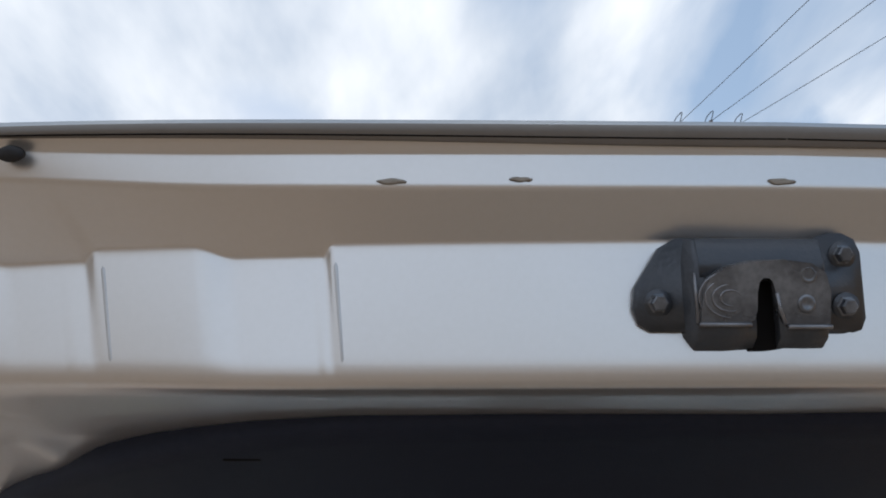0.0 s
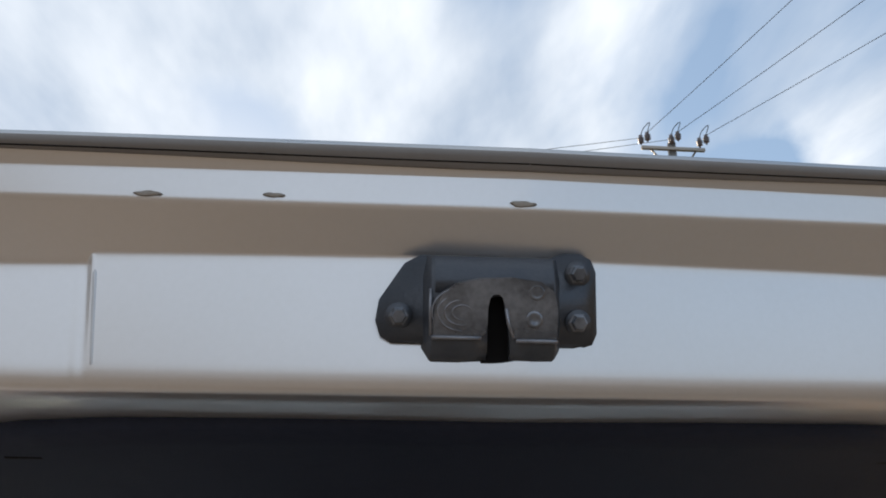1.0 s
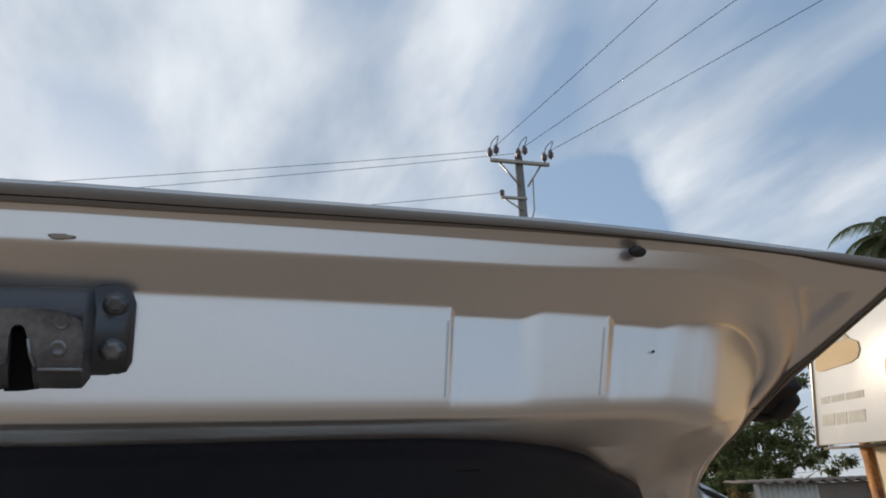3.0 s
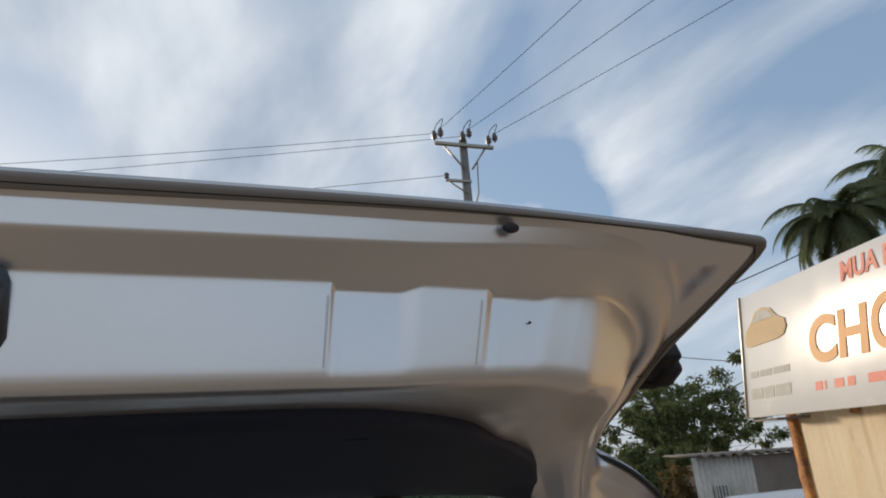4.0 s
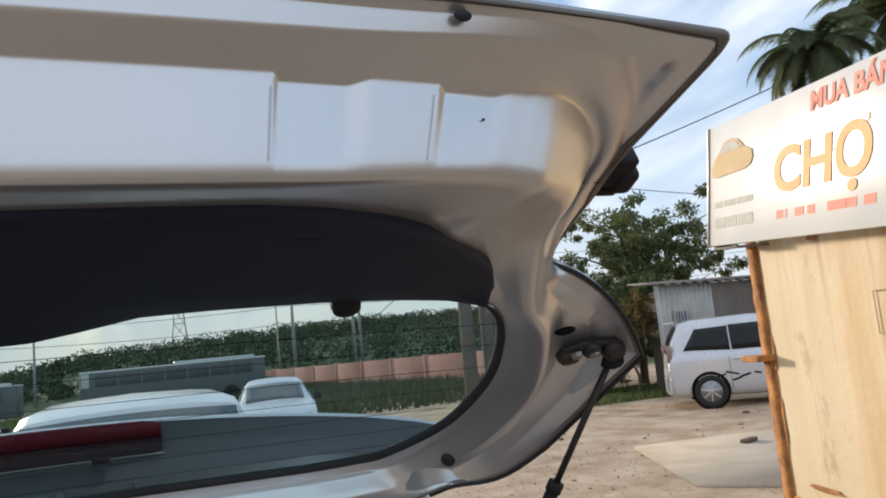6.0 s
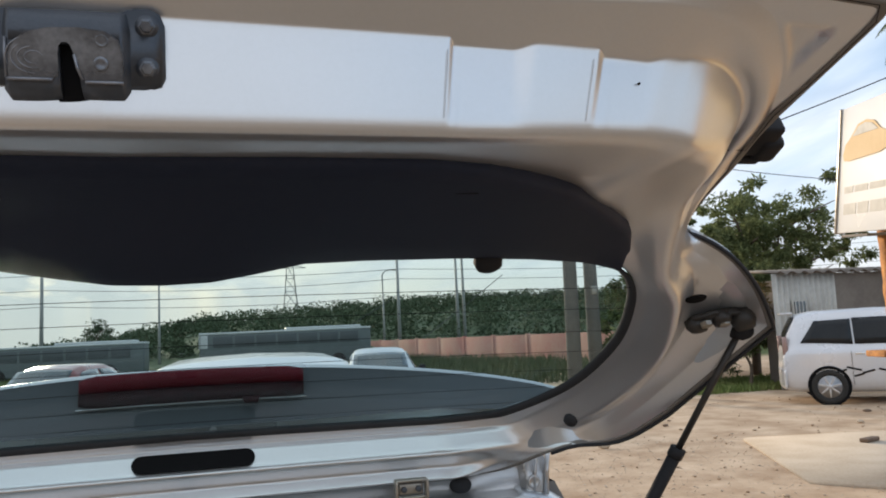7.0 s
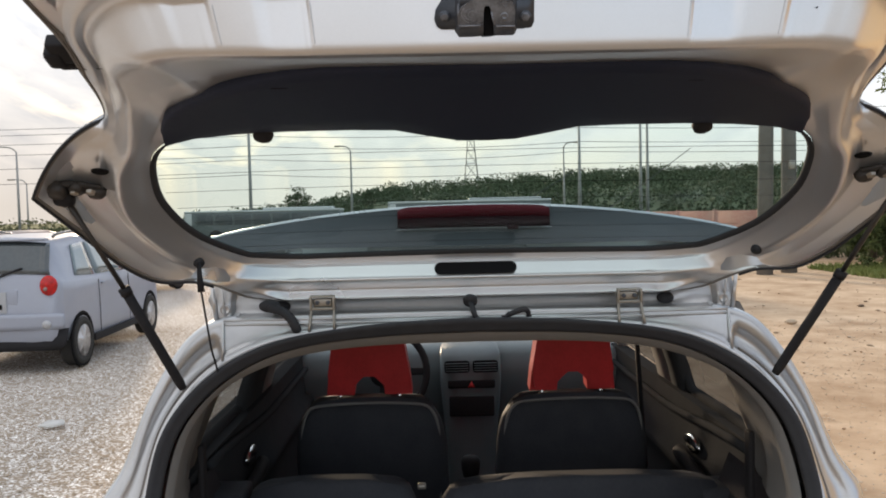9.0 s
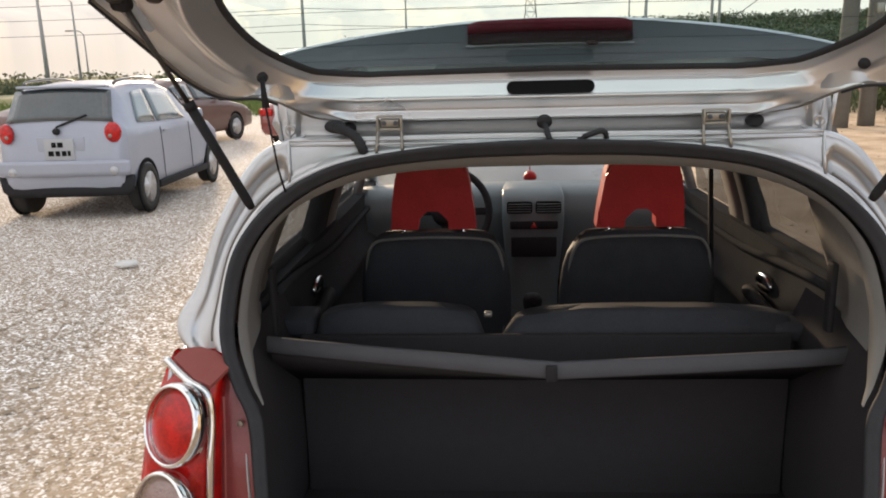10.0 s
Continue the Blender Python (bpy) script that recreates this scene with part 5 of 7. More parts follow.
for xc in (-.298, .352):
    st = seat_back("front_seat", xc, 1.30, .50, .45, 1.025, .16, -.10, "black leather front seat seen from behind", car)
    bm = bmesh.new()
    box(bm, (xc, 1.58, .45), (.48, .50, .16), None, .05)
    part("seat_cushion", bm, SEAT_FABRIC, st)
    # arched head restraint cover, open below
    bm = bmesh.new()
    outer = [(-.137, .0), (-.130, .07), (-.115, .17), (-.104, .215), (-.084, .238), (.084, .238), (.104, .215), (.115, .17), (.130, .07), (.137, .0), (.049, .0), (.046, .035), (.040, .062), (.022, .078), (-.022, .078), (-.040, .062), (-.046, .035), (-.049, .0)]
    plate(bm, outer[::-1], .075, Matrix.Translation((xc, 1.175, 1.032)) @ Matrix.Rotation(radians(90 + 6), 4, "X"), .014)
    part("headrest", bm, RED_VINYL, st, "red vinyl covered headrest", smooth=False)
    for dx in (-.095, .095):
        bm = bmesh.new()
        tube(bm, [(xc + dx, 1.20, 1.0), (xc + dx, 1.205, 1.05)], .007, 8)
        part("headrest_post", bm, CHROME, st)
    bm = bmesh.new()
    tube(bm, catmull([(xc - .215, 1.208, .60), (xc - .222, 1.19, .85), (xc - .20, 1.165, .98), (xc - .12, 1.150, 1.012), (xc + .12, 1.150, 1.012), (xc + .20, 1.165, .98), (xc + .222, 1.19, .85), (xc + .215, 1.208, .60)], 6), .005, 6)
    part("seat_piping", bm, GREY_TRIM, st, "grey seam piping")
for xc, w, z1 in ((-.345, .46, .964), (.265, .78, .958)):
    seat_back("rear_seat_back", xc, .62, w, .40, z1, .16, -.03, "black rear seat back", car, crown=.02)
# added board that stands for the even darkness under the shelf
bm = bmesh.new()
box(bm, (0, .515, .70), (1.15, .02, .44), None, .006)
part("boot_dark_board", bm, CARPET, car, "black board added to darken the boot behind the rear seat")
bm = bmesh.new()
box(bm, (-.125, .56, .955), (.02, .02, .012), None, .004)
part("seat_catch", bm, STEEL, car)
for sx, z in ((-1, .945), (1, .925)):
    bm = bmesh.new()
    box(bm, (sx * .60, .60, z - .02), (.10, .12, .05), None, .015)
    part("seat_side_pad", bm, SEAT_FABRIC, car)

# parcel shelf with a bowed rear lip
bm = bmesh.new()
rows = []
for k in range(-14, 15):
    f = k / 14
    x = .610 * f + .012
    yb = .335 - .116 * (1 - abs(f)) ** .9
    z = .962
    rows.append([(x, .54, z - .13), (x, yb + .06, z - .045), (x, yb + .014, z - .012), (x, yb + .012, z - .036), (x, .52, z - .16)])
grid(bm, rows, close_u=True)
shelf = part("parcel_shelf", bm, CARPET, car, "black folded parcel shelf with a bowed grey lip")
bm = bmesh.new()
rows = []
for k in range(-14, 15):
    f = k / 14
    x = .610 * f + .012 + .004 * f
    yb = .335 - .116 * (1 - abs(f)) ** .9
    z = .963 - .014 * f
    rows.append([(x, yb + .016, z - .008), (x, yb + .010, z + .001), (x, yb + .002, z - .001), (x, yb - .004, z - .029), (x, yb, z - .034), (x, yb + .012, z - .034)])
grid(bm, rows, close_u=True)
part("shelf_lip", bm, SHELF_EDGE, shelf, "dark grey vinyl lip")
bm = bmesh.new()
box(bm, (.000, .213, .944), (.022, .008, .034), None, .002)
part("shelf_seam_tab", bm, BLACK_PLASTIC, shelf)

# dashboard, wheel, vents and centre stack
bm = bmesh.new()
grid(bm, [[(x, y + .10 * (1 - (x / .75) ** 2), z) for x in np.linspace(-.72, .72, 15)] for y, z in ((2.46, .975), (2.34, 1.002), (2.24, 1.018), (2.14, 1.024), (2.06, 1.014), (2.02, .985), (2.01, .90), (2.03, .80), (2.06, .70), (2.12, .58))])
dash = part("dashboard", bm, DASH, car, "dark grey dashboard with centre vents")
bm = bmesh.new()
rows = []
for z, w, y in ((1.034, .13, 2.20), (1.028, .160, 2.07), (.995, .168, 1.99), (.90, .17, 1.98), (.80, .16, 1.98), (.62, .14, 2.0), (.40, .13, 1.95)):
    rows.append([(.065 + .78 * w * sx, y + (.06 if abs(sx) > .99 else 0), z) for sx in (-1, -.9, -.3, .3, .9, 1)])
grid(bm, rows)
part("centre_console", bm, DASH, dash, "grey centre console")
for xc in (.005, .125):
    bm = bmesh.new()
    box(bm, (xc, 1.980, .958), (.106, .012, .050), None, .012)
    v = part("air_vent", bm, INK, dash, "black slatted air vent")
    for k in range(4):
        bm = bmesh.new()
        box(bm, (xc, 1.971, .942 + .0105 * k), (.096, .008, .003), None, .001)
        part("vent_slat", bm, DASH, v)
bm = bmesh.new()
plate(bm, [(-.014, -.010), (.014, -.010), (.0, .016)], .006, Matrix.Translation((.065, 1.968, .882)) @ Matrix.Rotation(radians(90), 4, "X"), .001)
part("hazard_button", bm, RED_VINYL, dash, "red triangular hazard button")
bm = bmesh.new()
box(bm, (.065, 1.975, .884), (.20, .008, .034), None, .006)
box(bm, (.065, 1.975, .79), (.19, .008, .085), None, .006)
part("radio_panel", bm, BLACK_PLASTIC, dash)
bm = bmesh.new()
m = Matrix.Translation((-.300, 1.90, .960)) @ Matrix.Rotation(radians(68), 4, "X")
grid(bm, [[m @ Vector(((.178 + .015 * math.cos(b)) * math.cos(a), (.178 + .015 * math.cos(b)) * math.sin(a), .015 * math.sin(b))) for b in np.linspace(0, 2 * math.pi, 8, endpoint=False)] for a in np.linspace(0, 2 * math.pi, 40, endpoint=False)], True, True)
for a in (0, math.pi, -math.pi / 2):
    box(bm, (.09, 0, 0), (.16, .03, .012), m @ Matrix.Rotation(a, 4, "Z"), .004)
lathe(bm, [(0, -.02), (.06, -.02), (.06, .01), (.04, .02), (0, .022)], 20, m)
part("steering_wheel", bm, BLACK_PLASTIC, car, "black steering wheel")
bm = bmesh.new()
lathe(bm, [(0, 0), (.028, 0), (.034, .03), (.036, .055), (.028, .072), (0, .078)], 18, Matrix.Translation((.035, 1.52, .645)))
tube(bm, [(.035, 1.52, .45), (.035, 1.52, .66)], .012, 10)
part("gear_lever", bm, BLACK_PLASTIC, car, "black gear lever knob")
bm = bmesh.new()
box(bm, (.03, 1.30, .60), (.055, .12, .12), None, .02)
part("paper_pack", bm, PLATE_WHITE, car, "white paper pack between the seats")
bm = bmesh.new()
tube(bm, [(.038, 1.78, 1.36), (.038, 1.78, 1.13)], .002, 6)
lathe(bm, [(0, 0), (.024, 0), (.026, .012), (.018, .026), (.008, .032), (0, .034)], 8, Matrix.Translation((.038, 1.78, 1.106)))
part("hanging_charm", bm, RED_VINYL, car, "red charm hanging at the windscreen")
bm = bmesh.new()
tube(bm, [(.575, 1.27, 1.33), (.605, 1.26, .75)], .008, 6)
part("seat_belt", bm, BLACK_PLASTIC, car, "black seat belt")


# ---------------------------------------------------------------- ground
def ground_material():
    m = bpy.data.materials.new("gravel_and_dirt")
    m.use_nodes = True
    n, l = m.node_tree.nodes, m.node_tree.links
    b = n["Principled BSDF"]
    tc = n.new("ShaderNodeTexCoord")
    sep = n.new("ShaderNodeSeparateXYZ"); l.new(tc.outputs["Object"], sep.inputs[0])
    edge = n.new("ShaderNodeTexNoise"); edge.inputs["Scale"].default_value = 0.35; edge.inputs["Detail"].default_value = 6
    l.new(tc.outputs["Object"], edge.inputs["Vector"])
    ea = n.new("ShaderNodeMath"); ea.operation = "MULTIPLY_ADD"; ea.inputs[1].default_value = 6.0
    l.new(edge.outputs["Fac"], ea.inputs[0]); l.new(sep.outputs[0], ea.inputs[2])
    er = n.new("ShaderNodeMapRange"); er.inputs["From Min"].default_value, er.inputs["From Max"].default_value = 0.5, 4.5
    l.new(ea.outputs[0], er.inputs["Value"])
    vor = n.new("ShaderNodeTexVoronoi"); vor.inputs["Scale"].default_value = 70; l.new(tc.outputs["Object"], vor.inputs["Vector"])
    vr = n.new("ShaderNodeValToRGB")
    for e, (p, c) in zip([vr.color_ramp.elements[0], vr.color_ramp.elements[1], vr.color_ramp.elements.new(.5)], ((0, (.28, .225, .172, 1)), (1, (.44, .360, .280, 1)), (.5, (.36, .292, .226, 1)))):
        e.position, e.color = p, c
    sv = n.new("ShaderNodeSeparateColor"); l.new(vor.outputs["Color"], sv.inputs[0]); l.new(sv.outputs[0], vr.inputs[0])
    dn = n.new("ShaderNodeTexNoise"); dn.inputs["Scale"].default_value = 1.3; dn.inputs["Detail"].default_value = 9; dn.inputs["Roughness"].default_value = .65
    l.new(tc.outputs["Object"], dn.inputs["Vector"])
    dr = n.new("ShaderNodeValToRGB")
    for e, (p, c) in zip([dr.color_ramp.elements[0], dr.color_ramp.elements[1]], ((.32, (.35, .24, .155, 1)), (.66, (.60, .465, .335, 1)))):
        e.position, e.color = p, c
    l.new(dn.outputs["Fac"], dr.inputs[0])
    mx = n.new("ShaderNodeMix"); mx.data_type = "RGBA"
    l.new(er.outputs[0], mx.inputs[0]); l.new(vr.outputs[0], mx.inputs[6]); l.new(dr.outputs[0], mx.inputs[7])
    # far fields turn green
    yy = n.new("ShaderNodeMath"); yy.operation = "MULTIPLY_ADD"; yy.inputs[1].default_value = 10
    l.new(edge.outputs["Fac"], yy.inputs[0]); l.new(sep.outputs[1], yy.inputs[2])
    yr = n.new("ShaderNodeMapRange"); yr.inputs["From Min"].default_value, yr.inputs["From Max"].default_value = 34, 38
    l.new(yy.outputs[0], yr.inputs["Value"])
    gm = n.new("ShaderNodeMix"); gm.data_type = "RGBA"; gm.inputs[7].default_value = (.06, .085, .03, 1)
    # unseen ground behind the car, coloured darker to dim the tailgate's reflections
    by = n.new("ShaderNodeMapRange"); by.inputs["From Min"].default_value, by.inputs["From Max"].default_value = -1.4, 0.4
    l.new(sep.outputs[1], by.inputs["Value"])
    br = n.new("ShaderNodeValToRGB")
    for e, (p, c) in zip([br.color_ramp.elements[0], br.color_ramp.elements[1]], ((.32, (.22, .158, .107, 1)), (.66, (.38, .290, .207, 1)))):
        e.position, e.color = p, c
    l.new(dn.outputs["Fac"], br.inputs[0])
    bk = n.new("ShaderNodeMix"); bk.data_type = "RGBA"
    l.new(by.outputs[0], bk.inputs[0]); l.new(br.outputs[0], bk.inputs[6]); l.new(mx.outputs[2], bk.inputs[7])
    l.new(yr.outputs[0], gm.inputs[0]); l.new(bk.outputs[2], gm.inputs[6])
    l.new(gm.outputs[2], b.inputs["Base Color"])
    b.inputs["Roughness"].default_value = 1.0
    b.inputs["Specular IOR Level"].default_value = .08
    bp = n.new("ShaderNodeBump"); bp.inputs["Strength"].default_value = .12; bp.inputs["Distance"].default_value = .004
    bm1 = n.new("ShaderNodeMath"); bm1.operation = "ADD"
    l.new(vor.outputs["Distance"], bm1.inputs[0]); l.new(dn.outputs["Fac"], bm1.inputs[1])
    l.new(bm1.outputs[0], bp.inputs["Height"]); l.new(bp.outputs[0], b.inputs["Normal"])
    return m


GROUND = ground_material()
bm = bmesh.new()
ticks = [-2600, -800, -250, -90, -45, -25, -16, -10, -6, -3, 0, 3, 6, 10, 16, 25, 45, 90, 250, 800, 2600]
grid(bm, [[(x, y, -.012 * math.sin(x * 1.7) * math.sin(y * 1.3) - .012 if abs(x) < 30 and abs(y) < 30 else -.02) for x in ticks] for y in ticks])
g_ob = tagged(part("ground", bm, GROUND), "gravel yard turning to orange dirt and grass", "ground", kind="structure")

STONE = leaf_material("gravel_stone", (.24, .192, .142), (.44, .356, .268), 0.0)
STONE.node_tree.nodes["Principled BSDF"].inputs["Specular IOR Level"].default_value = .05
STONE.node_tree.nodes["Principled BSDF"].inputs["Roughness"].default_value = 1.0


def scatter(name, material, count, area, size, seed, label, flat=.55, lift=.12):
    """Many small faceted stones in one mesh."""
    rng = np.random.default_rng(seed)
    ico = np.array([(0, 0, 1), (.89, 0, .45), (.28, .85, .45), (-.72, .53, .45), (-.72, -.53, .45), (.28, -.85, .45), (.5, .6, -.5), (-.6, 0, -.5), (.5, -.6, -.5)])
    fc = np.array([(0, 1, 2), (0, 2, 3), (0, 3, 4), (0, 4, 5), (0, 5, 1), (1, 6, 2), (2, 6, 3), (3, 6, 7), (3, 7, 4), (4, 7, 8), (4, 8, 5), (5, 8, 1), (1, 8, 6)])
    x0, x1, y0, y1 = area
    n = len(ico)
    px, py = rng.uniform(x0, x1, count), y0 + (y1 - y0) * rng.uniform(0, 1, count) ** 1.25
    ss = size * rng.lognormal(0, .45, count)
    an = rng.uniform(0, 6.28, count)
    st = rng.uniform(.6, 1.3, (count, 3)); st[:, 2] *= flat
    base = ico[None] * st[:, None] * ss[:, None, None] * rng.uniform(.8, 1.2, (count, n, 1))
    ca, sa = np.cos(an)[:, None], np.sin(an)[:, None]
    vx = base[..., 0] * ca - base[..., 1] * sa + px[:, None]
    vy = base[..., 0] * sa + base[..., 1] * ca + py[:, None]
    vz = base[..., 2] + (ss * lift)[:, None]
    co = np.stack([vx, vy, vz], -1).reshape(-1, 3)
    faces = (fc[None] + (np.arange(count) * n)[:, None, None]).reshape(-1, 3)
    me = bpy.data.meshes.new(name)
    me.from_pydata(co.tolist(), [], faces.tolist())
    me.materials.append(material)
    return tagged(new(name, me), label, "gravel", kind="stuff")


scatter("gravel", STONE, 80000, (-7.5, -.9, .6, 10.5), .0060, 3, "loose pale tan gravel on the yard", .05, .02)
DIRT_STONE = mat("dirt_clod", (.50, .38, .27), .95, 0, alt=(.34, .24, .16), scale=6, mix=1.0, bump=.2, fine=60)
PEBBLE = mat("yard_pebble", (.42, .35, .28), .95, 0, spec=.05, alt=(.58, .49, .39), scale=5, mix=1.0, bump=.2, fine=60)
scatter("yard_pebbles", PEBBLE, 9000, (.7, 7.5, 1.6, 9.5), .0072, 8, "small pale pebbles strewn over orange dirt", .35)
scatter("dirt_clods", DIRT_STONE, 1000, (1.2, 11, 2.0, 18), .013, 5, "scattered dirt clods and small stones")
GRASS = mat("grass", (.10, .16, .035), .8, 0, alt=(.19, .20, .06), scale=.8, mix=.9, bump=0)
GRASS_DARK = mat("dark_weeds", (.058, .080, .034), .85, 0, alt=(.085, .102, .045), scale=.8, mix=.9, bump=0)


def grass(name, count, area, h, seed, label, material=None):
    rng = np.random.default_rng(seed)
    x0, x1, y0, y1 = area
    px, py = rng.uniform(x0, x1, count), rng.uniform(y0, y1, count)
    hh = h * rng.uniform(.4, 1.2, count)
    an = rng.uniform(0, 6.28, count)
    wv = .02 + .03 * rng.random(count)
    dx, dy = np.cos(an) * wv, np.sin(an) * wv
    lx, ly = rng.normal(0, .35, count) * hh, rng.normal(0, .35, count) * hh
    co = np.stack([np.stack([px - dx, py - dy, 0 * px - .02], -1), np.stack([px + dx, py + dy, 0 * px - .02], -1), np.stack([px + lx, py + ly, hh], -1)], 1).reshape(-1, 3)
    me = bpy.data.meshes.new(name)
    me.from_pydata(co.tolist(), [], np.arange(count * 3).reshape(-1, 3).tolist())
    me.materials.append(material or GRASS)
    return tagged(new(name, me), label, "grass", kind="stuff")


grass("grass", 9000, (9.5, 17, 15.2, 18.5), .16, 7, "strip of green grass before the shed")
grass("grass", 14000, (-26, -3, 27, 50), .45, 8, "rough green grass beyond the yard")
grass("grass", 16000, (3, 15.5, 22, 60), .5, 9, "dark green weeds before the wall", GRASS_DARK)

# pale concrete slab
SHED_TIMBER = mat('weathered_timber', (.16, .11, .075), .85, 0, alt=(.10, .07, .05), scale=20, bump=.3)
CONCRETE = mat("concrete", (.50, .44, .365), .95, 0, spec=.1, alt=(.38, .32, .25), scale=1.5, mix=1.0, bump=.3, bscale=40, fine=30)
bm = bmesh.new()
plate(bm, [(5.5, 6.0), (6.72, 8.82), (9.6, 8.2), (9.0, 5.2), (6.6, 4.6)][::-1], .05, Matrix.Translation((0, 0, .035)), .01)
tagged(part("concrete_slab", bm, CONCRETE), "pale dusty concrete slab on the yard", "slab", kind="structure")
bm = bmesh.new()
plate(bm, [(-.085, -.04), (.02, -.055), (.085, -.01), (.05, .05), (-.06, .045)], .01, Matrix.Translation((-3.11, 4.80, .034)) @ Matrix.Rotation(.2, 4, "X") @ Matrix.Scale(1.15, 4), .002)
tagged(part("litter", bm, PLATE_WHITE), "flattened white scrap of litter on gravel", "litter")
for x, y, s in ((9.2, 9.4, .06), (4.8, 9.2, .07)):
    bm = bmesh.new()
    bmesh.ops.create_icosphere(bm, subdivisions=2, radius=s, matrix=Matrix.Translation((x, y, s * .3)) @ Matrix.Diagonal((1.2, .8, .5, 1)))
    for v in bm.verts:
        v.co += noise.noise_vector(v.co * 9) * s * .35
    tagged(part("stone", bm, STONE), "rough grey stone lying on the dirt", "stone", "stones on the dirt")


bm = bmesh.new()
box(bm, (7.78, 7.68, .062), (.30, .11, .05), Matrix.Translation((7.78, 7.68, 0)) @ Matrix.Rotation(.35, 4, "Z") @ Matrix.Translation((-7.78, -7.68, 0)), .012)
tagged(part("timber_offcut", bm, SHED_TIMBER), "short brown timber offcut lying on the slab", "timber")
rng = random.Random(77)
for k in range(14):
    x, y = rng.uniform(3.6, 10.5), rng.uniform(5.0, 12.5)
    if 5.2 < x < 9.7 and 4.5 < y < 9:
        continue
    s = rng.uniform(.025, .07)
    bm = bmesh.new()
    bmesh.ops.create_icosphere(bm, subdivisions=1, radius=s, matrix=Matrix.Translation((x, y, s * .2)) @ Matrix.Rotation(rng.uniform(0, 3), 4, "Z") @ Matrix.Diagonal((1.4, .8, .5, 1)))
    tagged(part("stone", bm, STONE if k % 3 else SHED_TIMBER), "small rough stone lying on the dirt", "stone", "stones on the dirt")


# ---------------------------------------------------------------- parked cars
def parked_car(name, label, paint, L, W, H, st, wheels_y, wr, m, windows, screens, glass_mat=DARK_GLASS, extra=None, cat="car", screen_mat=None):
    """st: stations (y, z low, z belt, half-width, z top, half-width of top) from the tail to the nose."""
    root = thing(name, label, cat, "parked cars", m)

    def sect(y):
        return [float(np.interp(y, [s[0] for s in st], [s[k] for s in st])) for k in range(1, 6)]

    bm = bmesh.new()
    rows = []
    for y in sorted(set([s[0] for s in st] + list(np.linspace(st[0][0], st[-1][0], 40)))):
        z0, zb, hw, zt, ht = sect(y)
        half = chaikin([(0, z0), (hw * .86, z0), (hw * .99, z0 + (zb - z0) * .18), (hw, z0 + (zb - z0) * .55), (hw * .985, zb - .03), (hw * .95, zb + .004), (ht, zt - .05 * min(1, (zt - zb) * 4)), (ht * .8, zt), (0, zt + .02)], 1)
        rows.append([(p[0], y, p[1]) for p in half] + [(-p[0], y, p[1]) for p in half[-2:0:-1]])
    vs = grid(bm, rows, close_u=True)
    bm.faces.new(vs[0]); bm.faces.new(vs[-1])
    body = part("body", bm, paint, root, "")

    def on_side(y, f, sx, off=.004):
        z0, zb, hw, zt, ht = sect(y)
        z = zb + .01 + (zt - .05 - zb) * f
        x = hw * .95 + (ht - hw * .95) * f
        return (sx * (x + off), y, z)

    for sx in (1, -1):
        for quad in windows:
            bm = bmesh.new()
            (ya, fa), (yb, fb), (yc, fc), (yd, fd) = quad
            rows = []
            for v in np.linspace(0, 1, 5):
                rows.append([on_side((ya * (1 - u) + yb * u) * (1 - v) + (yd * (1 - u) + yc * u) * v, (fa * (1 - u) + fb * u) * (1 - v) + (fd * (1 - u) + fc * u) * v, sx, .012) for u in np.linspace(0, 1, 7)])
            grid(bm, rows)
            solidify(part("side_window", bm, glass_mat, body, "dark side window"), .012)
    for y0, y1, fw, nm in screens:
        bm = bmesh.new()
        rows = []
        for y in np.linspace(y0, y1, 7):
            z0, zb, hw, zt, ht = sect(y)
            rows.append([(k / 5 * ht * fw, y + (-.012 if y < L / 2 else .012), zt + .02 - .022 * abs(k / 5) ** 2 + .008) for k in range(-5, 6)])
        grid(bm, rows)
        solidify(part(nm, bm, screen_mat or glass_mat, body, "tinted screen"), .012)
    for y in wheels_y:
        for sx in (1, -1):
            hw = sect(y)[2]
            bm = bmesh.new()
            lathe(bm, [(wr * .96, 0), (wr * .96, .008), (wr * 1.12, .008), (wr * 1.15, 0)], 28, Matrix.Translation((sx * (hw - .004), y, wr * 1.05)) @ Matrix.Rotation(radians(90 * sx), 4, "Y"))
            part("wheel_arch", bm, INK, body)
            wheel(root, y, sx * (hw - .070), wr, .17, sx, 7)
    if extra:
        extra(root, body, sect)
    return root


SILVER_BLUE = mat("pale_blue_silver_paint", (.35, .375, .44), .45, .25, alt=(.31, .335, .40), scale=2, mix=.5, bump=0, coat=.12)
WHITE_PAINT = mat("white_silver_paint", (.62, .63, .66), .3, .25, alt=(.56, .56, .57), scale=2, mix=.5, bump=0, coat=.6)
RED_PAINT = mat("faded_red_paint", (.25, .06, .05), .3, .1, alt=(.20, .05, .045), scale=2, mix=.5, bump=0, coat=1.0)
MAROON = mat("dusty_maroon_paint", (.115, .055, .045), .4, .15, alt=(.14, .075, .06), scale=2, mix=.6, bump=0, coat=.5)
BLACK_PAINT = mat("dark_paint", (.04, .04, .045), .3, .2, alt=(.06, .055, .05), scale=2, bump=0, coat=.6)
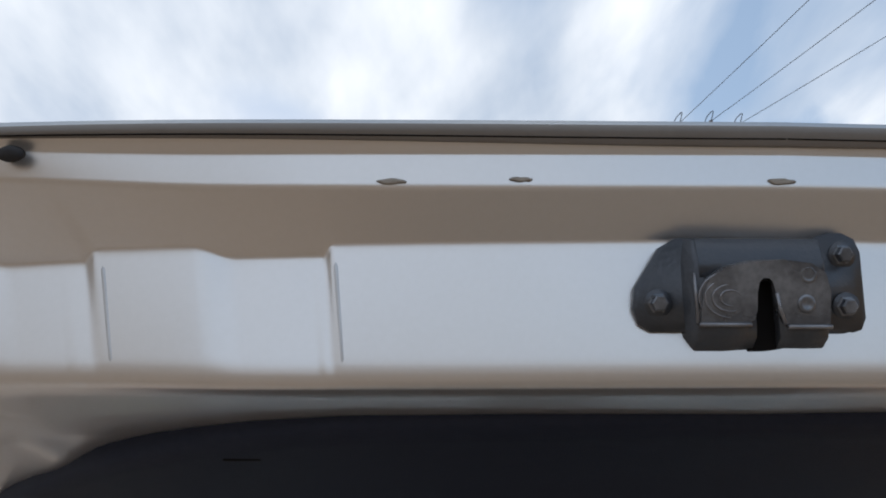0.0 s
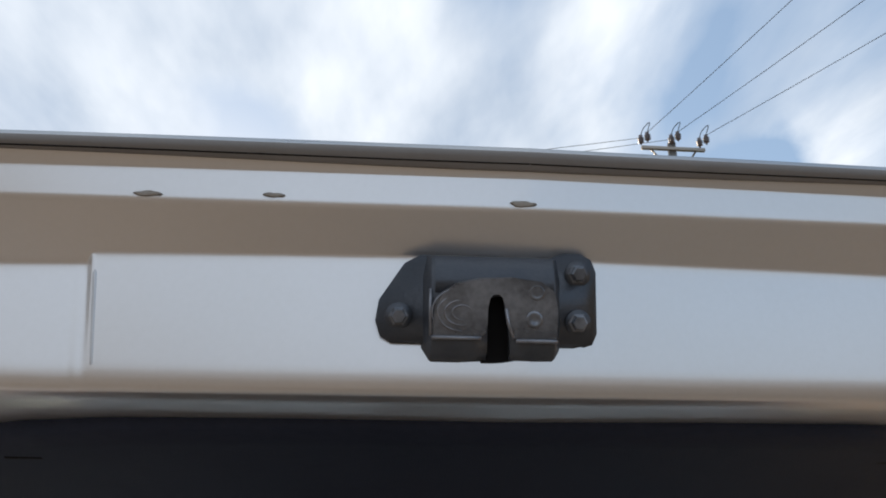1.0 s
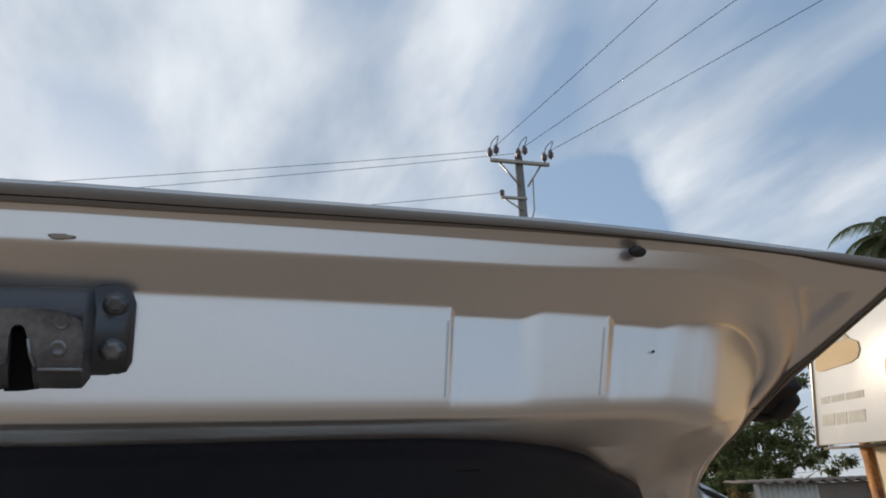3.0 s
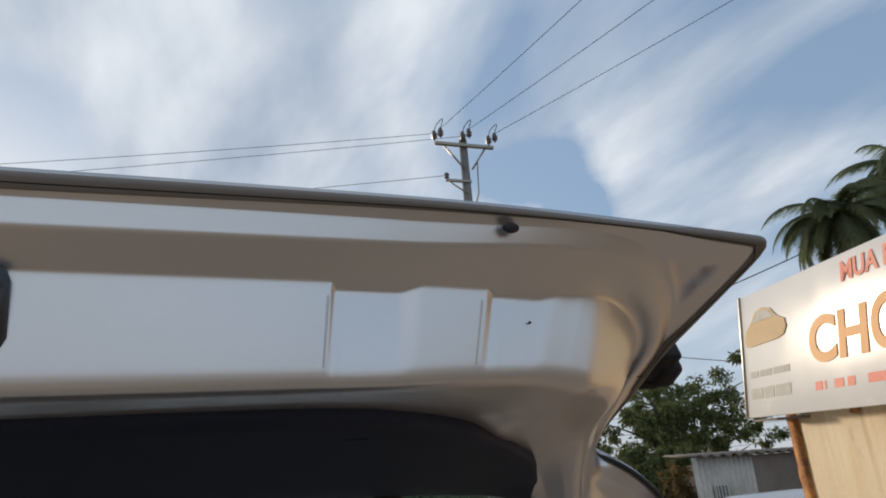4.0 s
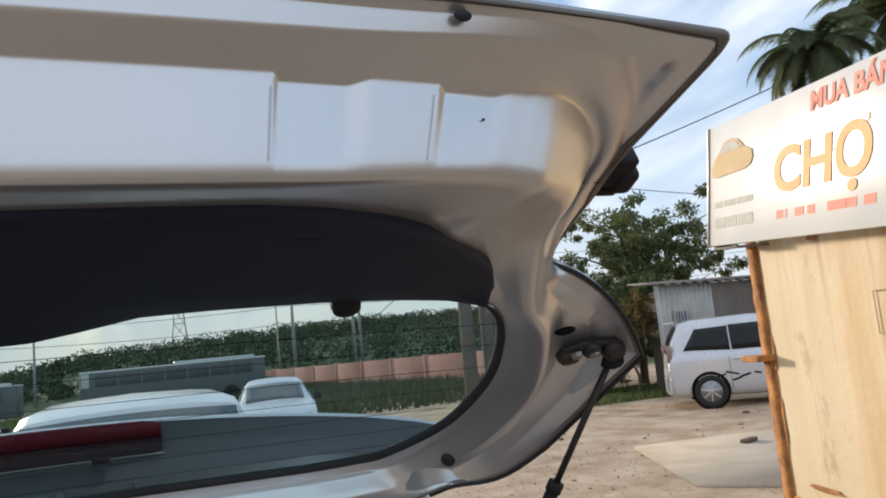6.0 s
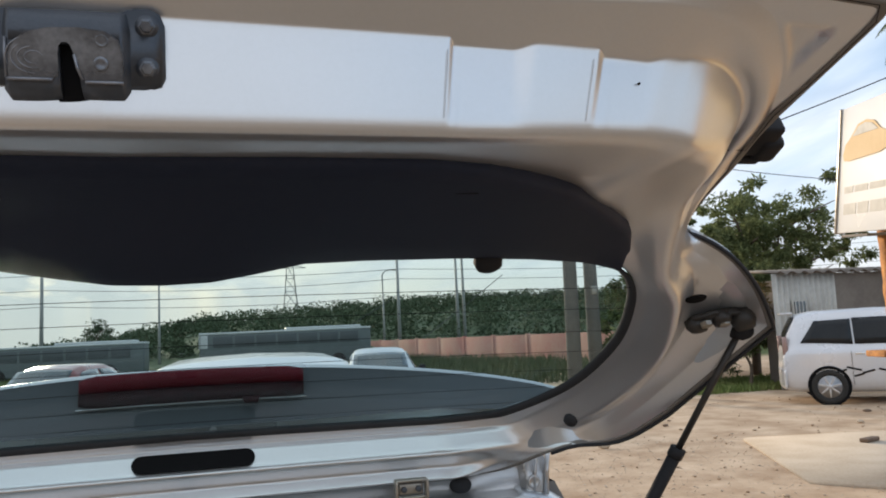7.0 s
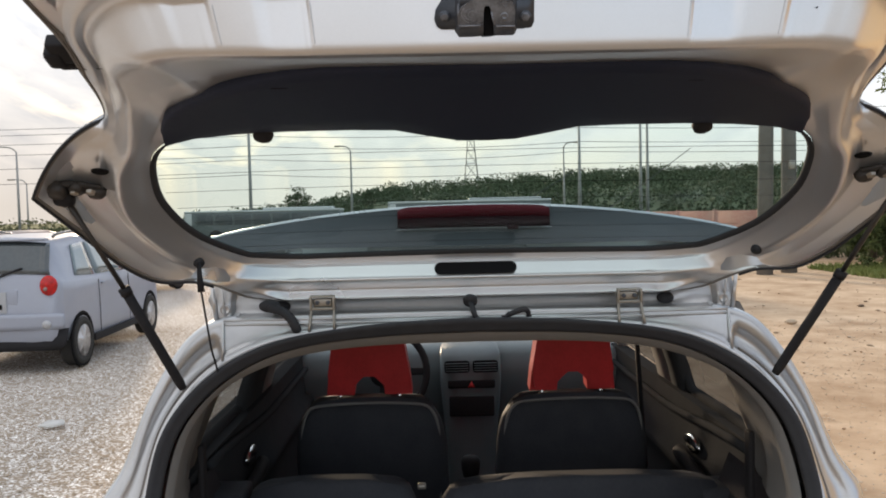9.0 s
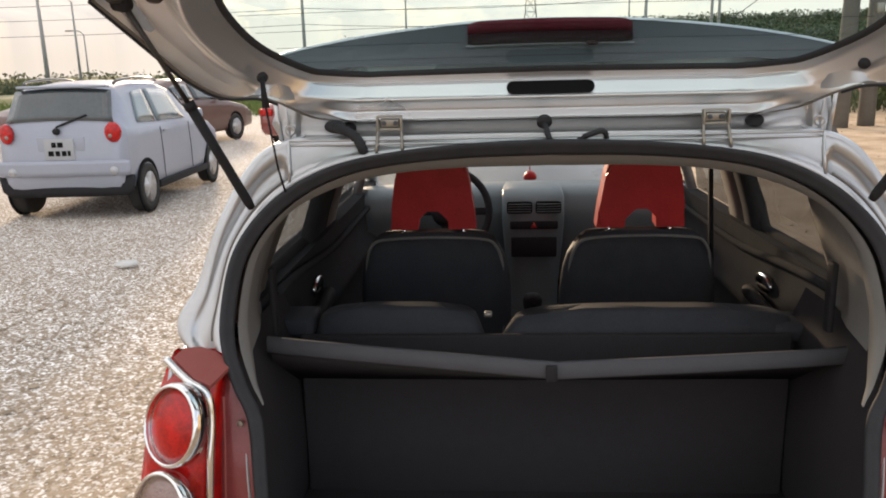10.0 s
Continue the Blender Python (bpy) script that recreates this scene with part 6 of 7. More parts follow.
HATCH = [(0, .36, .52, .60, .54, .56), (.03, .30, .98, .68, 1.02, .60), (.08, .24, .99, .715, 1.12, .57), (.22, .22, .98, .735, 1.38, .53), (.34, .20, .97, .745, 1.44, .535), (.9, .19, .97, .748, 1.475, .55), (1.5, .19, .965, .75, 1.465, .555), (1.95, .19, .955, .75, 1.38, .56), (2.55, .20, .93, .745, .985, .60), (2.9, .20, .87, .74, .90, .58), (3.3, .22, .74, .70, .78, .54), (3.48, .28, .58, .62, .60, .46)]
HATCH_WIN = [((.42, .10), (.92, .04), (.92, .88), (.62, .86)), ((.98, .04), (1.92, .04), (1.70, .86), (.98, .88))]


def spark_bits(root, body, sect):
    for sx in (1, -1):
        bm = bmesh.new()
        lathe(bm, [(0, .024), (.055, .020), (.090, .008), (.096, -.01), (.088, -.04)], 24, Matrix.Translation((sx * .590, .004, .94)) @ Matrix.Rotation(radians(90), 4, "X") @ Matrix.Rotation(radians(18 * sx), 4, "Y") @ Matrix.Diagonal((.92, 1.15, 1, 1)))
        lp = part("tail_lamp", bm, LAMP_RED, body, "round red tail lamp")
        bm = bmesh.new()
        lathe(bm, [(0, .020), (.022, .017), (.024, .012)], 14, Matrix.Translation((sx * .565, -.012, .905)) @ Matrix.Rotation(radians(90), 4, "X"))
        part("lamp_bulb_window", bm, LAMP_CLEAR, lp)
        bm = bmesh.new()
        lathe(bm, [(0, .01), (.045, .008), (.05, 0), (.05, -.02)], 16, Matrix.Translation((sx * .56, -.012, .52)) @ Matrix.Rotation(radians(90), 4, "X"))
        part("bumper_reflector", bm, CLEAR_LENS, body, "round clear bumper lamp")
        bm = bmesh.new()
        tube(bm, catmull([(sx * .50, .36, 1.45), (sx * .51, .45, 1.485), (sx * .52, .9, 1.51), (sx * .52, 1.4, 1.50), (sx * .52, 1.55, 1.47)], 5), .016, 8)
        part("roof_rack_bar", bm, BLACK_PAINT if sx else RUBBER, body, "dark roof bar")
        bm = bmesh.new()
        box(bm, (sx * .86, 1.98, 1.03), (.16, .09, .12), None, .03)
        part("door_mirror", bm, SILVER_BLUE, body)
        for y in (.98, 1.98):
            bm = bmesh.new()
            tube(bm, [(sx * (sect(y)[2] + .003), y, .32), (sx * (sect(y)[2] + .004), y, .60), (sx * (sect(y)[2] * .985 + .003), y, .93)], .004, 4)
            part("door_gap", bm, INK, body)
        bm = bmesh.new()
        box(bm, (sx * .755, 1.1, .88), (.02, .12, .025), None, .006)
        part("door_handle", bm, SILVER_BLUE, body)
        bm = bmesh.new()
        box(bm, (sx * .74, 1.75, .26), (.03, 1.9, .09), None, .012)
        part("sill", bm, BLACK_PLASTIC, body)
    bm = bmesh.new()
    grid(bm, [[(hw * math.sin(a), -.05 * math.cos(a) + .02, z) for a in np.linspace(-1.5, 1.5, 17)] for z, hw in ((.47, .72), (.52, .745), (.60, .745), (.64, .73))])
    solidify(part("bumper", bm, SILVER_BLUE, body, "silver rear bumper"), .03)
    bm = bmesh.new()
    grid(bm, [[(hw * math.sin(a), -.045 * math.cos(a) + .05, z) for a in np.linspace(-1.57, 1.57, 17)] for z, hw in ((.24, .66), (.30, .735), (.47, .765))])
    solidify(part("bumper_skirt", bm, BLACK_PLASTIC, body, "black lower bumper skirt"), .03)
    bm = bmesh.new()
    box(bm, (0, .022, .80), (.52, .02, .20), None, .008)
    rec = part("plate_recess", bm, SILVER_BLUE, body)
    bm = bmesh.new()
    box(bm, (-.02, .006, .765), (.33, .012, .23), None, .006)
    pl = part("number_plate", bm, DULL_PLATE, body, "white number plate with dark bars")
    for k, (x, z, w) in enumerate(((-.075, .815, .05), (-.005, .815, .06), (-.115, .722, .06), (-.04, .722, .05), (.03, .722, .05), (.085, .722, .03))):
        bm = bmesh.new()
        box(bm, (x, -.002, z), (w, .004, .055), None, .001)
        part("plate_bar", bm, INK, pl)
    bm = bmesh.new()
    tube(bm, [(-.03, -.01, .96), (-.02, .005, 1.01), (.30, .045, 1.13)], .012, 6)
    lathe(bm, [(0, .03), (.035, .025), (.04, 0)], 12, Matrix.Translation((-.03, .01, .96)) @ Matrix.Rotation(radians(90), 4, "X"))
    part("rear_wiper", bm, BLACK_PLASTIC, body, "black rear wiper")
    bm = bmesh.new()
    box(bm, (0, .22, 1.43), (1.0, .10, .03), None, .012)
    part("roof_edge_spoiler", bm, SILVER_BLUE, body)


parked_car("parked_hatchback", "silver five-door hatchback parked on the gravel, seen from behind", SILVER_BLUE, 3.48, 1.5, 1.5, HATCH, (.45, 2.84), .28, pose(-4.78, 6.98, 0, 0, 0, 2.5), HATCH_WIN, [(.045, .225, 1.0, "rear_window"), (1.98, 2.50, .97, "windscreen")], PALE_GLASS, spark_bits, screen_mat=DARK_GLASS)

SEDAN = [(0, .34, .55, .72, .60, .66), (.05, .26, .82, .80, .86, .70), (.35, .22, .92, .84, .96, .66), (.75, .20, .95, .85, 1.02, .64), (1.15, .19, .96, .85, 1.36, .58), (1.5, .19, .96, .85, 1.43, .58), (2.3, .19, .95, .85, 1.42, .58), (2.6, .19, .94, .85, 1.34, .59), (3.2, .20, .90, .84, .96, .64), (3.9, .22, .78, .82, .82, .62), (4.3, .26, .62, .74, .66, .54)]
SEDAN_WIN = [((.98, .12), (1.85, .06), (1.85, .88), (1.28, .84)), ((1.92, .06), (2.95, .06), (2.55, .84), (1.92, .88))]


def sedan_bits(root, body, sect):
    for sx in (1, -1):
        bm = bmesh.new()
        box(bm, (sx * .62, .01, .74), (.30, .06, .14), None, .02)
        part("tail_lamp", bm, LAMP_RED, body, "red tail lamp")
        bm = bmesh.new()
        box(bm, (sx * .55, 4.14, .66), (.30, .16, .12), None, .03)
        part("headlamp", bm, LAMP_CLEAR, body, "clear headlamp")
        bm = bmesh.new()
        box(bm, (sx * .93, 2.75, .98), (.16, .08, .11), None, .03)
        part("door_mirror", bm, BLACK_PLASTIC, body)


for nm, lb, pt, m in (
    ("parked_sedan", "dull maroon saloon parked beyond the silver hatchback", MAROON, pose(-7.78, 14.0, 0, 0, 0, -14)),
    ("parked_sedan", "dark maroon saloon facing the yard beyond the silver hatchback", MAROON, pose(-9.9, 19.8, 0, 0, 0, 170)),
    ("parked_sedan", "bright red car parked further off on the yard", RED_PAINT, pose(-4.08, 14.3, 0, 0, 0, -20)),
    ("parked_sedan", "white saloon parked ahead, facing the yard", WHITE_PAINT, pose(3.25, 19.0, 0, 0, 0, 172)),
):
    parked_car(nm, lb, pt, 4.3, 1.7, 1.43, SEDAN, (.82, 3.42), .30, m, SEDAN_WIN, [(.80, 1.13, .95, "rear_window"), (2.64, 3.15, .95, "windscreen")], extra=sedan_bits)
VAN = [(0, .40, .60, .76, .64, .70), (.04, .28, 1.0, .84, 1.05, .76), (.14, .24, 1.05, .87, 1.40, .70), (.30, .22, 1.06, .88, 1.70, .67), (.6, .21, 1.06, .885, 1.76, .67), (1.8, .20, 1.05, .885, 1.78, .68), (2.7, .20, 1.04, .885, 1.74, .68), (3.1, .20, 1.02, .88, 1.56, .66), (3.7, .21, .98, .87, 1.06, .68), (4.2, .23, .88, .84, .92, .66), (4.55, .28, .66, .76, .70, .58)]
VAN_WIN = [((.34, .16), (1.25, .08), (1.25, .80), (.62, .78)), ((1.28, .08), (2.22, .08), (2.22, .82), (1.28, .82)), ((2.26, .08), (3.30, .08), (2.85, .80), (2.26, .82))]


def van_bits(root, body, sect):
    for sx in (1, -1):
        bm = bmesh.new()
        box(bm, (sx * .78, .07, 1.12), (.10, .10, .36), None, .03)
        part("tail_lamp", bm, LAMP_CLEAR, body, "pale upright tail lamp")
        for k, (y, z, w) in enumerate(((1.00, .62, .20), (1.22, .66, .26), (1.46, .60, .22), (1.70, .63, .14), (1.30, .54, .18))):
            bm = bmesh.new()
            box(bm, (sx * .888, y, z), (.008, w, .035), Matrix.Translation((0, y, z)) @ Matrix.Rotation(.25 * (-1) ** k, 4, "X") @ Matrix.Translation((0, -y, -z)), .003)
            part("side_decal", bm, INK, body, "black swirl decal")
        for y in (1.20, 2.10, 3.2):
            bm = bmesh.new()
            tube(bm, [(sx * (sect(y)[2] + .003), y, .35), (sx * (sect(y)[2] + .004), y, 1.0)], .004, 4)
            part("door_gap", bm, INK, body)
        bm = bmesh.new()
        box(bm, (sx * .89, 1.35, .94), (.02, .16, .03), None, .008)
        part("door_handle", bm, CHROME, body)
    bm = bmesh.new()
    box(bm, (0, .16, 1.745), (1.2, .22, .04), None, .015)
    part("roof_spoiler", bm, WHITE_PAINT, body)
    bm = bmesh.new()
    grid(bm, [[(.86 * math.sin(a), -.05 * math.cos(a) + .03, z) for a in np.linspace(-1.5, 1.5, 15)] for z in (.30, .36, .60, .66)])
    solidify(part("bumper", bm, WHITE_PAINT, body), .03)


parked_car("parked_van", "white people carrier with black side decals parked before the shed", WHITE_PAINT, 4.55, 1.77, 1.76, VAN, (.78, 3.53), .33, pose(10.56, 12.95, 0, 0, 0, -124), VAN_WIN, [(.05, .28, .9, "rear_window"), (3.15, 3.65, .95, "windscreen")], TINT_GLASS, van_bits, "van")

AHEAD = [(y, z0, zb * .88, hw * .94, zt * .88, ht) for y, z0, zb, hw, zt, ht in VAN]
parked_car("parked_car", "pale blue-white tall car parked ahead of the open hatchback", WHITE_PAINT, 4.55, 1.66, 1.6, AHEAD, (.78, 3.53), .31, pose(.10, 4.0, 0, 0, 0, 0), VAN_WIN, [(.05, .28, .9, "rear_window"), (3.15, 3.65, .95, "windscreen")])

# ---------------------------------------------------------------- rusty container with the sign on top
SHEET = mat("corrugated_sheet", (.52, .52, .49), .6, .15, alt=(.30, .28, .25), scale=1.2, mix=.7, bump=.1, fine=8)
SHED_WALL = mat("brown_shed_board", (.19, .165, .14), .8, 0, alt=(.13, .11, .095), scale=1.5, mix=.8, bump=.2)
CREAM = mat("faded_cream_container_paint", (.66, .55, .36), .6, 0, alt=(.60, .45, .25), scale=.9, mix=.6, bump=.2, bscale=20, fine=9, rvar=.15)
def runs(m, scale, colour, lo, hi):
    """Rust runs drawn downwards over a paint."""
    n, l = m.node_tree.nodes, m.node_tree.links
    bs = n["Principled BSDF"]
    old = bs.inputs["Base Color"].links[0].from_socket
    tc = n.new("ShaderNodeTexCoord"); mp = n.new("ShaderNodeMapping"); mp.inputs["Scale"].default_value = scale
    nz = n.new("ShaderNodeTexNoise"); nz.inputs["Scale"].default_value = 1.0; nz.inputs["Detail"].default_value = 6; nz.inputs["Roughness"].default_value = .62
    l.new(tc.outputs["Object"], mp.inputs["Vector"]); l.new(mp.outputs[0], nz.inputs["Vector"])
    mr = n.new("ShaderNodeMapRange"); mr.inputs["From Min"].default_value, mr.inputs["From Max"].default_value = lo, hi
    l.new(nz.outputs["Fac"], mr.inputs["Value"])
    mx = n.new("ShaderNodeMix"); mx.data_type = "RGBA"; mx.inputs[7].default_value = (*colour, 1)
    l.new(mr.outputs[0], mx.inputs[0]); l.new(old, mx.inputs[6]); l.new(mx.outputs[2], bs.inputs["Base Color"])
    return m


runs(CREAM, (1.7, 1.7, .22), (.56, .33, .12), .42, .66)
runs(CREAM, (4.5, 4.5, .30), (.38, .22, .10), .56, .78)
runs(CREAM, (2.6, 2.6, 1.8), (.34, .20, .10), .60, .78)
RUSTY = mat("rusty_orange_steel", (.56, .25, .06), .85, .05, alt=(.17, .07, .03), scale=7, mix=1.0, bump=.6, bscale=26, fine=34)
CD, CN = Vector((-.280, -.960, 0)), Vector((-.960, .280, 0))
CM = Matrix(((CD.x, 0, CN.x, 5.08), (CD.y, 0, CN.y, 4.35), (0, 1, 0, 0), (0, 0, 0, 1)))   # along, up, outward
cont = thing("shipping_container", "rusty cream steel container standing on the yard", "container")
bm = bmesh.new()
rows = []
for z in np.linspace(.22, 2.30, 6):
    row = []
    for k in range(0, 41):
        s = .10 + 5.8 * k / 40
        row.append(CM @ Vector((s, z, -.03 + .012 * math.sin(k * 1.9) * (1 if k % 4 in (1, 2) else .2))))
    rows.append(row)
grid(bm, rows)
part("side_wall", bm, CREAM, cont, "dented cream side wall with rust runs")
bm = bmesh.new()
box(bm, (2.95, 1.25, -1.25), (5.7, 2.05, 2.3), CM, .0)
part("inner_box", bm, CREAM, cont, smooth=False)
for s in (.05, 5.95):
    for d in (-.06, -2.38):
        bm = bmesh.new()
        grid(bm, [[CM @ Vector((s + hx * .065 + .010 * noise.noise((s + hx, z * 7, d)), z, d + hy * .06 + .010 * noise.noise((z * 9, hx * 3, hy + d)))) for hx, hy in ((-1, -1), (-.2, -1.1), (1, -1), (1.1, 0), (1, 1), (.2, 1.1), (-1, 1), (-1.1, .2))] for z in np.linspace(0, 2.4, 60)], close_u=True)
        part("corner_post", bm, RUSTY, cont, "flaking orange rusty corner post")
for z, h in ((.14, .16), (2.35, .10)):
    for d in (-.05, -2.38):
        bm = bmesh.new()
        box(bm, (3.0, z, d), (5.9, h, .07), CM, .008)
        part("rail", bm, RUSTY if z < 1 else CREAM, cont)
bm = bmesh.new()
box(bm, (.02, 1.34, .06), (.30, .05, .16), CM, .01)
part("lock_bracket", bm, RUSTY, cont, "rusty steel bracket")
CHALK = mat("faint_brown_scratch", (.36, .27, .17), .8, 0, alt=(.48, .38, .26), scale=30, bump=0)
for a in ((1.72, 1.78, .36, .008), (1.72, 1.50, .36, .008), (1.55, 1.64, .008, .28), (1.89, 1.64, .008, .28), (1.74, 1.58, .006, .12)):
    bm = bmesh.new()
    box(bm, (a[0], a[1], -.014), (a[2], a[3], .004), CM, .001)
    part("scratched_line", bm, CHALK, cont)
rng = random.Random(4)
for s, z, w, h in ((.95, 2.24, .16, .07), (.6, .34, .5, .05), (1.6, .32, .6, .06), (.15, 1.35, .05, .35), (.15, .80, .05, .5)):
    bm = bmesh.new()
    out = [(s + w / 2 * math.cos(a) * rng.uniform(.6, 1.1), z + h / 2 * math.sin(a) * rng.uniform(.6, 1.1)) for a in np.linspace(0, 2 * math.pi, 14, endpoint=False)]
    plate(bm, out, .003, CM @ Matrix.Translation((0, 0, -.013)))
    part("rust_stain", bm, RUSTY, cont, "rust stain", smooth=False)

SIGN_WHITE = mat("sign_vinyl", (.66, .66, .65), .25, 0, alt=(.68, .66, .61), scale=2.5, mix=.5, bump=.012, bscale=8)
SIGN_RED = mat("sign_red", (.82, .28, .20), .6, 0, spec=.3, alt=(.82, .33, .24), scale=4, bump=0)
SIGN_ORANGE = mat("sign_orange", (.88, .48, .20), .6, 0, spec=.3, alt=(.87, .53, .26), scale=4, bump=0)
SIGN_GOLD = mat("sign_gold", (.50, .34, .15), .6, 0, spec=.3, alt=(.60, .44, .24), scale=9, bump=0)
SIGN_GREY = mat("sign_grey_ink", (.46, .445, .40), .6, 0, spec=.3, bump=0)
SM = CM @ Matrix.Translation((.13, 2.34, .27)) @ Matrix(((1, .33, 0, -.20), (-.09, 1, 0, .03), (0, 0, 1, 0), (0, 0, 0, 1)))   # the board leans
sign = thing("sign_board", "white vinyl sign board with red and orange lettering above a container", "sign")
bm = bmesh.new()
box(bm, (1.60, .450, -.035), (3.36, .97, .06), SM, .006)
part("panel", bm, SIGN_WHITE, sign, "white vinyl panel")
for s in (-.07, 3.28):
    bm = bmesh.new()
    box(bm, (s, .450, -.03), (.02, .98, .08), SM, .004)
    part("edge_trim", bm, STEEL, sign)
for s in (.3, 1.6, 3.0):
    bm = bmesh.new()
    tube(bm, [SM @ Vector((s, .0, -.08)), SM @ Vector((s, .06, -.40)), SM @ Vector((s, .80, -.10))], .02, 6)
    part("support_bar", bm, STEEL, sign)


def lettering(txt, s, z, height, material, parent, stretch=1.0):
    cu = bpy.data.curves.new("letters", "FONT")
    cu.body, cu.size, cu.extrude = txt, height, .001
    cu.offset = height * .032
    tmp = bpy.data.objects.new("letters_tmp", cu)
    me = bpy.data.meshes.new_from_object(tmp)
    bpy.data.objects.remove(tmp)
    me.transform(SM @ Matrix.Translation((s, z, .0)) @ Matrix.Diagonal((stretch, 1, 1, 1)))
    me.name = "lettering"
    me.materials.clear(); me.materials.append(material)
    ob = new("lettering", me)
    ob.parent = parent
    return ob


lettering("MUA BÁN -", 1.455, .765, .165, SIGN_RED, sign, 1.15)
lettering("CHỢ Ô", 1.0, .30, .41, SIGN_ORANGE, sign, 1.25)
for x, w in ((1.04, .10), (1.16, .03), (1.28, .13), (1.44, .10), (1.66, .24), (1.86, .13), (2.04, .13), (2.24, .20), (2.46, .16)):
    bm = bmesh.new()
    box(bm, (x + w / 2, .135, -.0035), (w * .86, .058, .002), SM, 0)
    part("address_bar", bm, SIGN_RED, sign, smooth=False)
for z, h, cells in ((.30, .05, ((.04, .14), (.21, .20), (.44, .26))), (.15, .085, ((.04, .20), (.27, .16), (.46, .24)))):
    for x, w in cells:
        bm = bmesh.new()
        box(bm, (x + w / 2, z, -.0035), (w, h, .002), SM, 0)
        part("number_bar", bm, SIGN_GREY, sign, smooth=False)
bm = bmesh.new()
plate(bm, [(.0, .57), (.02, .53), (.10, .52), (.56, .53), (.66, .55), (.70, .60), (.68, .66), (.56, .70), (.46, .77), (.34, .795), (.22, .78), (.12, .70), (.03, .65)], .003, SM @ Matrix.Translation((0, 0, .003)))
part("badge", bm, SIGN_GOLD, sign, "golden car-shaped badge", smooth=False)
bm = bmesh.new()
plate(bm, [(.15, .70), (.24, .765), (.34, .775), (.44, .755), (.53, .70)], .003, SM @ Matrix.Translation((0, 0, .006)))
part("badge_shape", bm, SIGN_GREY, sign, smooth=False)
lp = thing("flood_lamp", "small grey flood lamp clamped on the sign's top edge", "lamp")
bm = bmesh.new()
box(bm, (2.40, .950, .03), (.13, .04, .08), SM, .012)
part("lamp_head", bm, STEEL, lp)
bm = bmesh.new()
tube(bm, [SM @ Vector((2.40, .90, -.03)), SM @ Vector((2.40, .94, .02))], .012, 6)
part("lamp_arm", bm, STEEL, lp)
bm = bmesh.new()
box(bm, (.20, -.06, -.20), (.42, .02, .36), SM, .004)
tagged(part("awning_sheet", bm, SHED_WALL), "grey sheet awning under the sign", "awning")

# ---------------------------------------------------------------- shed
shed = thing("shed", "grey corrugated metal shed behind the white van", "shed")
bm = bmesh.new()
grid(bm, [[(12.1 + 1.75 * k / 96, 15.0 + .03 * math.sin(k * 2 * math.pi / 8), z) for k in range(97)] for z in (0, .9, 1.8, 2.72)])
solidify(part("corrugated_wall", bm, SHEET, shed, "grey corrugated wall"), .01)
bm = bmesh.new()
box(bm, (16.2, 15.05, 1.35), (4.7, .08, 2.7), None, .01)
part("board_wall", bm, SHED_WALL, shed, "dark brown board wall")
bm = bmesh.new()
box(bm, (15.5, 15.65, 1.3), (5.6, 1.1, 2.6), None, .02)
part("shed_body", bm, SHED_WALL, shed)
bm = bmesh.new()
grid(bm, [[(12.15 + 6.75 * k / 160, y, z + .035 * math.sin(k * 2 * math.pi / 8)) for k in range(161)] for y, z in ((14.85, 2.72), (15.4, 2.78), (16.2, 2.86))])
solidify(part("roof", bm, SHED_WALL, shed, "corrugated roof"), .012)
bm = bmesh.new()
box(bm, (12.75, 14.94, 1.75), (.42, .05, .66), None, .01)
wf = part("window_frame", bm, SIGN_GREY, shed, "barred window")
bm = bmesh.new()
box(bm, (12.75, 14.91, 1.75), (.34, .02, .58), None, .004)
part("pane", bm, DARK_GLASS, wf)
for k in range(4):
    bm = bmesh.new()
    box(bm, (12.61 + .093 * k, 14.89, 1.75), (.014, .014, .60), None, .002)
    part("window_bar", bm, PLATE_WHITE, wf)

# ---------------------------------------------------------------- trees
BARK = mat("bark", (.13, .10, .075), .95, 0, alt=(.08, .065, .05), scale=8, mix=.9, bump=.6)


LEAF = leaf_material("green_leaves", (.070, .092, .040), (.20, .23, .10), .5)
LEAF_DARK = leaf_material("dark_leaves", (.050, .075, .032), (.095, .125, .052))
LEAF_HILL = leaf_material("hill_leaves", (.062, .086, .048), (.078, .104, .058), .03)
# distance haze over the far bushes is mixed into this paler leaf colour
LEAF_FAR = leaf_material("far_haze_paled_leaves", (.085, .095, .055), (.15, .155, .085), .15)
LEAF_DRY = leaf_material("dry_leaves", (.20, .135, .06), (.10, .095, .04))
FROND = leaf_material("palm_leaflets", (.12, .145, .080), (.17, .20, .11), .6)


def leaves_mesh(name, pts, size, seed, material, aspect=2.2):
    rng = np.random.default_rng(seed)
    pts = np.asarray(pts)
    n = len(pts)
    d = rng.normal(0, 1, (n, 3)); d[:, 2] -= .5; d /= np.linalg.norm(d, axis=1)[:, None]
    s = np.cross(d, rng.normal(0, 1, (n, 3))); s /= np.linalg.norm(s, axis=1)[:, None]
    L = size * rng.uniform(.6, 1.4, n)[:, None]
    w = L / aspect
    nn = np.cross(d, s)
    a, b, c, e = pts, pts + d * L * .5 + s * w * .5 + nn * L * .06, pts + d * L, pts + d * L * .5 - s * w * .5 + nn * L * .06
    co = np.stack([a, b, c, e], 1).reshape(-1, 3)
    me = bpy.data.meshes.new(name)
    me.from_pydata(co.tolist(), [], np.arange(n * 4).reshape(-1, 4).tolist())
    me.materials.append(material)
    return me


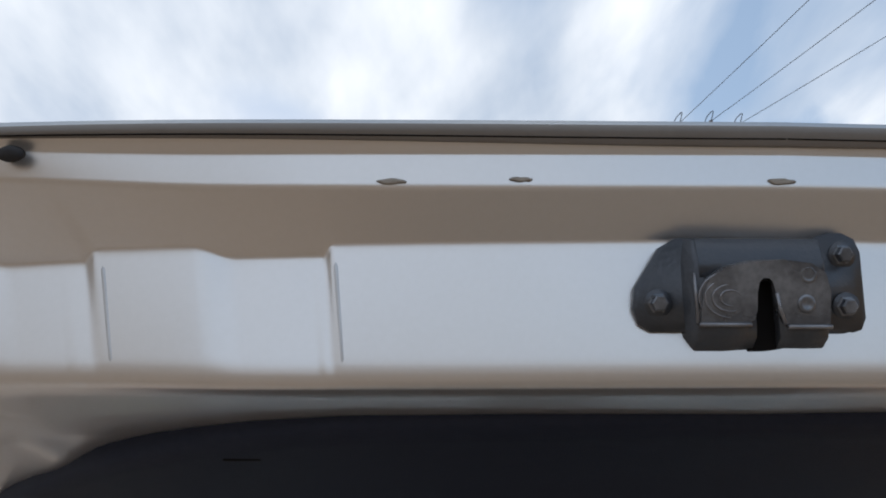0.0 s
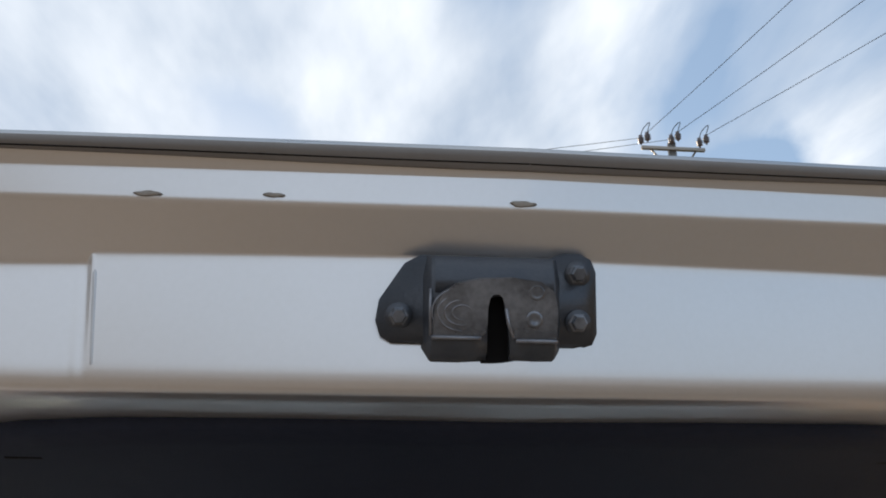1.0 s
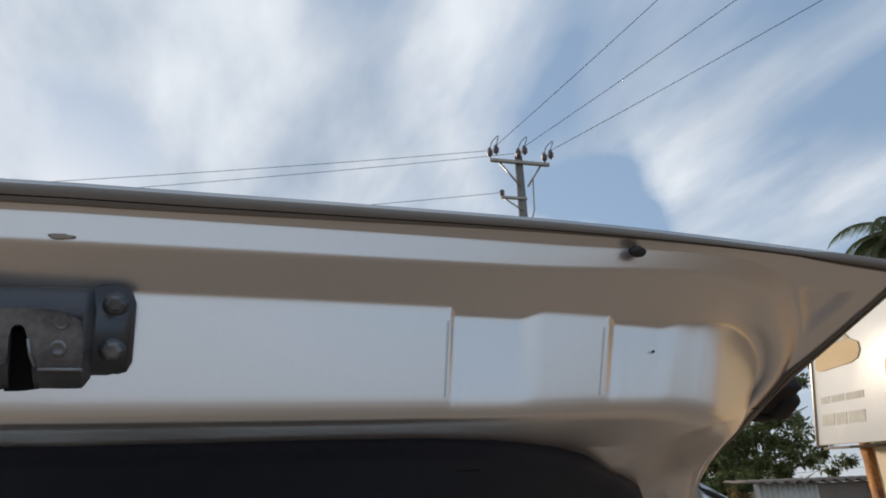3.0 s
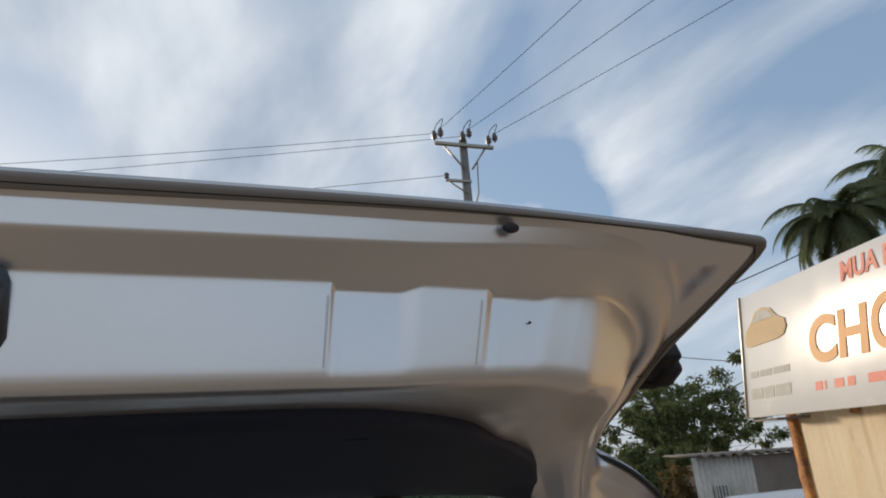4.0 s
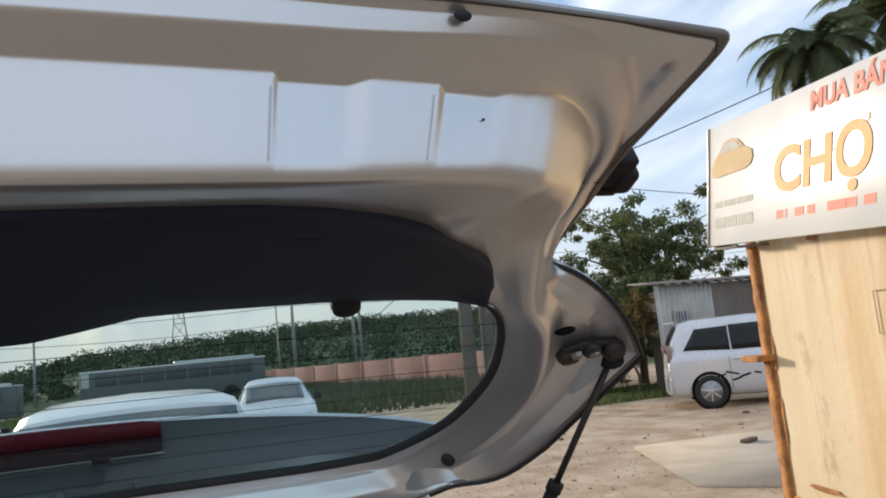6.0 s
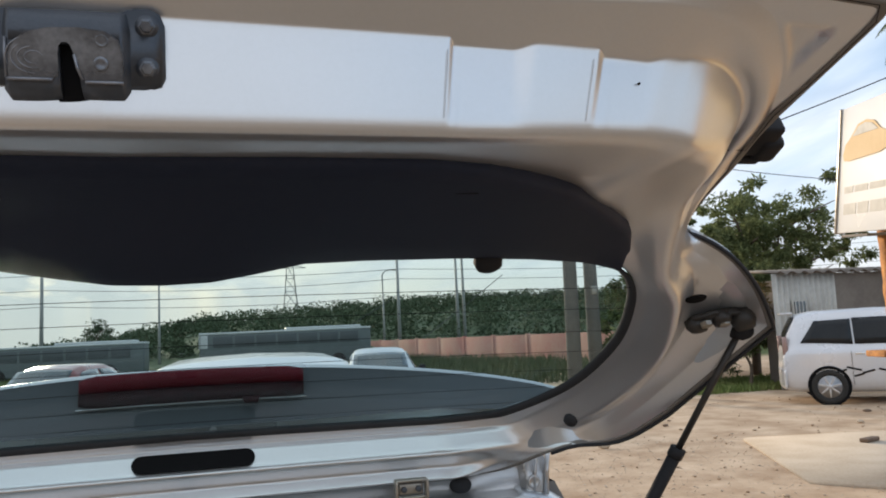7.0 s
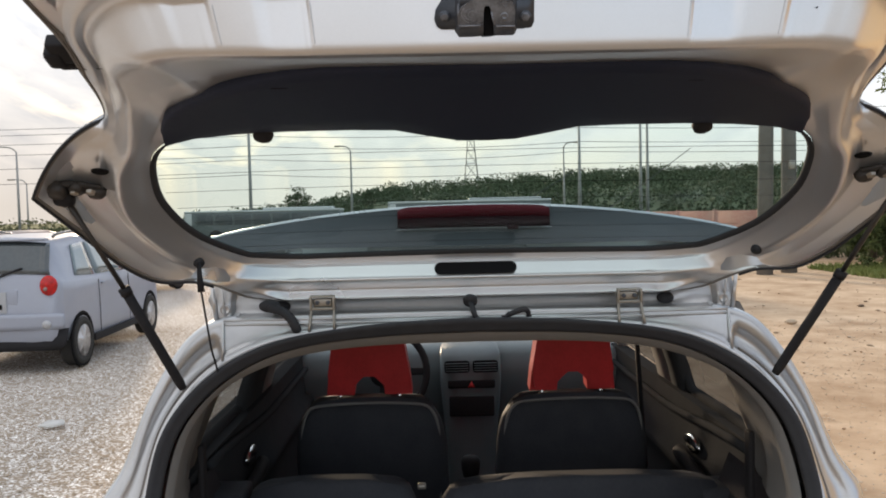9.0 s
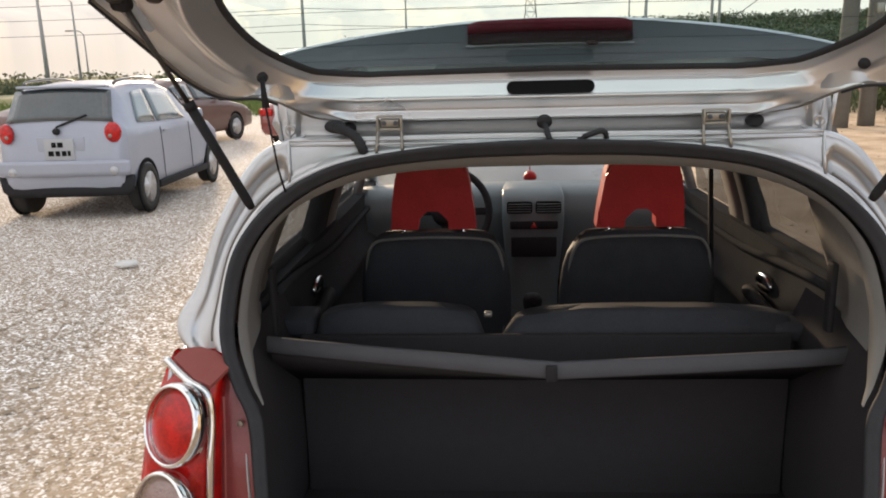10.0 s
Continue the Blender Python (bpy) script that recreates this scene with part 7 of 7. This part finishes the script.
def tree(name, label, base, height, spread, count, leaf, seed, material, trunk=.14, limbs=9, low=.3):
    rng = np.random.default_rng(seed)
    root = thing(name, label, "tree", "", Matrix.Translation(base))
    bm = bmesh.new()
    top = height * .8
    tube(bm, catmull([(0, 0, 0), (.1, .05, top * .3), (-.08, .1, top * .6), (.05, 0, top)], 4), [trunk * (1 - .8 * k / 12) for k in range(13)], 8)
    ends = [(0, 0, top)]
    for k in range(limbs):
        z0 = height * (low + .5 * rng.random())
        a = rng.uniform(0, 6.28)
        r = spread * rng.uniform(.45, 1.0)
        e = np.array([math.cos(a) * r, math.sin(a) * r, z0 + height * rng.uniform(.05, .3)])
        tube(bm, catmull([(0, 0, z0), e * np.array([.45, .45, 0]) + np.array([0, 0, z0 + (e[2] - z0) * .6]), e], 4), [trunk * .45 * (1 - .85 * j / 8) for j in range(9)], 6)
        ends += [tuple(e), tuple(e * np.array([.6, .6, 1]))]
    part("trunk", bm, BARK, root, "brown branching trunk")
    ends = np.array(ends)
    nc = 120
    cl = ends[rng.integers(0, len(ends), nc)] + rng.normal(0, 1, (nc, 3)) * np.array([spread * .26, spread * .26, height * .09])
    rad = rng.uniform(.25, 1.0, nc) ** 1.3 * spread * .20
    idx = rng.integers(0, nc, count)
    off = rng.normal(0, 1, (count, 3)); off /= np.linalg.norm(off, axis=1)[:, None]
    pts = cl[idx] + off * rad[idx][:, None] * rng.uniform(.2, 1.0, count)[:, None] ** .7 * np.array([1, 1, .75])
    ob = new("crown", leaves_mesh("crown", pts, leaf, seed, material, 3.2))
    ob.parent = root
    ob["label"] = "loose leafy crown"
    return root


tree("tree", "leafy green tree behind the shed", (14.9, 19.8, 0), 5.0, 2.2, 15000, .17, 11, LEAF, .15, 14)
tree("tree", "leafy green tree beside the shed", (12.9, 18.8, 0), 3.5, 1.9, 14000, .16, 12, LEAF, .12, 13, .15)
tree("tree", "dark bushy tree at the yard's edge", (13.0, 21.6, 0), 3.6, 2.1, 12000, .18, 13, LEAF_DARK, .14, 12, .10)
tree("tree", "tree with thin bright leaves over the shed", (17.4, 21.5, 0), 5.6, 2.7, 15000, .19, 14, LEAF, .16, 14)
tree("shrub", "dry brown shrub beside the shed", (11.9, 15.9, 0), 2.2, .55, 1500, .16, 15, LEAF_DRY, .05, 7, .45)
tree("shrub", "dark green shrub at the grass strip", (11.5, 17.0, 0), 2.4, 1.2, 10000, .14, 16, LEAF_DARK, .06, 10, .05)
tree("shrub", "dark green shrub between the trees", (12.2, 19.6, 0), 2.6, 1.3, 9000, .15, 17, LEAF_DARK, .06, 10, .05)


def palm(base, height, seed, label, fronds=22, length=2.9):
    rng = np.random.default_rng(seed)
    root = thing("palm_tree", label, "palm tree", "palm trees", Matrix.Translation(base))
    bm = bmesh.new()
    tube(bm, [(0, 0, 0), (.05, 0, height * .5), (0, .05, height)], [.2, .15, .13], 10)
    part("trunk", bm, BARK, root, "ringed palm trunk")
    for k in range(fronds):
        a = 2 * math.pi * k / fronds * 2.4 + rng.uniform(-.2, .2)
        up = rng.uniform(-.55, 1.25)
        L = length * rng.uniform(.8, 1.1)
        d = Vector((math.cos(a), math.sin(a), 0))
        pts = []
        p = Vector((0, 0, height)); ang = up
        for j in range(13):
            pts.append(p.copy())
            p = p + (d * math.cos(ang) + Vector((0, 0, 1)) * math.sin(ang)) * (L / 12)
            ang -= .155 + .05 * rng.random()
        bm = bmesh.new()
        tube(bm, pts, [.022 * (1 - .8 * j / 12) for j in range(13)], 5)
        side = d.cross(Vector((0, 0, 1)))
        for j in range(3, 76):
            f = j / 76 * 12
            q = pts[int(f)].lerp(pts[min(12, int(f) + 1)], f - int(f))
            t = (pts[min(12, int(f) + 1)] - pts[int(f)]).normalized()
            ll = .60 * math.sin(math.pi * min(.97, j / 76 * .9 + .1)) * rng.uniform(.75, 1.1)
            for sg in (1, -1):
                e = q + (side * sg * .8 + t * .55 + Vector((0, 0, -.35 - .3 * rng.random()))).normalized() * ll
                w = t * .024
                bm.faces.new([bm.verts.new(x) for x in (q - w, q + w, e)])
        part("frond", bm, FROND, root, "")
    return root


palm((17.2, 13.6, 0), 8.6, 21, "tall palm behind the sign board", 50, 2.2)
palm((15.5, 14.6, 0), 6.1, 22, "lower palm behind the sign board", 34, 1.6)
palm((21.0, 13.8, 0), 10.2, 23, "tall feathery palm further along", 46, 2.8)

# ---------------------------------------------------------------- wall, hill, poles
PINK = mat("pink_rendered_wall", (.48, .19, .16), .9, 0, alt=(.54, .36, .28), scale=.5, mix=.8, bump=.2, fine=6)
wall = thing("boundary_wall", "faded pink rendered boundary wall at the foot of a hill", "wall", kind="structure")
a, b = Vector((9.6, 65.4, 0)), Vector((16.0, 31, 0))
for k in range(9):
    p, q = a.lerp(b, k / 9), a.lerp(b, (k + 1) / 9)
    ang = math.atan2((q - p).y, (q - p).x)
    bm = bmesh.new()
    box(bm, (0, 0, .73), ((q - p).length - .1, .14, 1.46), Matrix.Translation((p + q) / 2) @ Matrix.Rotation(ang, 4, "Z"), .02)
    part("wall_panel", bm, PINK, wall)
    bm = bmesh.new()
    box(bm, (0, 0, .74), (.22, .22, 1.56 if k else 1.9), Matrix.Translation(p) @ Matrix.Rotation(ang, 4, "Z"), .02)
    part("wall_pillar", bm, PINK, wall)

HILL = mat("hill_undergrowth", (.058, .082, .034), .95, 0, alt=(.078, .10, .044), scale=.08, mix=.9, bump=0)
HT = [(-160, .05), (-60, .1), (-40, .2), (-34, .5), (-28, 1.5), (-20, 2.4), (-14.5, 2.8), (-12.5, 3.1), (-10, 3.9), (-6.4, 5.0), (9, 6.0), (27, 7.1), (46, 7.4), (66, 7.2), (110, 6.8), (220, 5)]


def hill_top(x):
    return float(np.interp(x, [p[0] for p in HT], [p[1] for p in HT]))


bm = bmesh.new()
xs = np.linspace(-160, 220, 77)
grid(bm, [[(x, y, hill_top(x) * f - .05) for x in xs] for y, f in ((54, 0), (72, .35), (95, .72), (120, .9), (160, .9), (220, 0))])
tagged(part("hill", bm, HILL), "low wooded hill beyond the yard", "hill", kind="structure")
rng = np.random.default_rng(31)
pts, base_n = [], 3600
for _ in range(base_n):
    x = rng.uniform(-150, 210)
    y = 56 + 68 * rng.random() ** .8
    f = float(np.interp(y, [54, 72, 95, 120], [0, .35, .72, .9]))
    z = hill_top(x) * f
    r = rng.uniform(.6, 1.5) * (1.25 if rng.random() < .08 else 1) * (.35 + .65 * min(1, hill_top(x) / 3))
    k = 120
    o = rng.normal(0, 1, (k, 3)); o /= np.linalg.norm(o, axis=1)[:, None]
    pts.append(np.array([x, y, z + r * .5]) + o * r * np.array([1, 1, .85]))
tagged(new("hill_trees", leaves_mesh("hill_trees", np.concatenate(pts), .30, 33, LEAF_HILL, 1.6)), "dense dark green trees covering the hill", "woods", kind="stuff")
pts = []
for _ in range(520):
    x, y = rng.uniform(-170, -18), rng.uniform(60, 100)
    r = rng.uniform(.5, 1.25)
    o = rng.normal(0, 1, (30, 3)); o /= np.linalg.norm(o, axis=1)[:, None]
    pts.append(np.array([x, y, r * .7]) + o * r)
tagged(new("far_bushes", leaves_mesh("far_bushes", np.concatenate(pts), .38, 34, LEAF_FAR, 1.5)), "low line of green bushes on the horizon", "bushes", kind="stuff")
tree("tree", "lone small tree on the skyline", (-14.3, 81, 1.1), 3.0, 1.2, 1500, .26, 35, LEAF_HILL, .12, 8, .4)

POLE = mat("weathered_concrete_pole", (.18, .18, .175), .9, 0, alt=(.13, .13, .125), scale=2, mix=.8, bump=.2, fine=12)
INSUL = mat("brown_glazed_insulator", (.05, .032, .03), .3, 0, alt=(.09, .06, .05), scale=20, bump=0, coat=.5)
CABLE = mat("dark_cable", (.035, .035, .04), .6, 0, bump=0)
PX, PY = 8.0, 17.0
pole = thing("power_pole", "concrete power pole with a steel cross-arm and insulators", "power pole", "", Matrix.Translation((PX, PY, 0)))
bm = bmesh.new()
tube(bm, [(-.20, 0, 0), (-.12, 0, 6), (-.03, 0, 11.85)], [.19, .15, .11], 12)
part("shaft", bm, POLE, pole, "tapered concrete shaft")
bm = bmesh.new()
box(bm, (-.05, -.12, 11.62), (1.75, .10, .09), None, .008)
arm = part("cross_arm", bm, STEEL, pole, "galvanised cross-arm")
bm = bmesh.new()
for sx in (1, -1):
    tube(bm, [(sx * .62 - .05, -.12, 11.58), (sx * .12, -.12, 10.9)], .028, 6)
part("arm_braces", bm, STEEL, pole)
bm = bmesh.new()
box(bm, (-.32, -.10, 10.52), (.75, .08, .07), None, .006)
tube(bm, [(-.62, -.10, 10.5), (-.08, -.10, 10.15)], .022, 6)
tube(bm, [(.30, -.1, 11.2), (.24, -.1, 10.2), (.10, -.1, 9.8)], .02, 6)
part("lower_bracket", bm, STEEL, pole)
TIPS = [(-.87, -.12, 11.66), (-.02, -.12, 11.72), (.76, -.12, 11.66)]
for tx, ty, tz in TIPS:
    for dx, dy, hz in ((-.05, .0, .10), (.10, -.10, .22)):
        bm = bmesh.new()
        lathe(bm, [(.02, 0), (.035, .05), (.085, .07), (.04, .10), (.09, .13), (.045, .16), (.09, .19), (.05, .22), (.055, .28), (.0, .31)], 14, Matrix.Translation((tx + dx, ty + dy, tz + hz * .4)))
        part("insulator", bm, INSUL, pole, "brown ribbed insulator")
bm = bmesh.new()
lathe(bm, [(.02, 0), (.08, .04), (.04, .08), (.08, .12), (.05, .18), (0, .2)], 12, Matrix.Translation((-.66, -.10, 10.55)))
part("insulator", bm, INSUL, pole)
for tx, ty, tz in TIPS:
    bm = bmesh.new()
    tube(bm, catmull([(tx + .10, ty - .10, tz + .35), (tx + .16, ty - .2, tz + .62), (tx + .02, ty - .05, tz + .5), (tx - .05, ty, tz + .28)], 5), .012, 5)
    part("jumper_lead", bm, CABLE, pole)
pole2 = thing("concrete_pole", "plain grey concrete pole standing beside the power pole", "pole", "", Matrix.Translation((8.57, 17.4, 0)))
bm = bmesh.new()
tube(bm, [(0, 0, 0), (0, 0, 4.5), (.0, 0, 8.6)], [.19, .16, .13], 12)
part("shaft", bm, POLE, pole2)
bm = bmesh.new()
box(bm, (0, -.15, 2.6), (.16, .10, .22), None, .02)
part("meter_box", bm, STEEL, pole2)


def wire(p, q, sag, r=.012, name="overhead_wire", label="thin dark overhead power line", n=24):
    bm = bmesh.new()
    p, q = Vector(p), Vector(q)
    tube(bm, [p.lerp(q, k / n) - Vector((0, 0, sag * 4 * (k / n) * (1 - k / n))) for k in range(n + 1)], r, 5, False)
    return tagged(part(name, bm, CABLE), label, "wire", "overhead wires")


for (tx, ty, tz), (ex, ey) in zip(TIPS, ((10.4, -2.0), (13.4, -2.4), (16.6, -2.8))):
    wire((PX + tx + .1, PY + ty - .1, tz + .36), (ex, ey, 12.0), .15, .008)
for dz, dx, ey in ((11.98, -.87, 27), (11.98, -.02, 29), (10.7, -.66, 28)):
    wire((PX + dx, PY, dz), (-34, ey, dz - .2), .6, .008)
wire((8.0, 17, 5.0), (21.0, 13.8, 9.6), .2, .016, label="thick dark cable sloping past the palms")
wire((8.0, 17, 6.4), (17.2, 13.6, 4.6), .3, .010)

LIGHT_POLE = mat("galvanised_light_pole", (.36, .36, .35), .6, .3, alt=(.28, .28, .27), scale=2, bump=0)


def mast(x, y, h, r, label, arm=None, cat="pole"):
    root = thing("street_lamp" if arm else "steel_pole", label, "street lamp" if arm else cat, "far poles", Matrix.Translation((x, y, 0)))
    bm = bmesh.new()
    tube(bm, [(0, 0, 0), (0, 0, h * .5), (0, 0, h)], [r, r * .8, r * .6], 8)
    part("shaft", bm, LIGHT_POLE, root)
    if arm:
        bm = bmesh.new()
        tube(bm, catmull([(0, 0, h), (arm * .3, 0, h + .35), (arm, 0, h + .45)], 4), .05, 6)
        part("arm", bm, LIGHT_POLE, root)
        bm = bmesh.new()
        box(bm, (arm * 1.15, 0, h + .42), (abs(arm) * .5, .22, .12), None, .03)
        part("lamp_head", bm, STEEL, root)
    return root


mast(-14.35, 60, 9.5, .16, "tall grey steel pole far off by the road")
mast(11.65, 60, 9.5, .16, "tall grey steel pole before the hill")
mast(16.5, 60, 10.0, .15, "one of two grey poles side by side")
mast(17.1, 60.2, 10.0, .15, "one of two grey poles side by side")
mast(-6.4, 60, 6.7, .11, "street lamp with a curved arm by the far road", -.9)
mast(10.75, 62, 6.8, .10, "street lamp with a curved arm before the hill", .9)
mast(-32.5, 60, 7.2, .12, "street lamp with a curved arm on the hazy skyline", -1.6)
mast(-37.0, 70, 5.2, .10, "street lamp far off on the hazy skyline", -1.2)
mast(-30.0, 75, 5.2, .10, "street lamp far off on the hazy skyline", 1.2)
mast(-35.2, 60, 8.5, .20, "thick pale pole on the hazy skyline")
for k, (z0, z1, y) in enumerate(((9.6, 9.0, 60), (8.4, 8.2, 60), (7.6, 7.1, 60), (6.6, 6.4, 61), (5.4, 5.0, 61), (8.9, 9.4, 58))):
    wire((-70, y, z0), (-14.35, y, z0 - .3), .5, .019)
    wire((-14.35, y, z0 - .3), (11.65, y, z1), .4, .019)
    wire((11.65, y, z1), (60, y, z1 + .4), .5, .019)
wire((12.0, 55, 1.2), (20.5, 60, 6.4), .05, .03, "guy_wire", "pale stay wire beside the poles")
wire((6.5, 58, 2.2), (11.6, 60, 5.0), .05, .03, "guy_wire", "pale stay wire beside the poles")

# long vehicles on the far road
BUS_PAINT = mat("dusty_white_bus_paint", (.55, .57, .57), .45, 0, alt=(.46, .47, .46), scale=1.2, mix=.7, bump=0)
BUS_SIDE = mat("dull_grey_green_bus_side", (.13, .15, .15), .5, 0, alt=(.10, .115, .115), scale=1.2, mix=.7, bump=0)
# pane colour lifted towards the side's: haze and motion put into the colour
BUS_GLASS = mat("hazed_bus_window", (.075, .085, .09), .35, 0, alt=(.095, .105, .11), scale=1.5, bump=0)


def bus(x, y, length, top, label):
    root = thing("bus", label, "bus", "buses on the far road", Matrix.Translation((x, y, 0)))
    bm = bmesh.new()
    box(bm, (0, 0, (top + .35) / 2), (length, 2.3, top - .45), None, .10)
    body = part("body", bm, BUS_SIDE, root, "dull dark side")
    bm = bmesh.new()
    box(bm, (0, 0, top - .07), (length + .06, 2.34, .13), None, .05)
    part("roof", bm, BUS_PAINT, root, "pale roof edge")
    bm = bmesh.new()
    box(bm, (length * .22, 0, top + .06), (length * .45, 1.5, .14), None, .05)
    part("roof_unit", bm, BUS_PAINT, root, "low pale roof unit")
    for k in range(7):
        bm = bmesh.new()
        box(bm, (-length * .43 + length * .86 * (k + .5) / 7, -1.155, top - .55), (length * .86 / 7 - .12, .03, .62), None, .01)
        part("side_window", bm, BUS_GLASS, body)
    bm = bmesh.new()
    box(bm, (-length / 2 - .01, -.2, top - .55), (.05, 1.8, .80), None, .02)
    box(bm, (-length / 2 + .25, -1.16, top - .52), (.40, .03, .74), None, .01)
    part("front_frame", bm, BUS_PAINT, body, "pale front frame")
    for wx in (-length * .30, length * .30):
        for sy in (-1, 1):
            bm = bmesh.new()
            lathe(bm, [(.26, -.12), (.46, -.12), (.48, 0), (.46, .12), (.26, .12), (0, .10)], 20, Matrix.Translation((wx, sy * 1.06, .48)) @ Matrix.Rotation(radians(-90 * sy), 4, "X"))
            part("wheel", bm, TYRE, root)
    return root


bus(2.2, 46.5, 9.8, 2.42, "long pale-roofed bus passing along the far road")
bus(-10.4, 47.0, 9.4, 2.12, "second dusty bus following on the far road")

# lattice pylon far behind the hill
PYL = mat("pylon_steel", (.30, .31, .31), .6, .3, bump=0)
pyl = thing("pylon", "steel lattice pylon far behind the hill", "pylon", "", Matrix.Translation((15.5, 300, 0)))
bm = bmesh.new()
lv = [0, 8, 15, 21, 26, 31, 36, 41]
hwid = [4.2, 3.3, 2.6, 2.0, 1.55, 1.2, 1.0, .8]
for i in range(7):
    z0, z1, h0, h1 = lv[i], lv[i + 1], hwid[i], hwid[i + 1]
    c0 = [(-h0, -h0, z0), (h0, -h0, z0), (h0, h0, z0), (-h0, h0, z0)]
    c1 = [(-h1, -h1, z1), (h1, -h1, z1), (h1, h1, z1), (-h1, h1, z1)]
    for k in range(4):
        tube(bm, [c0[k], c1[k]], .17, 4, False)
        tube(bm, [c0[k], c1[(k + 1) % 4]], .10, 4, False)
        tube(bm, [c0[(k + 1) % 4], c1[k]], .10, 4, False)
        tube(bm, [c1[k], c1[(k + 1) % 4]], .10, 4, False)
part("lattice", bm, PYL, pyl)
for z in (30, 35, 40):
    bm = bmesh.new()
    tube(bm, [(-6, 0, z), (0, 0, z + 1.2), (6, 0, z)], .16, 4)
    tube(bm, [(-6, 0, z), (6, 0, z)], .16, 4)
    part("pylon_arm", bm, PYL, pyl)
